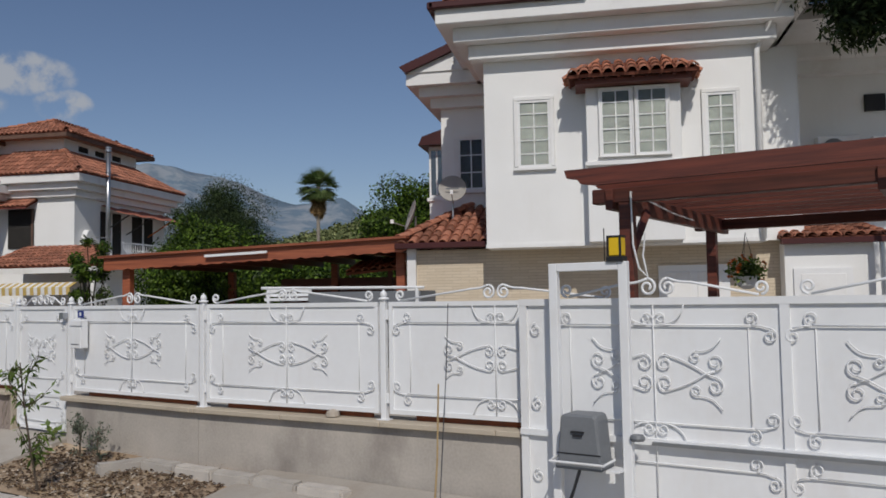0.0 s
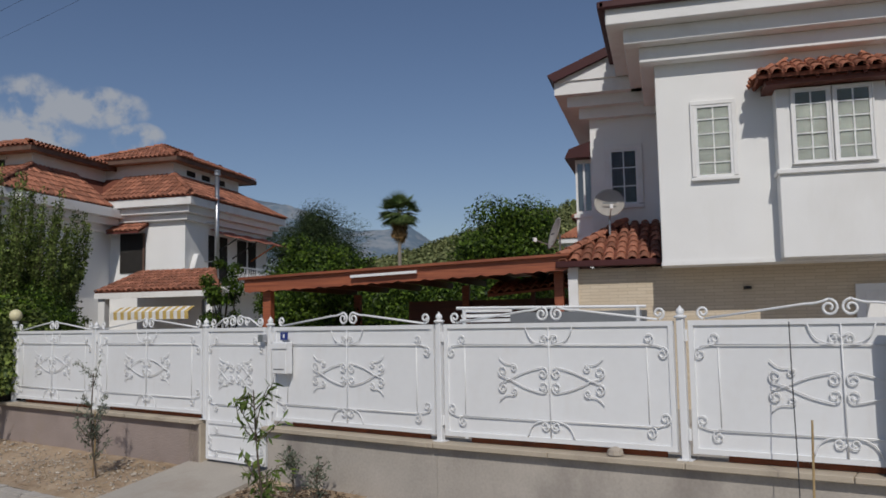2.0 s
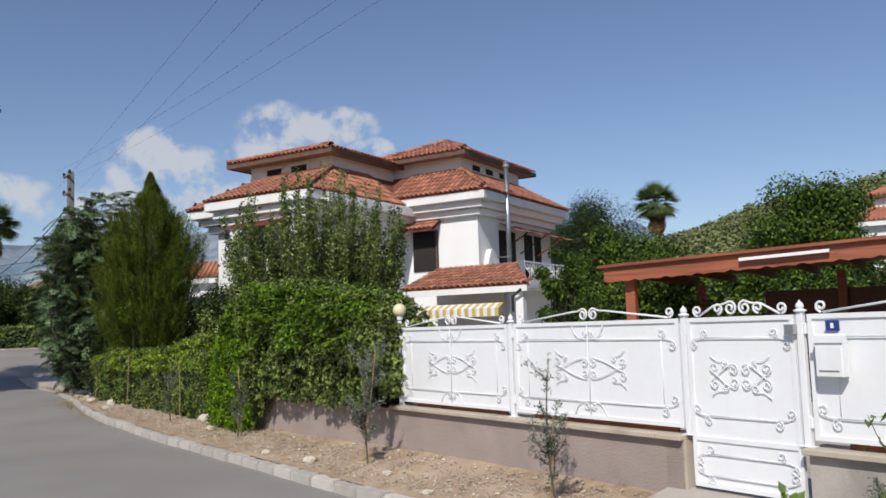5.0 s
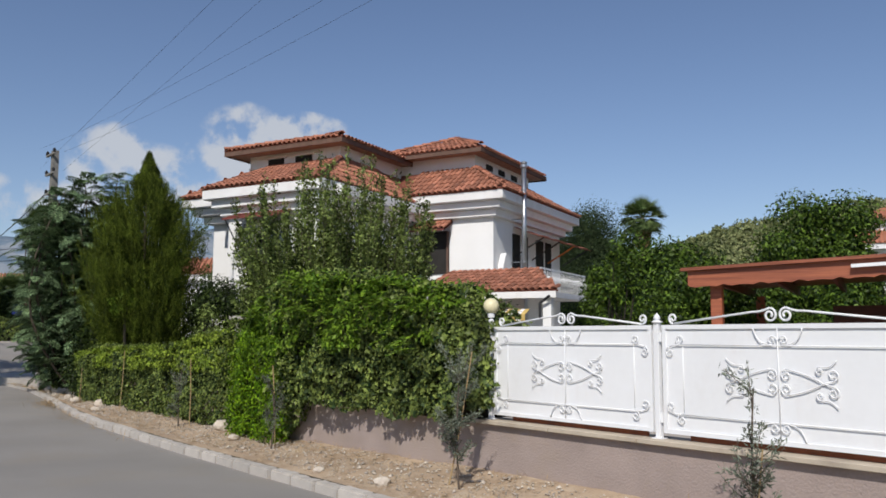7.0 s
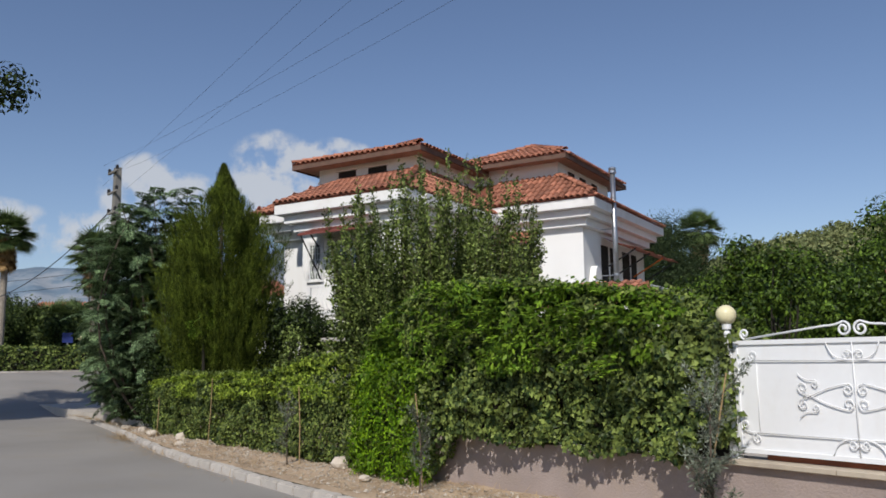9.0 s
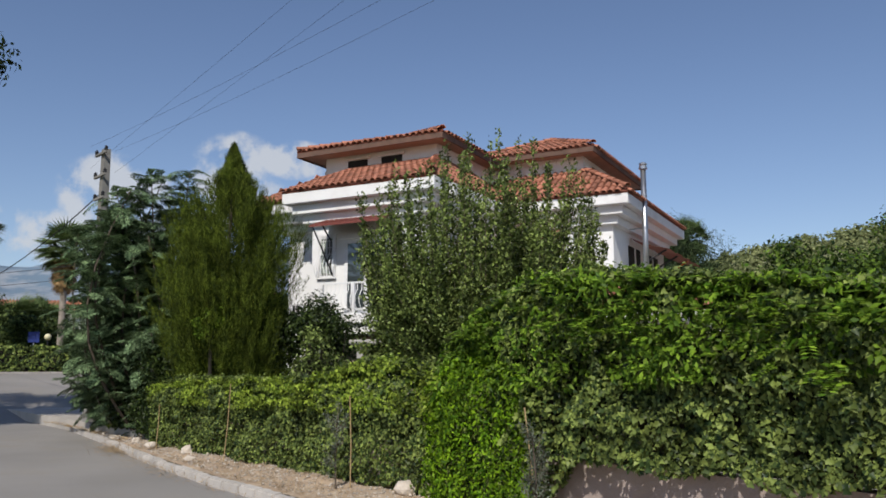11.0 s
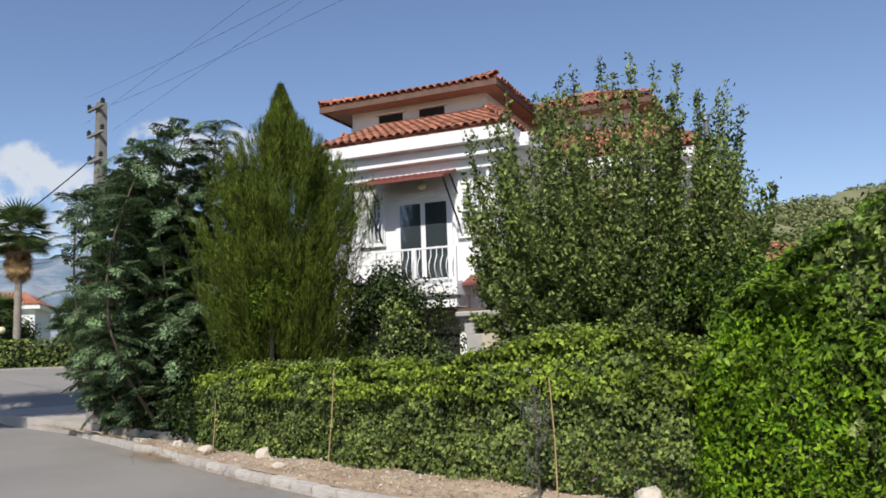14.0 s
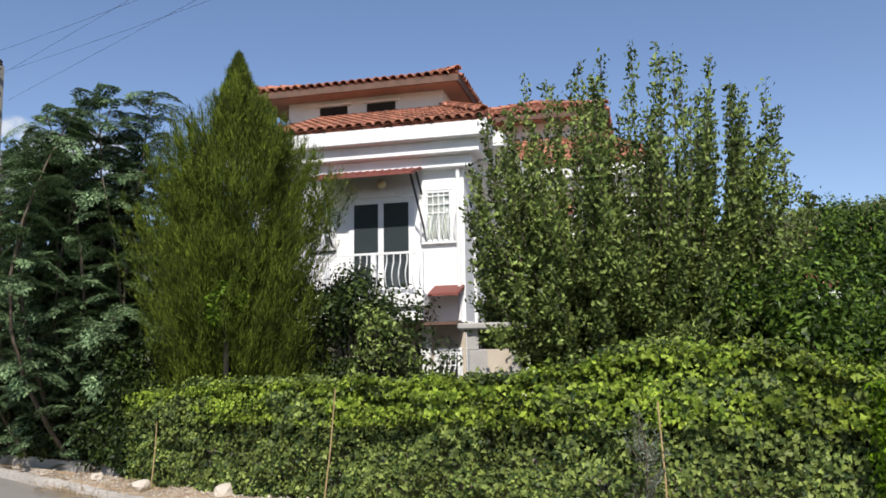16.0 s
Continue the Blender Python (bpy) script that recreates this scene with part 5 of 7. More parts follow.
# right wing: window with hood, side awning, balcony and porch
hood = part("window_hood", prism(bmesh.new(), ((26.35, 5.45), (26.35, 5.52), (27.0, 5.85), (27.0, 5.78)), "x", -21.1, -19.72), M["awning"], B)
tiled(hood, (-21.1, 26.35, 5.53), (-19.72, 26.35, 5.53), (-19.72, 27.0, 5.87), (-21.1, 27.0, 5.87), 0)
# no hollow here: a flat near-black sheet paints the recess's shade
part("recess_shade_sheet", box(bmesh.new(), -20.95, -19.85, 26.96, 26.995, 4.0, 5.5), M["dark"], B)
part("recess_frame", box(bmesh.new(), -19.92, -19.86, 26.9, 26.959, 3.9, 5.5), M["fasciawood"], B)
sa = thing("side_awning", "faded red canvas awning sagging on brackets over the side balcony", "awning")
bm = bmesh.new()
ring = []
for i in range(15):
    y = 28.6 + i * 0.37
    ring.append([bm.verts.new((-18.15 + 1.2 * k / 4, y, 5.75 - 0.42 * k / 4 - 0.05 * math.sin(math.pi * k / 4) + 0.03 * math.sin(i * 1.7))) for k in range(5)])
for a, b in zip(ring, ring[1:]):
    for k in range(4):
        bm.faces.new((a[k], b[k], b[k + 1], a[k + 1]))
part("canvas", bm, M["awningside"], sa, smooth=True)
for i in range(4):
    y = 28.8 + i * 1.6
    part("strut", tube(bmesh.new(), [(-18.15, y, 4.7), (-17.05, y, 5.32)], 0.03, n=5), M["black"] if i != 2 else M["orange"], sa)
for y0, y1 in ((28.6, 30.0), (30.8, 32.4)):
    # side openings are painted dark the same way
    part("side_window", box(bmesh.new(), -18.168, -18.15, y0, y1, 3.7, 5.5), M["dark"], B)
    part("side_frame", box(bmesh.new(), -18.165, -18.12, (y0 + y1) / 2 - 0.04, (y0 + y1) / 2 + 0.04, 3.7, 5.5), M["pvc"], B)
sb = thing("side_balcony", "white bowed metal balcony rail along the side wall", "balcony")
part("slab", box(bmesh.new(), -18.16, -17.0, 28.4, 33.2, 3.25, 3.45), M["trim"], sb)
part("top_rail", box(bmesh.new(), -17.08, -17.03, 28.4, 33.2, 4.2, 4.25), M["metal"], sb)
for i in range(30):
    y = 28.45 + i * 0.163
    part("bar", tube(bmesh.new(), [(-17.05, y, 4.2)] + [(-17.05 + 0.18 * math.sin(math.pi * k / 5), y, 4.0 - 0.5 * k / 5) for k in range(6)] + [(-17.05, y, 3.45)], 0.013, n=4), M["metal"], sb)
ac = thing("scroll_bracket", "white moulded wall ornament by the corner", "ornament", Matrix.Translation((-18.05, 27.6, 4.2)))
bm = prism(bmesh.new(), [(0.32 * math.cos(a) * (1 + 0.3 * math.sin(2 * a)), 0.5 * math.sin(a)) for a in np.linspace(0, 2 * math.pi, 18, endpoint=False)], "x", -0.1, 0.12)
part("moulding", bm, M["trim"], ac, bevel=0.02)
flue = thing("flue_pipe", "tall shiny steel flue pipe with capped top on the side wall", "flue", Matrix.Translation((-17.5, 28.1, 0)))
part("pipe", tube(bmesh.new(), [(0, 0, 3.4), (0, 0, 7.75)], 0.085, n=14), M["steel"], flue, smooth=True)
part("cowl", lathe(bmesh.new(), ((0.06, 0), (0.13, 0.02), (0.13, 0.1), (0.09, 0.12), (0.12, 0.16), (0.12, 0.2), (0.02, 0.24)), 14, (0, 0, 7.72)), M["steel"], flue)
for z in (4.4, 5.9, 6.9):
    part("clamp", lathe(bmesh.new(), ((0.095, 0), (0.095, 0.05)), 14, (0, 0, z)), M["steel"], flue)
    part("stay", box(bmesh.new(), -0.66, -0.08, -0.015, 0.015, z, z + 0.03), M["steel"], flue)
porch = thing("porch", "tiled porch roof on white posts with a striped awning", "porch")
tiled(porch, (-18.9, 23.0, 3.12), (-14.4, 23.0, 3.12), (-15.9, 25.2, 3.85), (-18.9, 25.2, 3.85), 1)
tiled(porch, (-14.4, 23.0, 3.12), (-15.7, 25.25, 3.12), (-15.9, 25.21, 3.85), (-15.9, 25.2, 3.85), 0)
part("beam", box(bmesh.new(), -18.9, -14.45, 22.98, 23.1, 2.9, 3.08), M["trim"], porch)
for x, y in ((-18.7, 23.2), (-14.75, 23.2)):
    part("post", box(bmesh.new(), x - 0.12, x + 0.12, y - 0.12, y + 0.12, 0.3, 2.9), M["white"], porch)
for i in range(22):
    x = -18.0 + i * 0.127
    part("awning_stripe", prism(bmesh.new(), ((22.62, 2.2), (22.6, 2.44), (22.97, 2.6), (22.97, 2.57), (22.63, 2.42), (22.65, 2.2)), "x", x, x + 0.125), M["stripe"] if i % 2 else M["trim"], porch, "yellow canvas stripe" if i % 2 else "white canvas stripe")
part("pipe", tube(bmesh.new(), [(-14.6, 22.9, 2.95), (-14.9, 22.95, 2.75), (-14.9, 22.95, 2.3)], 0.04, n=8), M["black"], porch)
part("back_wall", box(bmesh.new(), -18.9, -16.3, 25.21, 25.5, 0.3, 3.8), M["white"], porch)

# barbecue chimney in the garden
bbq = thing("barbecue", "concrete-block garden barbecue with flat capped chimney", "barbecue", pose(-20.15, 17.5, 0, 0, 0, 8))
part("block", box(bmesh.new(), -0.36, 0.36, -0.3, 0.3, 0.3, 1.95), M["block"], bbq, bevel=0.015)
for x in (-0.3, 0.3):
    part("pillar", box(bmesh.new(), x - 0.08, x + 0.08, -0.3, 0.3, 1.95, 2.22), M["block"], bbq)
part("back", box(bmesh.new(), -0.21, 0.21, 0.2, 0.29, 1.95, 2.22), M["block"], bbq)
part("cap", box(bmesh.new(), -0.5, 0.5, -0.42, 0.42, 2.22, 2.31), M["block"], bbq, bevel=0.02)
part("render", box(bmesh.new(), -0.1, 0.22, -0.315, -0.301, 1.3, 1.95), M["cap"], bbq, "cream render")


# ---- plants ----
def leaf_dirs(n, base, spread=0.8):
    return unit(np.asarray(base, float) + rng.normal(0, spread, (n, 3)))


def hedge_leaves(name, label, u0, u1, top, bottom, front, depth, per_m2, size, mat, seed, bulge=0.12, category="hedge"):
    """A clipped mass of creeper: leaves over its front, top and ends, standing outwards with gaps, and some within."""
    g = np.random.default_rng(seed)
    P, N = [], []
    tops = lambda u: np.interp(u, top[0], top[1])
    lows = lambda u: np.interp(u, bottom[0], bottom[1])
    hmean = np.mean(top[1]) - np.mean(bottom[1])
    n = int((u1 - u0) * hmean * per_m2)
    u = g.uniform(u0, u1, n)
    k = g.uniform(0, 1, n)
    wob = np.array([noise.noise((a * 0.9, b * 2.2, seed)) for a, b in zip(u, k)]) + 0.65 * np.array([noise.noise((a * 3.1, b * 6.0, seed + 3)) for a, b in zip(u, k)]) + 0.4 * np.array([noise.noise((a * 7.3, b * 11.0, seed + 5)) for a, b in zip(u, k)])
    z = lows(u) + (tops(u) - lows(u)) * k + 0.05 * wob
    edge = np.clip((1 - k) * 6, 0, 1)
    v = front - bulge * wob * 1.2 + 0.25 * (1 - np.sqrt(np.clip(edge, 0, 1))) * depth + np.abs(g.normal(0, 0.07, n))
    P.append(np.stack([u, v, z], 1)); N.append(np.tile((0, -1.0, 0.35), (n, 1)))
    n = int((u1 - u0) * depth * per_m2 * 0.9)
    u, v = g.uniform(u0, u1, n), front + g.uniform(0, depth, n)
    wob = np.array([noise.noise((a * 1.7, b * 2.2, seed + 9)) for a, b in zip(u, v)])
    P.append(np.stack([u, v, tops(u) + 0.15 * wob + np.abs(g.normal(0, 0.05, n)) - 0.04], 1)); N.append(np.tile((0, -0.3, 1.0), (n, 1)))
    for end, s in ((u0, -1), (u1, 1)):
        n = int(depth * (tops(end) - lows(end)) * per_m2)
        P.append(np.stack([end + s * np.abs(g.normal(0, 0.06, n)), front + g.uniform(0, depth, n), lows(end) + (tops(end) - lows(end)) * g.uniform(0, 1, n)], 1)); N.append(np.tile((s, -0.3, 0.3), (n, 1)))
    P, N = np.concatenate(P), np.concatenate(N)
    n = len(P)
    out = unit(N + g.normal(0, 0.45, (n, 3)))
    D = unit(np.cross(out, g.normal(0, 1, (n, 3))) + np.array((0, 0, -0.5)))
    return P, D, out, size * g.uniform(0.6, 1.35, n)


def hedge(name, label, sets, m, category="hedge", core=None):
    ob = thing(name, label, category, m, kind="stuff")
    for i, (arrays, mat, aspect) in enumerate(sets):
        P, D, out, s = arrays
        part("foliage", mass("foliage", P, D, out, s, s * aspect, mat, 0.14, "ivy" if mat in (M["ivy"], M["ivytop"]) and aspect > 0.6 else "leaf"), None, ob)
    # solid core, coloured near black in place of shade between the leaves
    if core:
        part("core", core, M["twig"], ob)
    return ob


TOPB = ((-24, -22.5, -21, -18.5, -17.3, -16.6, -16, -15.2, -14.3, -13.6), (1.35, 1.5, 1.52, 1.52, 1.56, 1.78, 1.86, 1.8, 1.6, 1.85))
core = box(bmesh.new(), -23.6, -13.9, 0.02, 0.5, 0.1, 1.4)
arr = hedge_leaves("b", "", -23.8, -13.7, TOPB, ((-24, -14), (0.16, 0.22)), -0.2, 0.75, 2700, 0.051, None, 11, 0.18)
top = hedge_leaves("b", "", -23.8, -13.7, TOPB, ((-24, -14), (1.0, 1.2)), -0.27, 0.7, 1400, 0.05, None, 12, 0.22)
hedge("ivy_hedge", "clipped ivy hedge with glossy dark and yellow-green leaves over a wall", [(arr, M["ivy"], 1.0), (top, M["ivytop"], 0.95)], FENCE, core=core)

TOPA = ((-14.2, -13.4, -12.6, -11.8, -10.8, -9.8, -9, -8.3), (1.9, 2.45, 2.75, 2.75, 2.62, 2.5, 2.4, 2.0))
LOWA = ((-14.2, -13, -12.6, -12.1, -11.6, -11, -10.4, -9.8, -9.2, -8.6, -8.2), (0.2, 0.25, 0.32, 0.8, 0.88, 0.78, 0.9, 0.76, 0.9, 0.8, 1.1))
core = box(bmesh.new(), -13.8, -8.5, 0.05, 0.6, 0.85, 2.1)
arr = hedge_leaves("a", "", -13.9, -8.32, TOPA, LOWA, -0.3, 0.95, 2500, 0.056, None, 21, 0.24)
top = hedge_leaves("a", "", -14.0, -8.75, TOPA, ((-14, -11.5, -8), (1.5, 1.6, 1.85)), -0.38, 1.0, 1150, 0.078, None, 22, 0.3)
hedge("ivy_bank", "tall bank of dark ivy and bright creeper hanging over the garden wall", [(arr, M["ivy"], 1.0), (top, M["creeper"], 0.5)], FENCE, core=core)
arr = hedge_leaves("l", "", -14.2, -12.75, ((-14.3, -13.6, -12.7), (1.5, 1.95, 1.7)), ((-14.3, -12.7), (0.2, 0.2)), -0.48, 0.35, 1700, 0.062, None, 31, 0.2)
hedge("lime_creeper", "bright lime-green creeper trailing down to the soil", [(arr, M["lime"], 0.45)], FENCE, category="creeper")


def limb(bm, a, b, r0, r1, bend=0.1, n=5, g=rng):
    a, b = np.array(a, float), np.array(b, float)
    L = np.linalg.norm(b - a)
    off = g.normal(0, bend * L * 0.5, 3)
    pts = [a + (b - a) * k / n + off * math.sin(math.pi * k / n) for k in range(n + 1)]
    tube(bm, [Vector(p) for p in pts], r0, r1, 6)
    return np.array(pts)


def along(pts, count, g):
    k = g.uniform(0, len(pts) - 1.001, count)
    i = k.astype(int)
    return pts[i] + (pts[i + 1] - pts[i]) * (k - i)[:, None], unit(pts[i + 1] - pts[i])


def upright_tree(name, label, x, y, z, height, spread, shoots, leaves, size, mat, seed, category="tree"):
    """A vase of limbs with long upright shoots, each set with leaves to its tip."""
    g = np.random.default_rng(seed)
    ob = thing(name, label, category, Matrix.Translation((x, y, z)))
    bm = bmesh.new()
    limb(bm, (0, 0, -0.2), (0, 0, 0.7), 0.11, 0.09, 0.03)
    tips = []
    for i in range(8):
        a = 2 * math.pi * i / 8 + g.uniform(-0.3, 0.3)
        r = spread * g.uniform(0.35, 0.55)
        pts = limb(bm, (0, 0, 0.6), (r * math.cos(a), r * math.sin(a), height * g.uniform(0.3, 0.42)), 0.06, 0.03, 0.15, g=g)
        tips.append(pts)
    P, D = [], []
    twig = bmesh.new()
    for i in range(shoots):
        turn = (i * 2.39996 + g.normal(0, 0.2)) % (2 * math.pi)
        base = tips[int(turn / (2 * math.pi) * 8 + 0.5) % 8]
        s, _ = along(base[1:], 1, g)
        s = s[0]
        a = turn
        tall = i % 4 == 0
        out = spread * math.sqrt(g.uniform(0.03, 1.0)) * (1.0 if tall else 0.97)
        rim = out / spread
        top = height * (1.0 - 0.24 * rim ** 2) * (g.uniform(0.8, 1.04) if tall else g.uniform(0.36, 0.84))
        tip = np.array((out * math.cos(a), out * math.sin(a), top))
        lean = 0.92 if tall else 0.78
        mid = np.array((lean * out * math.cos(a), lean * out * math.sin(a), s[2] * 0.55 + top * 0.22))
        t = np.linspace(0, 1, 11)[:, None]
        pts = (1 - t) ** 2 * s + 2 * t * (1 - t) * mid + t ** 2 * tip
        tube(twig, [Vector(p) for p in pts], 0.018, 0.004, 3)
        c = int(leaves * (1.25 if tall else 0.95) * g.uniform(0.8, 1.2))
        p, d = along(pts[2:] if tall else pts, c, g)
        P.append(p + g.normal(0, 0.042 if tall else 0.052, p.shape) * np.array((1, 1, 0.6))); D.append(d)
        if tall:
            continue
        for _ in range(5):
            q, qd = along(pts[:8], 1, g)
            e = q[0] + unit(g.normal(0, 0.7, 3) + np.array((q[0][0], q[0][1], 0)) * 0.3 + np.array((0, 0, 1.1))) * g.uniform(0.2, 0.55)
            side = np.stack([q[0], (q[0] + e) / 2 + g.normal(0, 0.02, 3), e])
            p, d = along(side, c // 6, g)
            P.append(p + g.normal(0, 0.04, p.shape)); D.append(d)
    P, D = np.concatenate(P), np.concatenate(D)
    n = len(P)
    dirs = unit(D * 0.7 + g.normal(0, 0.7, (n, 3)) + np.array((0, 0, -0.1)))
    part("trunk", bm, M["bark"], ob, smooth=True)
    tagged(part("twigwork", twig, M["bark"], ob), kind="stuff")
    s = size * g.uniform(0.7, 1.3, n)
    part("crown", mass("crown", P, dirs, g.normal(0, 1, (n, 3)), s, s * 0.55, mat, 0.15), None, ob)
    return ob


upright_tree("pear_tree", "pear tree with many long upright leafy shoots", -18.25, 18.1, 0.3, 6.0, 2.5, 380, 500, 0.075, M["pear"], 5)


def plume_tree(name, label, x, y, z, height, radius, plumes, mat, seed):
    """A dense column of feathery upright sprays, widest below its middle and drawn to a point."""
    g = np.random.default_rng(seed)
    ob = thing(name, label, "tree", Matrix.Translation((x, y, z)))
    bm = bmesh.new()
    limb(bm, (0, 0, -0.1), (0, 0, height * 0.9), 0.12, 0.02, 0.02)
    part("trunk", bm, M["bark"], ob)
    P, D, S = [], [], []
    boughs = [(1.0 - g.uniform(0.0, 0.97) ** 0.95, g.uniform(0, 2 * math.pi), g.uniform(0.82, 1.12)) for _ in range(plumes // 6)]
    for i in range(plumes):
        h, a, reach = boughs[i % len(boughs)]
        h = min(1.0, max(0.02, h + g.normal(0, 0.03)))
        prof = np.interp(h, (0, 0.15, 0.3, 0.45, 0.58, 0.72, 0.8, 0.86, 0.92, 0.96, 1.0), (0.62, 0.72, 0.84, 0.95, 1.0, 0.88, 0.68, 0.47, 0.22, 0.1, 0.01))
        a += g.normal(0, 0.16)
        lump = reach + 0.3 * noise.noise((math.cos(a) * 1.7, math.sin(a) * 1.7, h * 4.5 + seed)) + 0.2 * noise.noise((math.cos(a) * 4, math.sin(a) * 4, h * 11 + seed))
        r = radius * prof * lump * (g.uniform(0.55, 1.0) if i % 5 else g.uniform(0.98, 1.2))
        tip = np.array((r * math.cos(a), r * math.sin(a), h * height))
        L = min(1.7, r * 1.1 + 0.6)
        root = tip * np.array((0.25, 0.25, 1)) - np.array((0, 0, L * 0.75))
        mid = tip * np.array((0.85, 0.85, 1)) - np.array((0, 0, L * 0.45))
        c = 170
        k = g.uniform(0.25, 1, c)[:, None]
        p = (1 - k) ** 2 * root + 2 * k * (1 - k) * mid + k ** 2 * tip
        tang = unit(2 * (1 - k) * (mid - root) + 2 * k * (tip - mid))
        d = unit(tang + np.array((0, 0, 0.35)) + g.normal(0, 0.42, (c, 3)))
        P.append(p + g.normal(0, 0.06, (c, 3)) * (1.3 - k)); D.append(d); S.append(g.uniform(0.05, 0.14, c))
    P, D, S = np.concatenate(P), np.concatenate(D), np.concatenate(S)
    part("crown", mass("crown", P, D, g.normal(0, 1, P.shape), S, 0.006 + S * 0.035, mat, 0.1), None, ob)
    return ob


plume_tree("juniper_tree", "dense feathery green juniper with a pointed top", -24.35, 17.75, 0.2, 6.6, 1.42, 2700, M["juniper"], 8)


def frond_points(base, direction, length, g, droop=0.5, pairs=8, leaf=8):
    """A twice-feathered leaf: leaflets in flat rows along side stalks."""
    P, D, U = [], [], []
    d = unit(np.array(direction, float))
    side = unit(np.cross(d, (0, 0, 1)))
    for i in range(pairs):
        k = (i + 1) / pairs
        p = base + d * length * k + np.array((0, 0, -droop * length * k * k))
        tang = unit(d + np.array((0, 0, -2 * droop * k)))
        for s in (-1, 1):
            sl = length * 0.34 * math.sin(math.pi * (0.15 + 0.8 * k))
            sd = unit(side * s + tang * 0.55 + np.array((0, 0, -0.15)))
            q = np.linspace(0.08, 1, leaf)[:, None]
            pts = p + sd * sl * q + np.array((0, 0, -0.12 * sl)) * q ** 2
            for w in (-1, 1):
                ld = unit(tang * w + sd * 0.35)
                P.append(pts); D.append(np.tile(ld, (leaf, 1))); U.append(np.tile(np.cross(side, tang) * 1.0 + np.array((0, 0, 0.3)), (leaf, 1)))
    return np.concatenate(P), np.concatenate(D), np.concatenate(U)


def feathery_tree(name, label, x, y, z, height, radius, stems, fronds, seed):
    g = np.random.default_rng(seed)
    ob = thing(name, label, "tree", Matrix.Translation((x, y, z)))
    bm = bmesh.new()
    P, D, U = [], [], []
    for i in range(stems):
        a = 2 * math.pi * i / stems + g.uniform(-0.4, 0.4)
        r = radius * g.uniform(0.2, 0.95)
        top = height * (1 - 0.45 * (r / radius) ** 2) * g.uniform(0.8, 1.0) - 0.35
        pts = limb(bm, (0.25 * math.cos(a), 0.25 * math.sin(a), -0.1), (r * math.cos(a), r * math.sin(a), top), 0.045, 0.01, 0.16, 7, g)
        for j in range(fronds):
            k = 1 - 0.86 * (j / fronds) ** 1.1 * g.uniform(0.85, 1.1)
            p = pts[0] + (pts[-1] - pts[0]) * k
            idx = min(6.99, max(0.1, k * 7))
            p = pts[min(6, int(idx))] + (pts[min(7, int(idx) + 1)] - pts[min(6, int(idx))]) * (idx - int(idx))
            b = j * 2.4 + g.uniform(-0.4, 0.4)
            d = (math.cos(b), math.sin(b), g.uniform(0.0, 1.3))
            fp = frond_points(p, d, g.uniform(0.45, 0.85), g, g.uniform(0.3, 0.8))
            P.append(fp[0]); D.append(fp[1]); U.append(fp[2])
    P, D, U = np.concatenate(P), np.concatenate(D), np.concatenate(U)
    n = len(P)
    tagged(part("stemwork", bm, M["bark"], ob, smooth=True), kind="stuff")
    part("crown", mass("crown", P + g.normal(0, 0.006, P.shape), D + g.normal(0, 0.12, D.shape), U + g.normal(0, 0.15, U.shape), 0.07 * g.uniform(0.8, 1.4, n), 0.03, M["feather"], 0.1), None, ob)
    return ob


feathery_tree("feathery_tree", "young mimosa-like tree with feathery grey-green leaves", -27.3, 18.3, 0.15, 7.6, 1.9, 22, 42, 15)
feathery_tree("feathery_shrub", "feathery grey-green sapling at the road's edge", -26.2, 18.0, 0.1, 4.0, 1.4, 11, 24, 16)
feathery_tree("feathery_tree", "tall feathery young tree crowded beside its twin", -29.4, 19.2, 0.15, 7.2, 1.9, 20, 36, 18)
feathery_tree("feathery_shrub", "drooping feathery sapling under the taller trees", -28.2, 18.7, 0.1, 5.2, 1.8, 12, 26, 17)


def bush(name, label, x, y, z, rx, ry, rz, count, size, mat, seed, category="bush", trunk=0.0, clumps=26, aspect=0.5, core=0.62):
    """A crown of clumps of leaves on branching limbs, with an uneven outline and gaps."""
    g = np.random.default_rng(seed)
    ob = thing(name, label, category, Matrix.Translation((x, y, z)))
    bm = bmesh.new()
    zc = trunk + rz
    limb(bm, (0, 0, -0.2), (0, 0, trunk + 0.4 * rz), 0.04 + 0.03 * rx, 0.03 + 0.01 * rx, 0.05, g=g)
    P, N = [], []
    for i in range(clumps):
        d = unit(g.normal(0, 1, 3) + np.array((0, 0, 0.15)))
        c = d * np.array((rx, ry, rz)) * g.uniform(0.35, 0.86)
        rad = g.uniform(0.24, 0.46) * min(rx, rz)
        limb(bm, (0, 0, trunk + 0.3 * rz), c + np.array((0, 0, zc)), 0.02 + 0.012 * rx, 0.008, 0.12, 4, g)
        m = int(count / clumps * g.uniform(0.6, 1.4))
        q = unit(g.normal(0, 1, (m, 3)))
        P.append(c + q * (rad * g.uniform(0.45, 1.12, m))[:, None] * np.array((1, 1, 0.85)) + np.array((0, 0, zc))); N.append(q)
    P, N = np.concatenate(P), np.concatenate(N)
    keep = P[:, 2] > 0.02
    P, N = P[keep], N[keep]
    n = len(P)
    out = unit(N + np.array((0, 0, 0.5)) + g.normal(0, 0.55, (n, 3)))
    D = unit(np.cross(out, g.normal(0, 1, (n, 3))) + np.array((0, 0, -0.35)))
    s = size * g.uniform(0.65, 1.35, n)
    # limbs take the same near-black, painting the crown's gaps as shade
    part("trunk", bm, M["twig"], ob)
    part("crown", mass("crown", P, D, out, s, s * aspect, mat, 0.12), None, ob)
    return ob


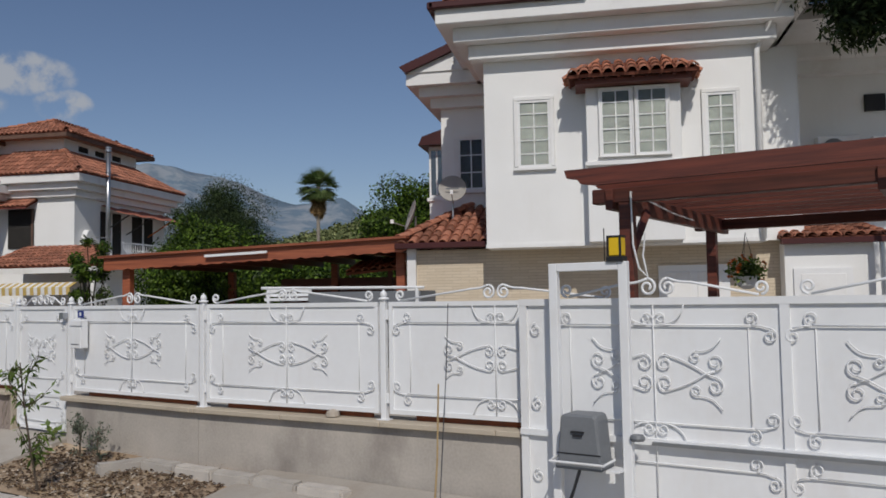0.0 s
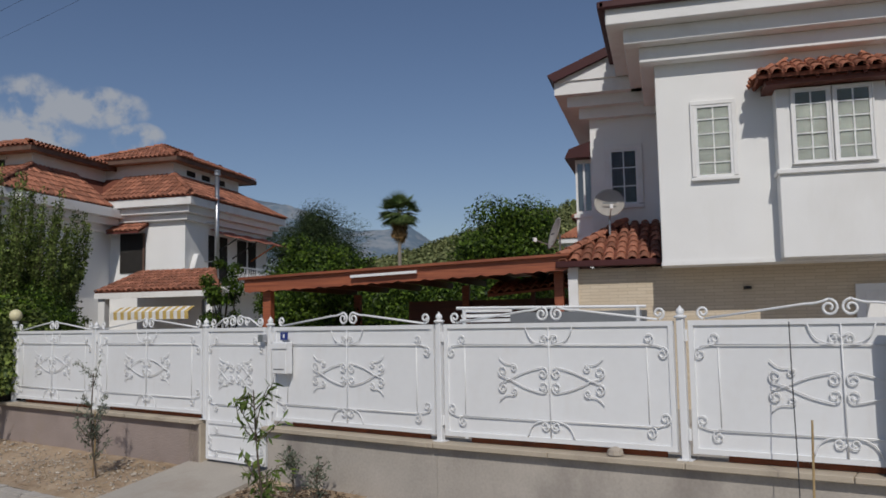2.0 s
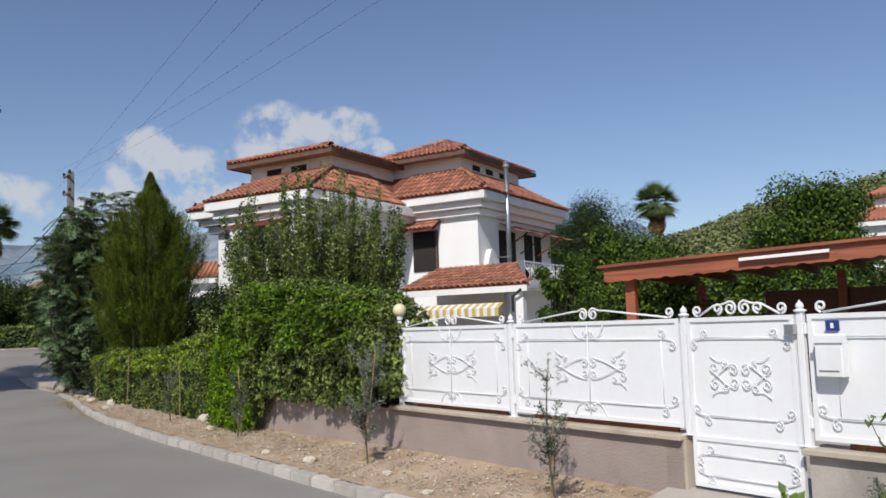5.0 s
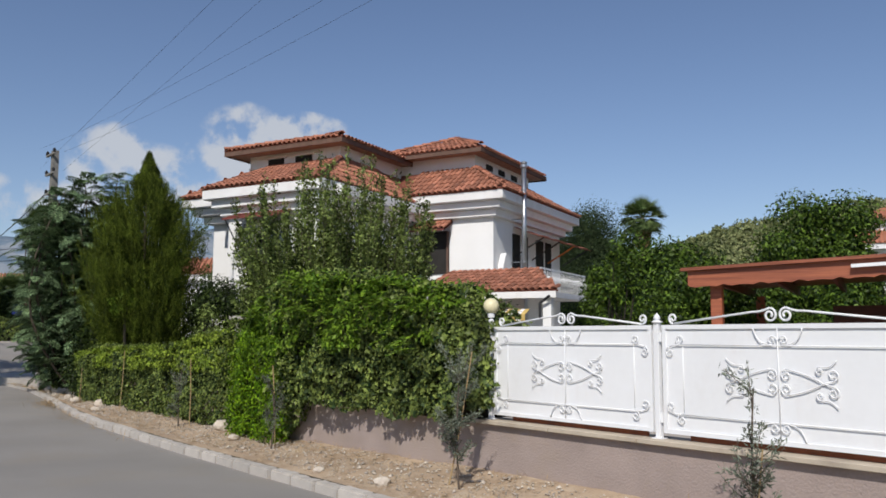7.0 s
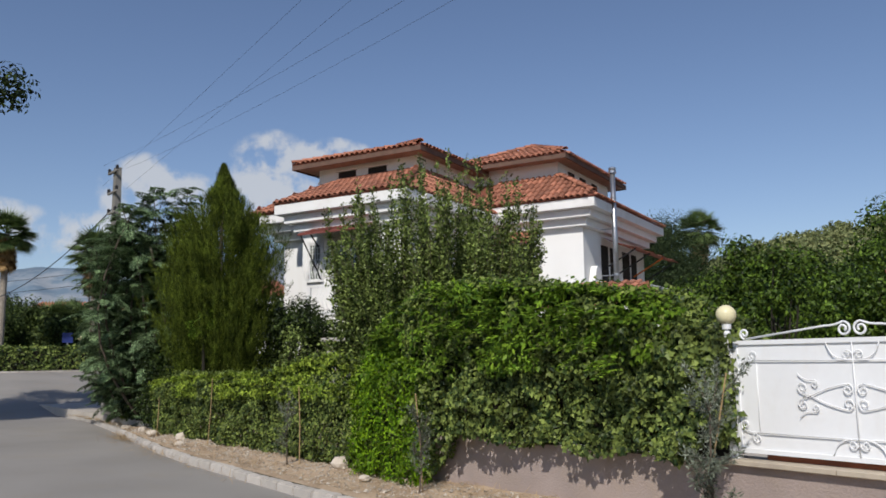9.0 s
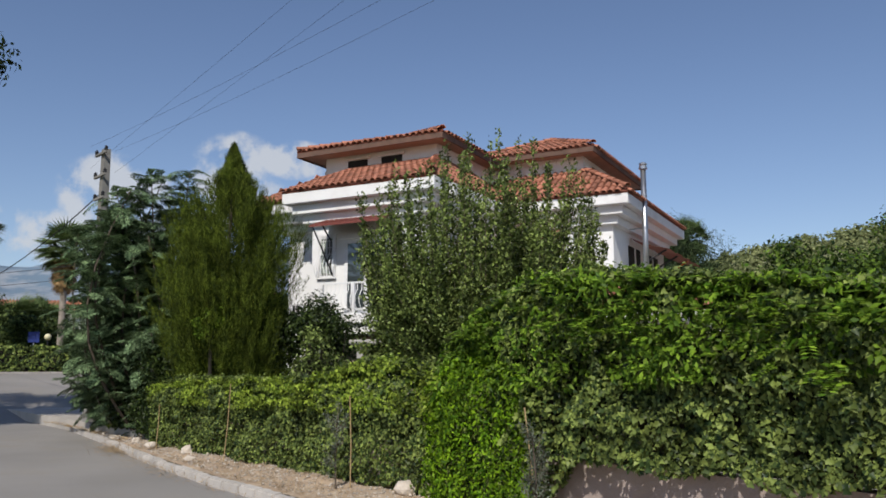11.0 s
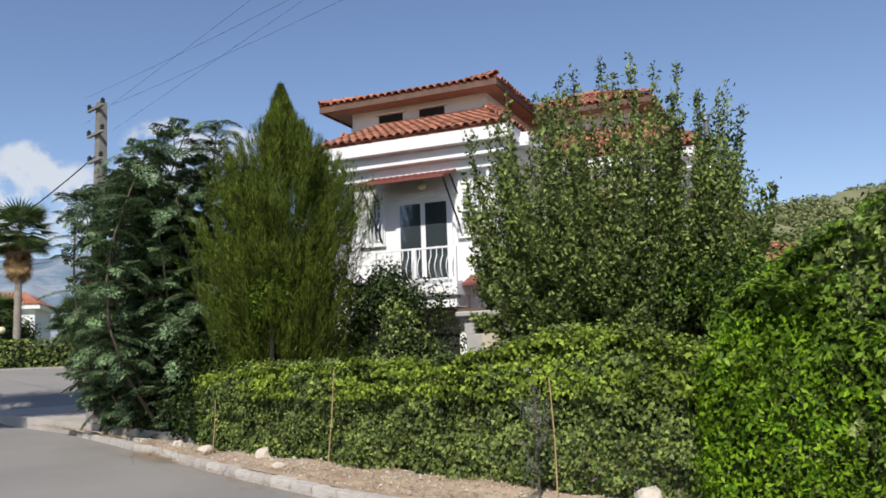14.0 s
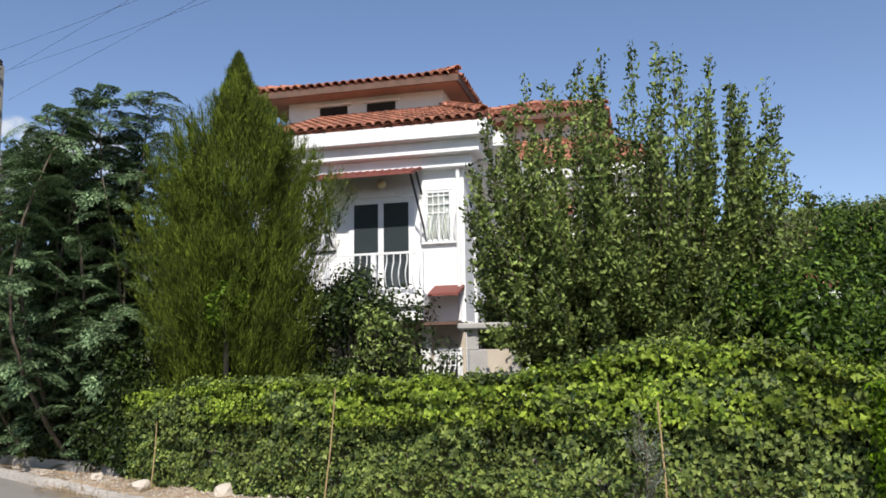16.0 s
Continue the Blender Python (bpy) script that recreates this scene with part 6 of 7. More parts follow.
bush("dark_shrub", "dark glossy shrub between juniper and pear tree", -22.75, 19.0, 0.3, 1.4, 1.1, 1.75, 16000, 0.085, M["shrub"], 41)
bush("dark_shrub", "dark shrub behind the ivy hedge", -25.8, 17.4, 0.2, 1.2, 1.0, 1.1, 8000, 0.08, M["shrub"], 42)
bush("dark_shrub", "undergrowth beside the road, leaf colour darkened as shade", -28.3, 19.6, 0.1, 2.6, 1.2, 1.7, 24000, 0.085, M["shrub"], 43)
bush("dark_shrub", "low dark shrub in the garden", -16.2, 17.3, 0.3, 1.5, 1.1, 1.5, 16000, 0.08, M["citrus"], 44)
bush("citrus_tree", "round glossy citrus tree in the garden", -13.2, 27.0, 0.3, 2.4, 2.0, 2.2, 26000, 0.13, M["citrus"], 45, "tree", 0.6, 34)
bush("citrus_tree", "leafy citrus tree beside the carport", -10.3, 21.0, 0.3, 1.7, 1.5, 1.6, 18000, 0.1, M["citrus"], 46, "tree", 0.5, 30)
bush("citrus_tree", "slender young garden tree behind the fence", -11.3, 18.0, 0.3, 0.55, 0.5, 1.55, 3600, 0.085, M["citrus"], 47, "tree", 0.5, 16)
bush("round_tree", "large rounded bright green tree beyond the gardens", -9.3, 44.4, 0.3, 3.3, 3.0, 3.3, 36000, 0.2, M["citrus"], 48, "tree", 1.6, 44)
bush("pine_tree", "tall dark grey-green conifer beyond the gardens", -20.2, 43.0, 0.3, 3.4, 3.0, 3.6, 60000, 0.17, M["pine"], 49, "tree", 1.4, 40, 0.2)
bush("pine_tree", "dark conifer crown beyond the gardens", -16.8, 45.0, 0.3, 2.4, 2.4, 1.5, 24000, 0.17, M["pine"], 50, "tree", 0.9, 36, 0.2)
bush("garden_tree", "dark leafy tree standing behind the carport", -8.0, 24.5, 0.3, 2.2, 2.0, 1.5, 16000, 0.12, M["citrus"], 51, "tree", 0.6, 30)
bush("garden_tree", "dark leafy tree beside the far gardens", -13.5, 36.0, 0.3, 3.0, 2.5, 1.5, 20000, 0.17, M["citrus"], 52, "tree", 1.0, 36)
bush("conifer", "dark conifer bough beside the near house", 6.2, 14.1, 0.3, 1.75, 1.5, 2.8, 90000, 0.15, M["pine"], 53, "tree", 4.8, 80, 0.3)
bush("yellow_shrub", "yellow-green leafy shoots rising beside a dark shrub", -22.0, 17.8, 0.3, 0.62, 0.5, 0.85, 1100, 0.085, M["pear"], 54, "bush", 0.8, 22)
bush("wild_vine", "bright green vine sprig growing out of the juniper", -24.0, 16.85, 0.2, 0.4, 0.62, 0.5, 900, 0.075, M["creeper"], 57, "vine", 1.95, 12)
bush("garden_shrub", "leafy shrub behind the ivy bank", -15.4, 16.2, 0.3, 1.6, 1.0, 1.1, 9000, 0.09, M["citrus"], 55)
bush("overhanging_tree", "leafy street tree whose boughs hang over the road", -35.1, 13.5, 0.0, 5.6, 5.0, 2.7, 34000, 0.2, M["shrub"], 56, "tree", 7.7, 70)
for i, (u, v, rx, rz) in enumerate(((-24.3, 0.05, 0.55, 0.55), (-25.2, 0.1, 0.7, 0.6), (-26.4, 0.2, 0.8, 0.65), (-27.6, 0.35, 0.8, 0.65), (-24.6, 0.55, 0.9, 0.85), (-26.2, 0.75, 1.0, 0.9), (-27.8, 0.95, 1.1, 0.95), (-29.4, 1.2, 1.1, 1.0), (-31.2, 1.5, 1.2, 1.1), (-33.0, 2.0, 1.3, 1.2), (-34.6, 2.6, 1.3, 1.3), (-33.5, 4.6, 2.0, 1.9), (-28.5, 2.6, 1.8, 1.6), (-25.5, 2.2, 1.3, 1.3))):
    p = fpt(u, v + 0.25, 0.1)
    bush("undergrowth", "undergrowth beneath the roadside trees, leaf colour darkened as shade", p.x, p.y, p.z, rx, rx * 0.8, rz, 9000, 0.09, M["shrub"], 200 + i)
p = fpt(-30.8, 1.6, 0.1)
feathery_tree("feathery_shrub", "low feathery sapling at the street corner", p.x, p.y, p.z, 4.6, 1.8, 11, 24, 19)
for u, v, h, r, seed in ((-26.4, 0.75, 2.9, 1.4, 20), (-28.6, 1.0, 3.3, 1.5, 21)):
    p = fpt(u, v, 0.1)
    feathery_tree("feathery_shrub", "low feathery sapling drooping over the roadside", p.x, p.y, p.z, h, r, 10, 22, seed)
# bright pinnate wisps growing out of the ivy bank
g = np.random.default_rng(33)
P, D, U = [], [], []
for i in range(190):
    u = g.uniform(-13.6, -9.0)
    z = np.interp(u, TOPA[0], TOPA[1]) - abs(g.normal(0, 0.35))
    base = np.array((u, -0.3 + g.uniform(-0.12, 0.8 if z > 2.3 else 0.05), z))
    d = unit(np.array((g.normal(0, 0.6), -0.8, g.uniform(-0.1, 0.9))))
    L = g.uniform(0.2, 0.42)
    side = unit(np.cross(d, (0, 0, 1)))
    for k in np.linspace(0.1, 1, 9):
        p = base + d * L * k + np.array((0, 0, -0.35 * L * k * k))
        for s in (-1, 1):
            P.append(p); D.append(unit(side * s + d * 0.5 + np.array((0, 0, -0.2)))); U.append(np.array((0, -0.3, 1.0)) + g.normal(0, 0.2, 3))
n = len(P)
tagged(new("creeper_wisps", mass("creeper_wisps", P, D, U, 0.085 * g.uniform(0.8, 1.2, n), 0.034, M["creeper"], 0.1)), "bright pinnate creeper shoots on the ivy bank", "creeper", kind="stuff").matrix_world = FENCE


# ---- saplings, canes, stones and litter on the planting strip ----
def sapling(name, label, u, v, z, height, spread, count, size, mat, aspect, seed, lean=(0, 0), hang=0.0, group="young trees on the strip"):
    g = np.random.default_rng(seed)
    ob = thing(name, label, "sapling", Matrix.Translation(fpt(u, v, z)), group=group)
    bm = bmesh.new()
    P, D = [], []
    stem = limb(bm, (0, 0, -0.05), (lean[0], lean[1], height * 0.8), 0.014, 0.006, 0.04, 6, g)
    for i in range(16):
        s, _ = along(stem[1:], 1, g)
        s = s[0]
        a = g.uniform(0, 2 * math.pi)
        k = s[2] / height
        e = s + np.array((math.cos(a) * spread * g.uniform(0.4, 1), math.sin(a) * spread * g.uniform(0.4, 1), height * g.uniform(0.08, 0.3) - hang * 0.1))
        pts = limb(bm, s, e, 0.006, 0.002, 0.12, 4, g)
        p, d = along(pts, count // 16, g)
        P.append(p + g.normal(0, 0.02, p.shape)); D.append(d)
    P, D = np.concatenate(P), np.concatenate(D)
    n = len(P)
    dirs = unit(D * 0.5 + g.normal(0, 0.6, (n, 3)) + np.array((0, 0, -hang)))
    s = size * g.uniform(0.7, 1.3, n)
    tagged(part("stem", bm, M["bark"], ob), kind="stuff")
    part("leaves", mass("leaves", P, dirs, g.normal(0, 1, (n, 3)), s, s * aspect, mat, 0.15), None, ob)
    return ob


sapling("olive_sapling", "small grey-green olive sapling tied to a cane", -8.0, -0.68, 0.2, 1.5, 0.34, 2600, 0.05, M["olive"], 0.24, 61)
sapling("olive_sapling", "thin grey-green olive sapling on dry soil", -4.52, -0.7, 0.2, 1.55, 0.24, 1100, 0.05, M["olive"], 0.24, 62, (0.0, -0.1))
sapling("olive_sapling", "slender olive sapling against the lime creeper", -12.2, -0.72, 0.18, 1.15, 0.25, 900, 0.05, M["olive"], 0.24, 63)
sapling("olive_sapling", "slender olive sapling against the ivy hedge", -15.95, -0.62, 0.18, 1.1, 0.22, 700, 0.05, M["olive"], 0.24, 64)
sapling("peach_sapling", "young peach tree with drooping narrow leaves by the gate", -0.98, -1.15, 0.18, 1.55, 0.3, 230, 0.1, M["peach"], 0.26, 65, (0.02, -0.3), 0.9)
sapling("weed", "broad-leaved green sprig at the foot of the garden gate", -2.45, -0.1, 0.3, 0.2, 0.05, 16, 0.09, M["peach"], 0.6, 71, group="weeds")
sapling("weed", "dry grey weed at the wall's foot", -1.6, -0.3, 0.25, 0.5, 0.15, 300, 0.045, M["olive"], 0.4, 66, group="weeds")
sapling("weed", "dry grey weed at the wall's foot", -1.2, -0.35, 0.25, 0.42, 0.14, 240, 0.045, M["olive"], 0.4, 67, group="weeds")
sapling("weed", "low green weed by the kerb", -27.5, 0.45, 0.15, 0.45, 0.4, 700, 0.07, M["ivytop"], 0.4, 69, group="weeds")
sapling("weed", "low green weed by the kerb", -29.5, 0.8, 0.15, 0.5, 0.5, 800, 0.07, M["ivytop"], 0.4, 70, group="weeds")
for a, b in (((-19.83, -0.42, 0.1), (-19.64, -0.42, 1.5)), ((-15.86, -0.45, 0.1), (-15.9, -0.45, 1.4)), ((-12.25, -0.62, 0.1), (-12.42, -0.6, 1.38)), ((-8.25, -0.62, 0.15), (-7.88, -0.6, 1.66)), ((3.33, -0.62, 0.15), (3.38, -0.58, 1.32)), ((-4.6, -0.72, 0.15), (-4.42, -0.8, 1.0)), ((-23.1, -0.35, 0.1), (-23.0, -0.35, 1.2))):
    ob = thing("cane", "thin dry cane stuck upright in the soil", "cane", FENCE, group="plant canes")
    part("stick", tube(bmesh.new(), [a, tuple((p + q) / 2 + 0.01 for p, q in zip(a, b)), b], 0.009, 0.007, 6), M["cane"], ob)
solo("loose_wire", tube(bmesh.new(), [(3.14, -0.05, 1.92), (3.16, -0.12, 1.4), (3.2, -0.25, 0.9), (3.22, -0.35, 0.3)], 0.004, n=4), M["wire"], "thin dark wire hanging down the fence", "wire", FENCE)


def rock(u, v, z, r, seed):
    bm = bmesh.new()
    bmesh.ops.create_icosphere(bm, subdivisions=2, radius=r)
    for w in bm.verts:
        w.co *= 1 + 0.35 * noise.noise(w.co * (1.6 / r) + Vector((seed, 0, 0)))
        w.co.z *= 0.62
    solo("rock", bm, M["pebble"], "pale rough stone lying on the soil", "stone", Matrix.Translation(fpt(u, v, z)), group="stones on the strip")


for i, (u, v, z, r) in enumerate(((-23.2, -0.4, 0.2, 0.13), (-21.7, -0.25, 0.22, 0.15), (-24.6, -0.2, 0.2, 0.1), (-20.6, -0.7, 0.18, 0.09), (-14.9, -0.25, 0.26, 0.16), (-13.5, -0.7, 0.22, 0.08), (-10.2, -1.1, 0.16, 0.07), (-8.9, -1.05, 0.18, 0.1), (-7.2, -0.9, 0.2, 0.06), (-6.1, -1.1, 0.15, 0.07))):
    rock(u, v, z, r, i * 3.1)
solo("pale_stone", lathe(bmesh.new(), ((0.02, 0), (0.07, 0.01), (0.06, 0.05), (0.02, 0.07)), 9, (1.72, 0.02, 0.868)), M["pebble"], "small pale stone lying on the capstones", "stone", BEND)

verts, faces = [], []
g = np.random.default_rng(77)
for i in range(9000):
    u = g.uniform(-33, 0.6)
    if -3.7 < u < -2.35:
        continue
    w = g.uniform(0.1, 0.95)
    v = kerb_v(u) + 0.17 + (-0.05 - kerb_v(u) - 0.17) * w if u > -30 else kerb_v(u) + 0.2 + w
    r = g.uniform(0.006, 0.02) * (1.9 if g.uniform() > 0.94 else 1)
    c = np.array((u, v, bed_z(u, w) + 0.05 * noise.noise((u * 1.3, v * 1.8, 0)) + 0.03 * noise.noise((u * 4.1, v * 4.6, 3)) + r * 0.3))
    k = len(verts)
    for d in ((1, 0, 0), (-1, 0, 0), (0, 1, 0), (0, -1, 0), (0, 0, 0.7), (0, 0, -0.7)):
        verts.append(tuple(c + np.array(d) * r * g.uniform(0.6, 1.4)))
    for f in ((0, 2, 4), (2, 1, 4), (1, 3, 4), (3, 0, 4), (2, 0, 5), (1, 2, 5), (3, 1, 5), (0, 3, 5)):
        faces.append(tuple(k + j for j in f))
me = bpy.data.meshes.new("pebbles")
me.from_pydata(verts, [], faces)
me.materials.append(M["pebble"])
tagged(new("pebbles", me), "scattered small pale pebbles over the dry soil", "pebbles", kind="stuff").matrix_world = FENCE
n = 7000
u = g.uniform(-33, 0.5, n)
w = g.uniform(0.02, 1.0, n)
kv = np.array([kerb_v(a) for a in u])
v = kv + 0.17 + (-0.05 - kv - 0.17) * w
keep = ((u < -3.7) | (u > -2.3)) & (np.array([noise.noise((a * 0.7, b * 1.5, 8)) for a, b in zip(u, v)]) > -0.12)
u, v, w = u[keep], v[keep], w[keep]
z = np.array([bed_z(a, c) + 0.05 * noise.noise((a * 1.3, b * 1.8, 0)) + 0.03 * noise.noise((a * 4.1, b * 4.6, 3)) + 0.012 for a, b, c in zip(u, v, w)])
n = len(u)
D = np.stack([g.normal(0, 1, n), g.normal(0, 0.7, n), np.abs(g.normal(0, 0.15, n))], 1)
tagged(new("straw", mass("straw", np.stack([u, v, z], 1), D, np.tile((0.1, 0, 1.0), (n, 1)), g.uniform(0.04, 0.22, n), 0.008, M["straw"])), "dry straw and dead grass strewn over the soil", "straw", kind="stuff").matrix_world = FENCE
n = 900
uu = np.concatenate([g.normal(-24.5, 0.7, n // 2), g.normal(-21.0, 2.5, n - n // 2)])
vv = np.array([kerb_v(a) for a in uu]) - np.abs(g.normal(0, 0.22, n)) + 0.05
D = np.stack([g.normal(0, 1, n), g.normal(0, 0.6, n), np.abs(g.normal(0, 0.2, n))], 1)
tagged(new("dead_grass", mass("dead_grass", np.stack([uu, vv, np.full(n, 0.035)], 1), D, np.tile((0.1, 0, 1.0), (n, 1)), g.uniform(0.08, 0.3, n), 0.008, M["straw"])), "wisps of dead grass along the kerb", "dead grass", kind="stuff").matrix_world = FENCE

n = 2600
u, w = g.uniform(-2.25, 1.2, n), g.uniform(0.05, 0.95, n)
kv = np.array([kerb_v(a) for a in u])
v = kv + 0.17 + (-0.05 - kv - 0.17) * w
z = np.array([bed_z(a, c) + 0.05 * noise.noise((a * 1.3, b * 1.8, 0)) + 0.03 * noise.noise((a * 4.1, b * 4.6, 3)) + 0.012 for a, b, c in zip(u, v, w)])
keep = u < 0.85
tagged(new("leaf_litter", mass("leaf_litter", np.stack([u, v, z], 1)[keep], g.normal(0, 1, (keep.sum(), 3)) * np.array((1, 1, 0.2)), np.tile((0.1, 0, 1.0), (keep.sum(), 1)) + g.normal(0, 0.3, (keep.sum(), 3)), g.uniform(0.03, 0.09, keep.sum()), 0.025, M["litter"])), "dead brown leaves and mulch on the flower bed", "leaf litter", kind="stuff").matrix_world = FENCE

# hanging flower basket under the pergola
basket = thing("flower_basket", "hanging white basket with green plant and red flowers", "plant", Matrix.Translation((2.95, 11.2, 2.0)))
part("pot", lathe(bmesh.new(), ((0.05, 0), (0.13, 0.05), (0.15, 0.17), (0.14, 0.17)), 14), M["pvc"], basket)
for a in (0, 2.1, 4.2):
    part("cord", tube(bmesh.new(), [(0.14 * math.cos(a), 0.14 * math.sin(a), 0.17), (0, 0, 0.75)], 0.004, n=3), M["wire"], basket)
q = unit(g.normal(0, 1, (500, 3))) * g.uniform(0.4, 1, (500, 1)) * np.array((0.24, 0.24, 0.18)) + np.array((0, 0, 0.24))
part("foliage", mass("foliage", q, g.normal(0, 1, (500, 3)), g.normal(0, 1, (500, 3)), 0.08, 0.035, M["peach"]), None, basket)
q = unit(g.normal(0, 1, (40, 3))) * np.array((0.25, 0.25, 0.2)) + np.array((0, 0, 0.24))
for k in range(14):
    part("flower", mass("flower", q[k:k + 1].repeat(5, 0), g.normal(0, 1, (5, 3)), g.normal(0, 1, (5, 3)), 0.05, 0.05, M["orange"]), None, basket)


# ---- power pole and lines ----
pole = thing("power_pole", "weathered concrete power pole with three insulator cross-arms", "pole", Matrix.Translation((-30.7, 19.4, 0)) @ Matrix.Rotation(radians(-20), 4, "Z"))
bm = bmesh.new()
lo = [bm.verts.new((x * 0.2, y * 0.16, 0)) for x, y in ((-1, -1), (1, -1), (1, 1), (-1, 1))]
hi = [bm.verts.new((x * 0.11, y * 0.09, 7.95)) for x, y in ((-1, -1), (1, -1), (1, 1), (-1, 1))]
bm.faces.new(hi)
for k in range(4):
    bm.faces.new((lo[k], lo[(k + 1) % 4], hi[(k + 1) % 4], hi[k]))
part("shaft", bm, M["pole"], pole)
for z, w in ((7.8, 0.42), (7.15, 0.42), (6.5, 0.36)):
    arm = part("cross_arm", box(bmesh.new(), -w, w, -0.17, -0.1, z - 0.03, z + 0.03), M["pole"], pole)
    for x in (-w + 0.05, w - 0.05):
        part("insulator", lathe(bmesh.new(), ((0.035, 0), (0.06, 0.03), (0.04, 0.06), (0.055, 0.09), (0.02, 0.14)), 10, (x, -0.135, z + 0.03)), M["black"], arm)


def wire(a, b, sag, r=0.011, label="thin overhead power line"):
    pts = [Vector(a).lerp(Vector(b), k / 24) - Vector((0, 0, sag * 4 * (k / 24) * (1 - k / 24))) for k in range(25)]
    solo("power_line", tube(bmesh.new(), pts, r, n=4), M["wire"], label, "cable", group="overhead lines")


for off, z, px, py in ((0.35, 7.95, -14.47, 13.1), (-0.35, 7.95, -15.11, 12.7), (0.35, 7.3, -15.86, 12.23), (-0.35, 7.3, -16.5, 11.83)):
    a = Vector((-30.7 + 0.36 * off, 19.3 + 0.93 * off, z))
    b = Vector((px, py, 7.3))
    e = a + (b - a) / 0.4
    e.z = z + 0.15
    wire(a, e, (z + 0.06 - 7.3) / 0.96 + 0.02, 0.003)
wire((-30.8, 19.3, 6.6), (-62.0, 31.0, 6.4), 1.5, 0.022, "thick black service cable from the pole")
wire((-48.0, 33.0, 7.2), (-75.0, 28.0, 7.0), 0.4, 0.014)
wire((-48.0, 33.0, 6.5), (-75.0, 28.0, 6.3), 0.4, 0.014)


# ---- palms ----
def palm(name, label, x, y, z, top, crown, seed):
    g = np.random.default_rng(seed)
    ob = thing(name, label, "palm tree", Matrix.Translation((x, y, z)), group="tall fan palms")
    h = top - z - crown * 0.75
    bm = bmesh.new()
    prof = [(0.28, -0.2), (0.2, 0.6)] + [(0.17 + 0.015 * (k % 2), 0.6 + (h - 0.6) * k / 14) for k in range(1, 15)]
    lathe(bm, prof, 10)
    part("trunk", bm, M["palmbark"], ob)
    live, dead = [[], [], []], [[], [], []]
    for i in range(120):
        a = i * 2.4 + g.uniform(-0.2, 0.2)
        e = math.asin(g.uniform(-0.62, 0.98)) if i < 70 else g.uniform(-1.5, -0.85)
        d = np.array((math.cos(a) * math.cos(e), math.sin(a) * math.cos(e), math.sin(e)))
        stalk = crown * (g.uniform(0.4, 0.55) if i < 70 else g.uniform(0.1, 0.3))
        base = np.array((0, 0, h - (0.0 if i < 70 else crown * g.uniform(0.0, 0.75)))) + d * stalk
        store = live if i < 70 else dead
        side = unit(np.cross(d, (0, 0, 1)))
        up = np.cross(side, d)
        for k in range(18):
            f = (k / 17 - 0.5) * 2.5
            ld = unit(d * math.cos(f) + side * math.sin(f) + np.array((0, 0, -0.35)))
            store[0].append(base); store[1].append(ld); store[2].append(up)
        store[0].append(np.array((0, 0, h))); store[1].append(d); store[2].append(up)
    part("crown", mass("crown", live[0], live[1], live[2], crown * 0.55, crown * 0.045, M["palm"], 0.1), None, ob)
    part("dead_skirt", mass("dead_skirt", dead[0], dead[1], dead[2], crown * 0.45, crown * 0.055, M["deadfrond"], 0.1), None, ob, "hanging skirt of dry brown fronds")


palm("fan_palm", "tall fan palm with a brown skirt of dead fronds", -25.25, 73.8, 0.0, 14.2, 2.3, 81)
palm("fan_palm", "tall fan palm beside the far street", -52.8, 29.2, 1.2, 10.4, 1.75, 82)
palm("fan_palm", "fan palm with shaggy trunk beside the far street", -51.0, 33.6, 1.2, 9.7, 1.9, 83)
palm("fan_palm", "low fan palm in a far garden", -58.0, 35.5, 1.0, 6.0, 2.0, 84)
palm("fan_palm", "low fan palm in a far garden", -60.5, 39.5, 1.0, 6.2, 2.0, 85)
palm("fan_palm", "low fan palm in a far garden", -55.0, 41.0, 1.0, 5.6, 2.0, 86)


# ---- the far street corner ----
arr = hedge_leaves("f", "", -12.0, 22.0, ((-12, 22), (1.45, 1.45)), ((-12, 22), (0.1, 0.1)), -0.2, 0.8, 150, 0.17, None, 91, 0.1)
hedge("far_hedge", "clipped dark green hedge across the far street", [(arr, M["ivy"], 0.8)], FENCE @ Matrix.Translation((-52.0, 0, 1.35)) @ Matrix.Rotation(radians(90), 4, "Z"), core=box(bmesh.new(), -12, 22, 0.0, 0.5, -0.3, 1.2))
fk = thing("far_kerb", "pale kerb along the far side of the street", "kerb", FENCE @ Matrix.Translation((-51.0, 0, 1.38)), kind="structure")
for i in range(32):
    part("kerb_stone", box(bmesh.new(), -0.08, 0.08, -12 + i * 1.05, -12 + i * 1.05 + 1.03, -0.3, 0.14), M["kerb"], fk)

sign = thing("street_sign", "small blue square street sign on a grey post", "sign", pose(-53.1, 33.5, 1.5, 0, 0, 40))
part("post", tube(bmesh.new(), [(0, 0, -0.1), (0, 0, 2.1)], 0.03), M["steel"], sign)
part("board", box(bmesh.new(), -0.3, 0.3, -0.06, -0.031, 1.6, 2.2), M["blue"], sign, "plain blue board", bevel=0.01)
lamp_post = thing("garden_lamp", "cream globe lamp on a short dark post by the far hedge", "lamp", Matrix.Translation((-52.6, 34.0, 1.5)))
part("post", tube(bmesh.new(), [(0, 0, -0.1), (0, 0, 1.75)], 0.035), M["black"], lamp_post)
part("globe", lathe(bmesh.new(), [(max(0.005, 0.19 * math.sin(math.pi * i / 10)), 1.92 - 0.19 * math.cos(math.pi * i / 10)) for i in range(11)], 16), M["globe"], lamp_post, smooth=True)


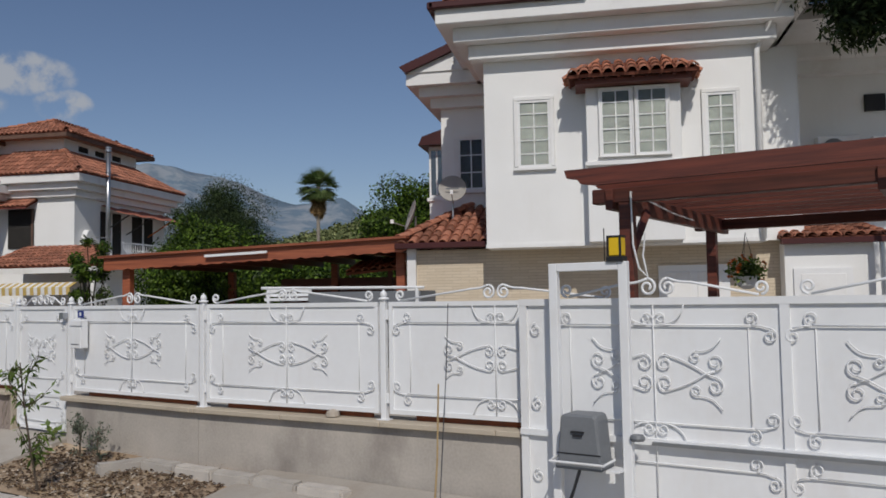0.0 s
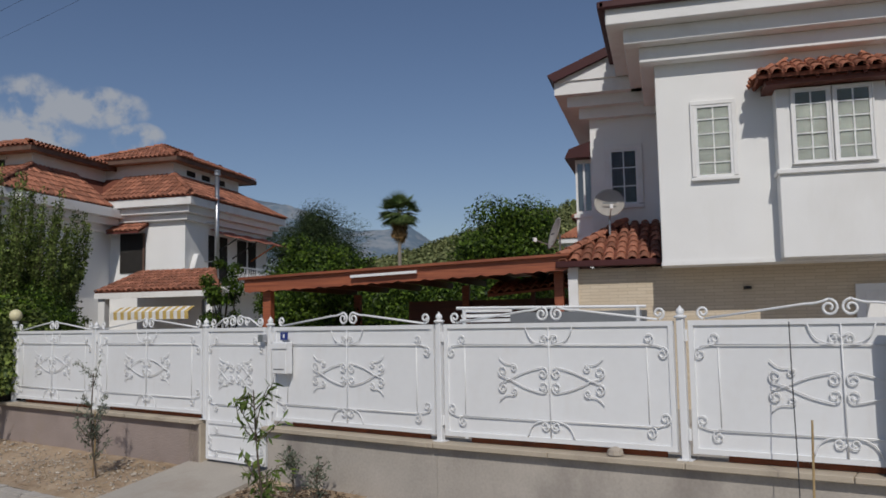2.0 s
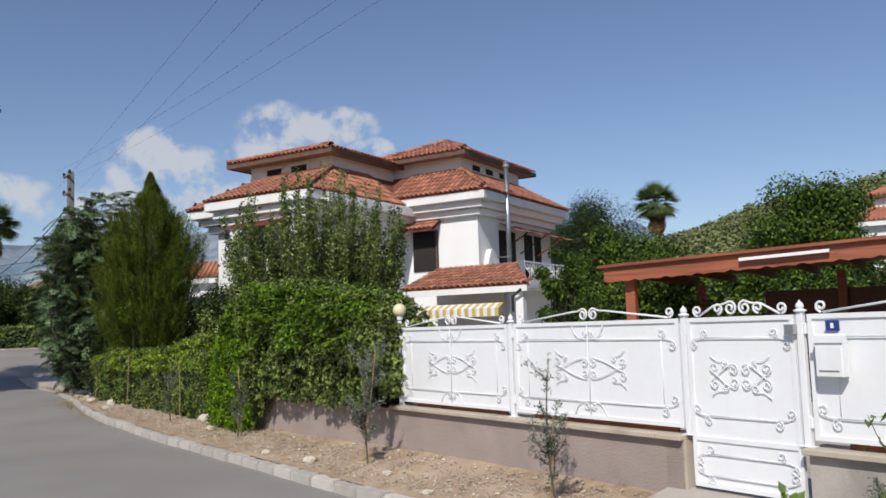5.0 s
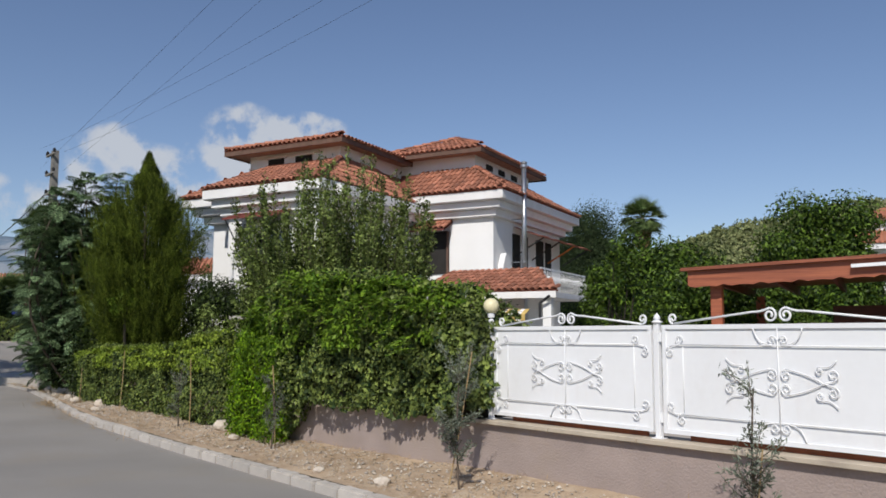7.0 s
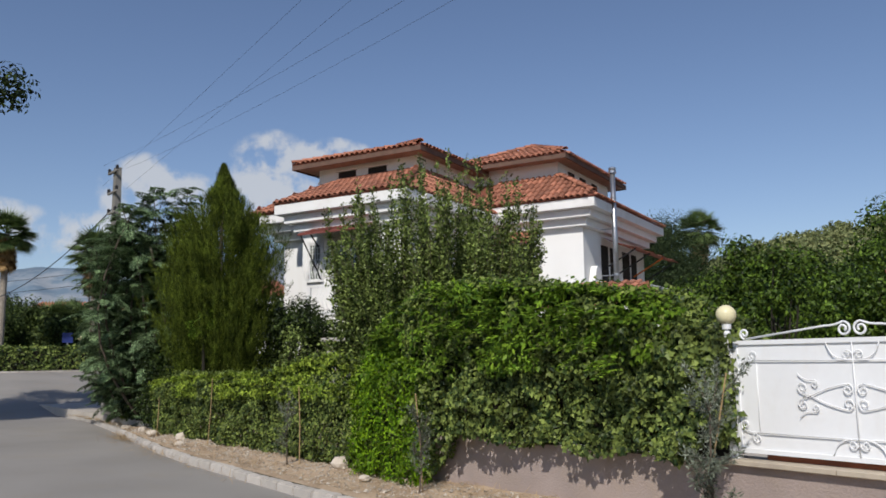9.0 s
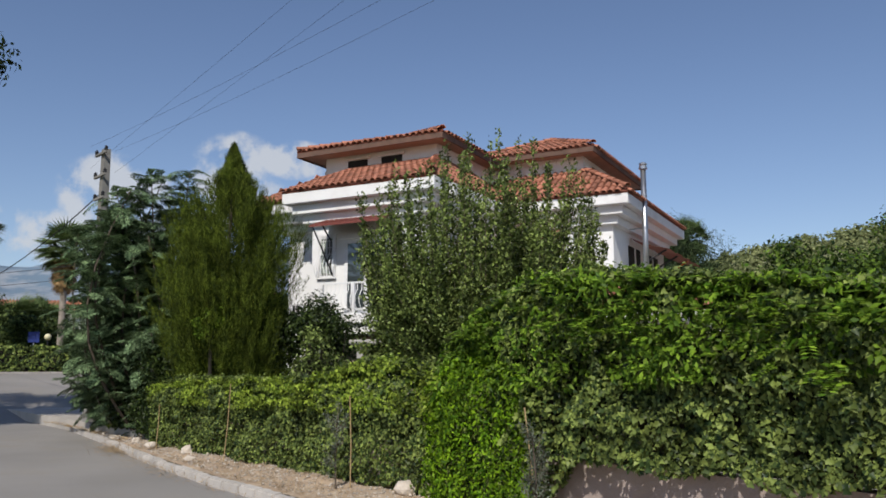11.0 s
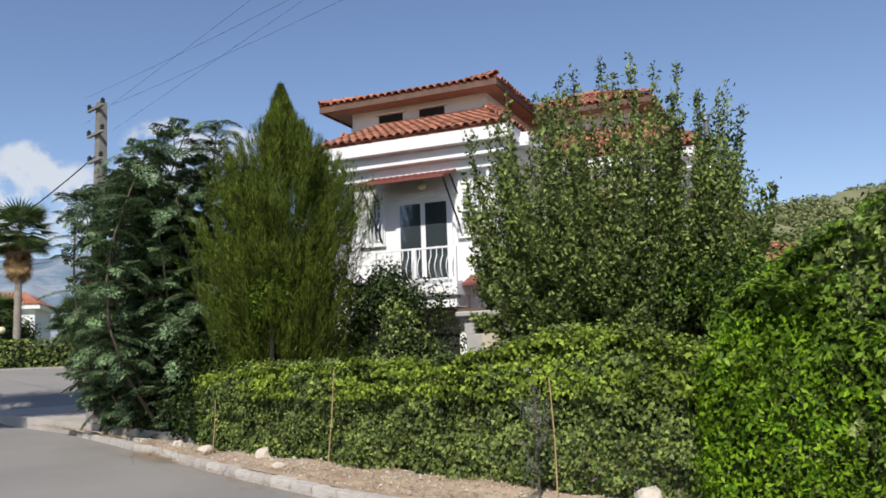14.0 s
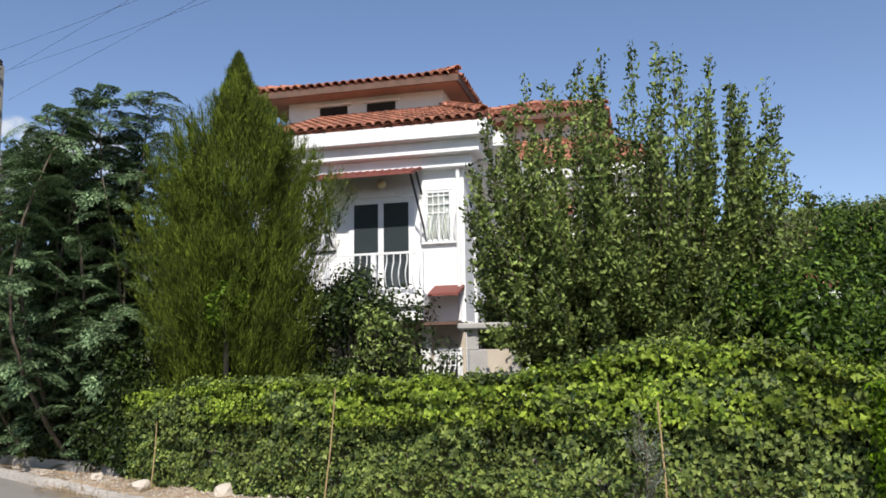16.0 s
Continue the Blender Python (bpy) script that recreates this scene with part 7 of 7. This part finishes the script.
def far_villa(name, label, x, y, z, w, d, h, turn, upper=True):
    ob = thing(name, label, "house", pose(x, y, z, 0, 0, turn), group="distant villas")
    part("wall", box(bmesh.new(), -w / 2, w / 2, 0, d, 0, h), M["white"], ob)
    part("cornice", box(bmesh.new(), -w / 2 - 0.5, w / 2 + 0.5, -0.5, d + 0.5, h, h + 0.4), M["trim"], ob)
    def hip(x0, x1, y0, y1, z0, z1, inset):
        bm = bmesh.new()
        lo = [bm.verts.new(p) for p in ((x0, y0, z0), (x1, y0, z0), (x1, y1, z0), (x0, y1, z0))]
        hi = [bm.verts.new(p) for p in ((x0 + inset, y0 + inset, z1), (x1 - inset, y0 + inset, z1), (x1 - inset, y1 - inset, z1), (x0 + inset, y1 - inset, z1))]
        bm.faces.new(hi)
        for k in range(4):
            bm.faces.new((lo[k], lo[(k + 1) % 4], hi[(k + 1) % 4], hi[k]))
        roof = part("roof", bm, M["farroof"], ob)
        c = 0
        while x0 + 0.15 + c * 0.3 < x1:
            part("roll", tube(bmesh.new(), [(x0 + 0.15 + c * 0.3, y0, z0 + 0.03), (min(max(x0 + 0.15 + c * 0.3, x0 + inset), x1 - inset), y0 + inset, z1 + 0.03)], 0.09, n=5), M["farroof"], roof)
            c += 1
    hip(-w / 2 - 0.6, w / 2 + 0.6, -0.6, d + 0.6, h + 0.4, h + 1.5, 1.7)
    if upper:
        part("upper_wall", box(bmesh.new(), -w / 2 + 1.0, w / 2 - 1.0, 1.0, d - 1.0, h + 1.0, h + 2.1), M["white"], ob)
        part("eave", box(bmesh.new(), -w / 2 + 0.45, w / 2 - 0.45, 0.45, d - 0.45, h + 2.1, h + 2.25), M["fasciawood"], ob)
        hip(-w / 2 + 0.4, w / 2 - 0.4, 0.4, d - 0.4, h + 2.25, h + 3.3, 2.2)
    for k in range(3):
        cx = -w / 2 + w * (k + 0.5) / 3
        for z0 in ((h - 2.1,) if h < 4 else (h - 2.1, h - 4.8)):
            win = part("window", box(bmesh.new(), cx - 0.55, cx + 0.55, -0.05, -0.004, z0, z0 + 1.3), M["pvc"], ob)
            part("pane", box(bmesh.new(), cx - 0.45, cx + 0.45, -0.07, -0.051, z0 + 0.1, z0 + 1.2), M["glass"], win)


M["farroof"] = material("far_clay_roof", (0.43, 0.18, 0.11), 0.9, (0.3, 0.12, 0.07), 1.0, 12.0, 0.2)
far_villa("distant_villa", "white villa with tiered red roofs beyond the trees", -4.6, 66.0, 0.0, 8.0, 8.0, 8.0, 0)
far_villa("distant_villa", "white house with a red roof across the far street", -80.0, 53.0, 1.2, 9.0, 8.0, 5.2, 40, False)
far_villa("distant_villa", "white house with a red roof in the far gardens", -90.0, 45.0, 1.2, 9.0, 8.0, 5.2, 50, False)
far_villa("distant_villa", "white house with an orange roof behind the juniper", -46.0, 39.0, 0.0, 8.0, 8.0, 5.3, 30, False)
far_villa("distant_villa", "white house roof among the far trees", -22.0, 88.0, 0.0, 9.0, 8.0, 5.6, 5, False)
for i, (x, y, z, r, h) in enumerate(((-62.0, 33.0, 1.2, 2.2, 1.7), (-57.0, 37.0, 1.2, 2.0, 1.5), (-64.5, 37.5, 1.2, 2.6, 2.0), (-54.0, 44.0, 1.0, 3.0, 2.4), (-48.0, 47.0, 0.3, 3.4, 2.8), (-40.0, 48.0, 0.0, 3.0, 2.6), (-33.0, 30.0, 0.0, 2.5, 2.3), (-57.5, 31.5, 1.3, 2.0, 1.7), (-56.0, 34.5, 1.3, 1.8, 1.5), (-59.5, 34.0, 1.3, 2.2, 1.9), (-55.5, 27.5, 1.3, 1.6, 1.3), (-36.0, 36.0, 0.0, 3.0, 2.6), (-68.0, 30.0, 1.2, 2.6, 2.2))):
    bush("far_tree", "leafy garden tree beyond the far street", x, y, z, r, r * 0.9, h * (1.3 if x < -53 else 1.0), 9000, 0.19, M["fartree"], 100 + i, "tree", 0.3, 30)
for i, (x, y, r, h) in enumerate(((-30, 62, 4.0, 3.0), (-22, 60, 3.6, 2.6), (-15, 58, 3.6, 2.9), (-9.5, 58, 3.4, 2.7), (-3, 56, 3.4, 2.9), (-34, 66, 4.0, 3.4), (-18, 66, 4.0, 3.3), (-12.5, 50, 2.8, 2.3), (-4.5, 47, 2.8, 2.6), (2.5, 52, 3.5, 3.2), (-26, 54, 3.0, 2.6), (8, 56, 4, 3.2))):
    bush("far_tree", "leafy green tree beyond the gardens", x, y, 0.0, r, r * 0.9, h, 9000, 0.24, M["fartree"], 130 + i, "tree", 0.4, 34)


for i, (x, y, r, h) in enumerate(((-6.2, 23.5, 1.8, 1.2), (-4.2, 22.8, 1.4, 1.1), (-11.5, 24.5, 2.0, 1.7), (-17.0, 36.5, 2.4, 2.4))):
    bush("garden_tree", "leafy dark green garden shrub behind the carport", x, y, 0.3, r, r * 0.9, h, 9000, 0.13, M["citrus"], 160 + i, "tree", 0.2, 30)


# ---- hills and mountain ----
def skyline(name, label, mat, azimuths, elevations, near, far, origin, rough, seed, low=0.0):
    """A range of hills whose skyline rises to the given angles as seen from the street."""
    bm = bmesh.new()
    rows = []
    a0, a1 = azimuths[0], azimuths[-1]
    n = int((a1 - a0) / 0.35)
    for i in range(n + 1):
        az = a0 + (a1 - a0) * i / n
        el = interp(az, azimuths, elevations)
        row = []
        for k in range(9):
            w = k / 8
            r = near + (far - near) * w
            hgt = (low + (math.tan(radians(el)) * far - low) * w ** 0.85) * (1 + rough * noise.noise((az * 0.5, w * 5, seed)) * (1.6 if k < 8 else 0.35) * min(1, w * 3))
            row.append(bm.verts.new((origin[0] + r * math.sin(radians(az)), origin[1] + r * math.cos(radians(az)), hgt + 1.8)))
        row.append(bm.verts.new((origin[0] + far * 1.15 * math.sin(radians(az)), origin[1] + far * 1.15 * math.cos(radians(az)), -5)))
        rows.append(row)
    for a, b in zip(rows, rows[1:]):
        for k in range(9):
            bm.faces.new((a[k], b[k], b[k + 1], a[k + 1]))
    return solo(name, bm, mat, label, "hill", kind="structure", smooth=True)


skyline("backdrop_mountain", "bare mountain range far behind the houses, grey-blue haze put into its colour", M["mountain"], (-100, -75, -58, -50, -40, -33, -30, -27, -25, -23, -21, -18, -15.8, -12, 0, 30, 60), (4, 5.5, 6.0, 6.5, 8.0, 9.0, 8.9, 8.4, 8.0, 7.1, 6.3, 6.9, 5.6, 5.0, 4, 3, 3), 1400, 2300, (-8, 3), 0.12, 5)
HA, HE = (-40, -25, -18, -15, -12.4, -10, -7.2, -4.4, 0, 5, 10, 16, 30, 60), (1.0, 2.5, 4.2, 5.0, 5.9, 6.7, 7.4, 7.8, 8.3, 8.8, 9.3, 9.6, 9.0, 6.0)
skyline("backdrop_hill", "scrub-covered green hill rising behind the gardens", M["hillsoil"], HA, HE, 110, 260, (-8, 3), 0.1, 9)
g = np.random.default_rng(5)
P, N, S = [], [], []
for i in range(2600):
    az, w = g.uniform(-24, 26), g.uniform(0.0, 1.0)
    r = 110 + 150 * w
    el = interp(az, HA, HE)
    hgt = math.tan(radians(el)) * 260 * w ** 0.85 + 1.8
    size = g.uniform(1.2, 2.6)
    c = np.array((-8 + r * math.sin(radians(az)), 3 + r * math.cos(radians(az)), hgt + size * 0.35))
    m = 46
    q = unit(g.normal(0, 1, (m, 3)))
    q[:, 2] = np.abs(q[:, 2])
    P.append(c + q * size * g.uniform(0.6, 1.05, (m, 1))); N.append(q); S.append(np.full(m, size * 0.42))
P, N, S = np.concatenate(P), np.concatenate(N), np.concatenate(S)
n = len(P)
out = unit(N + g.normal(0, 0.4, (n, 3)))
tagged(new("hill_woods", mass("hill_woods", P, unit(np.cross(out, g.normal(0, 1, (n, 3)))), out, S, S * 0.7, M["hill"], 0.1)), "open pine and scrub woods covering the hill", "woods", kind="stuff")
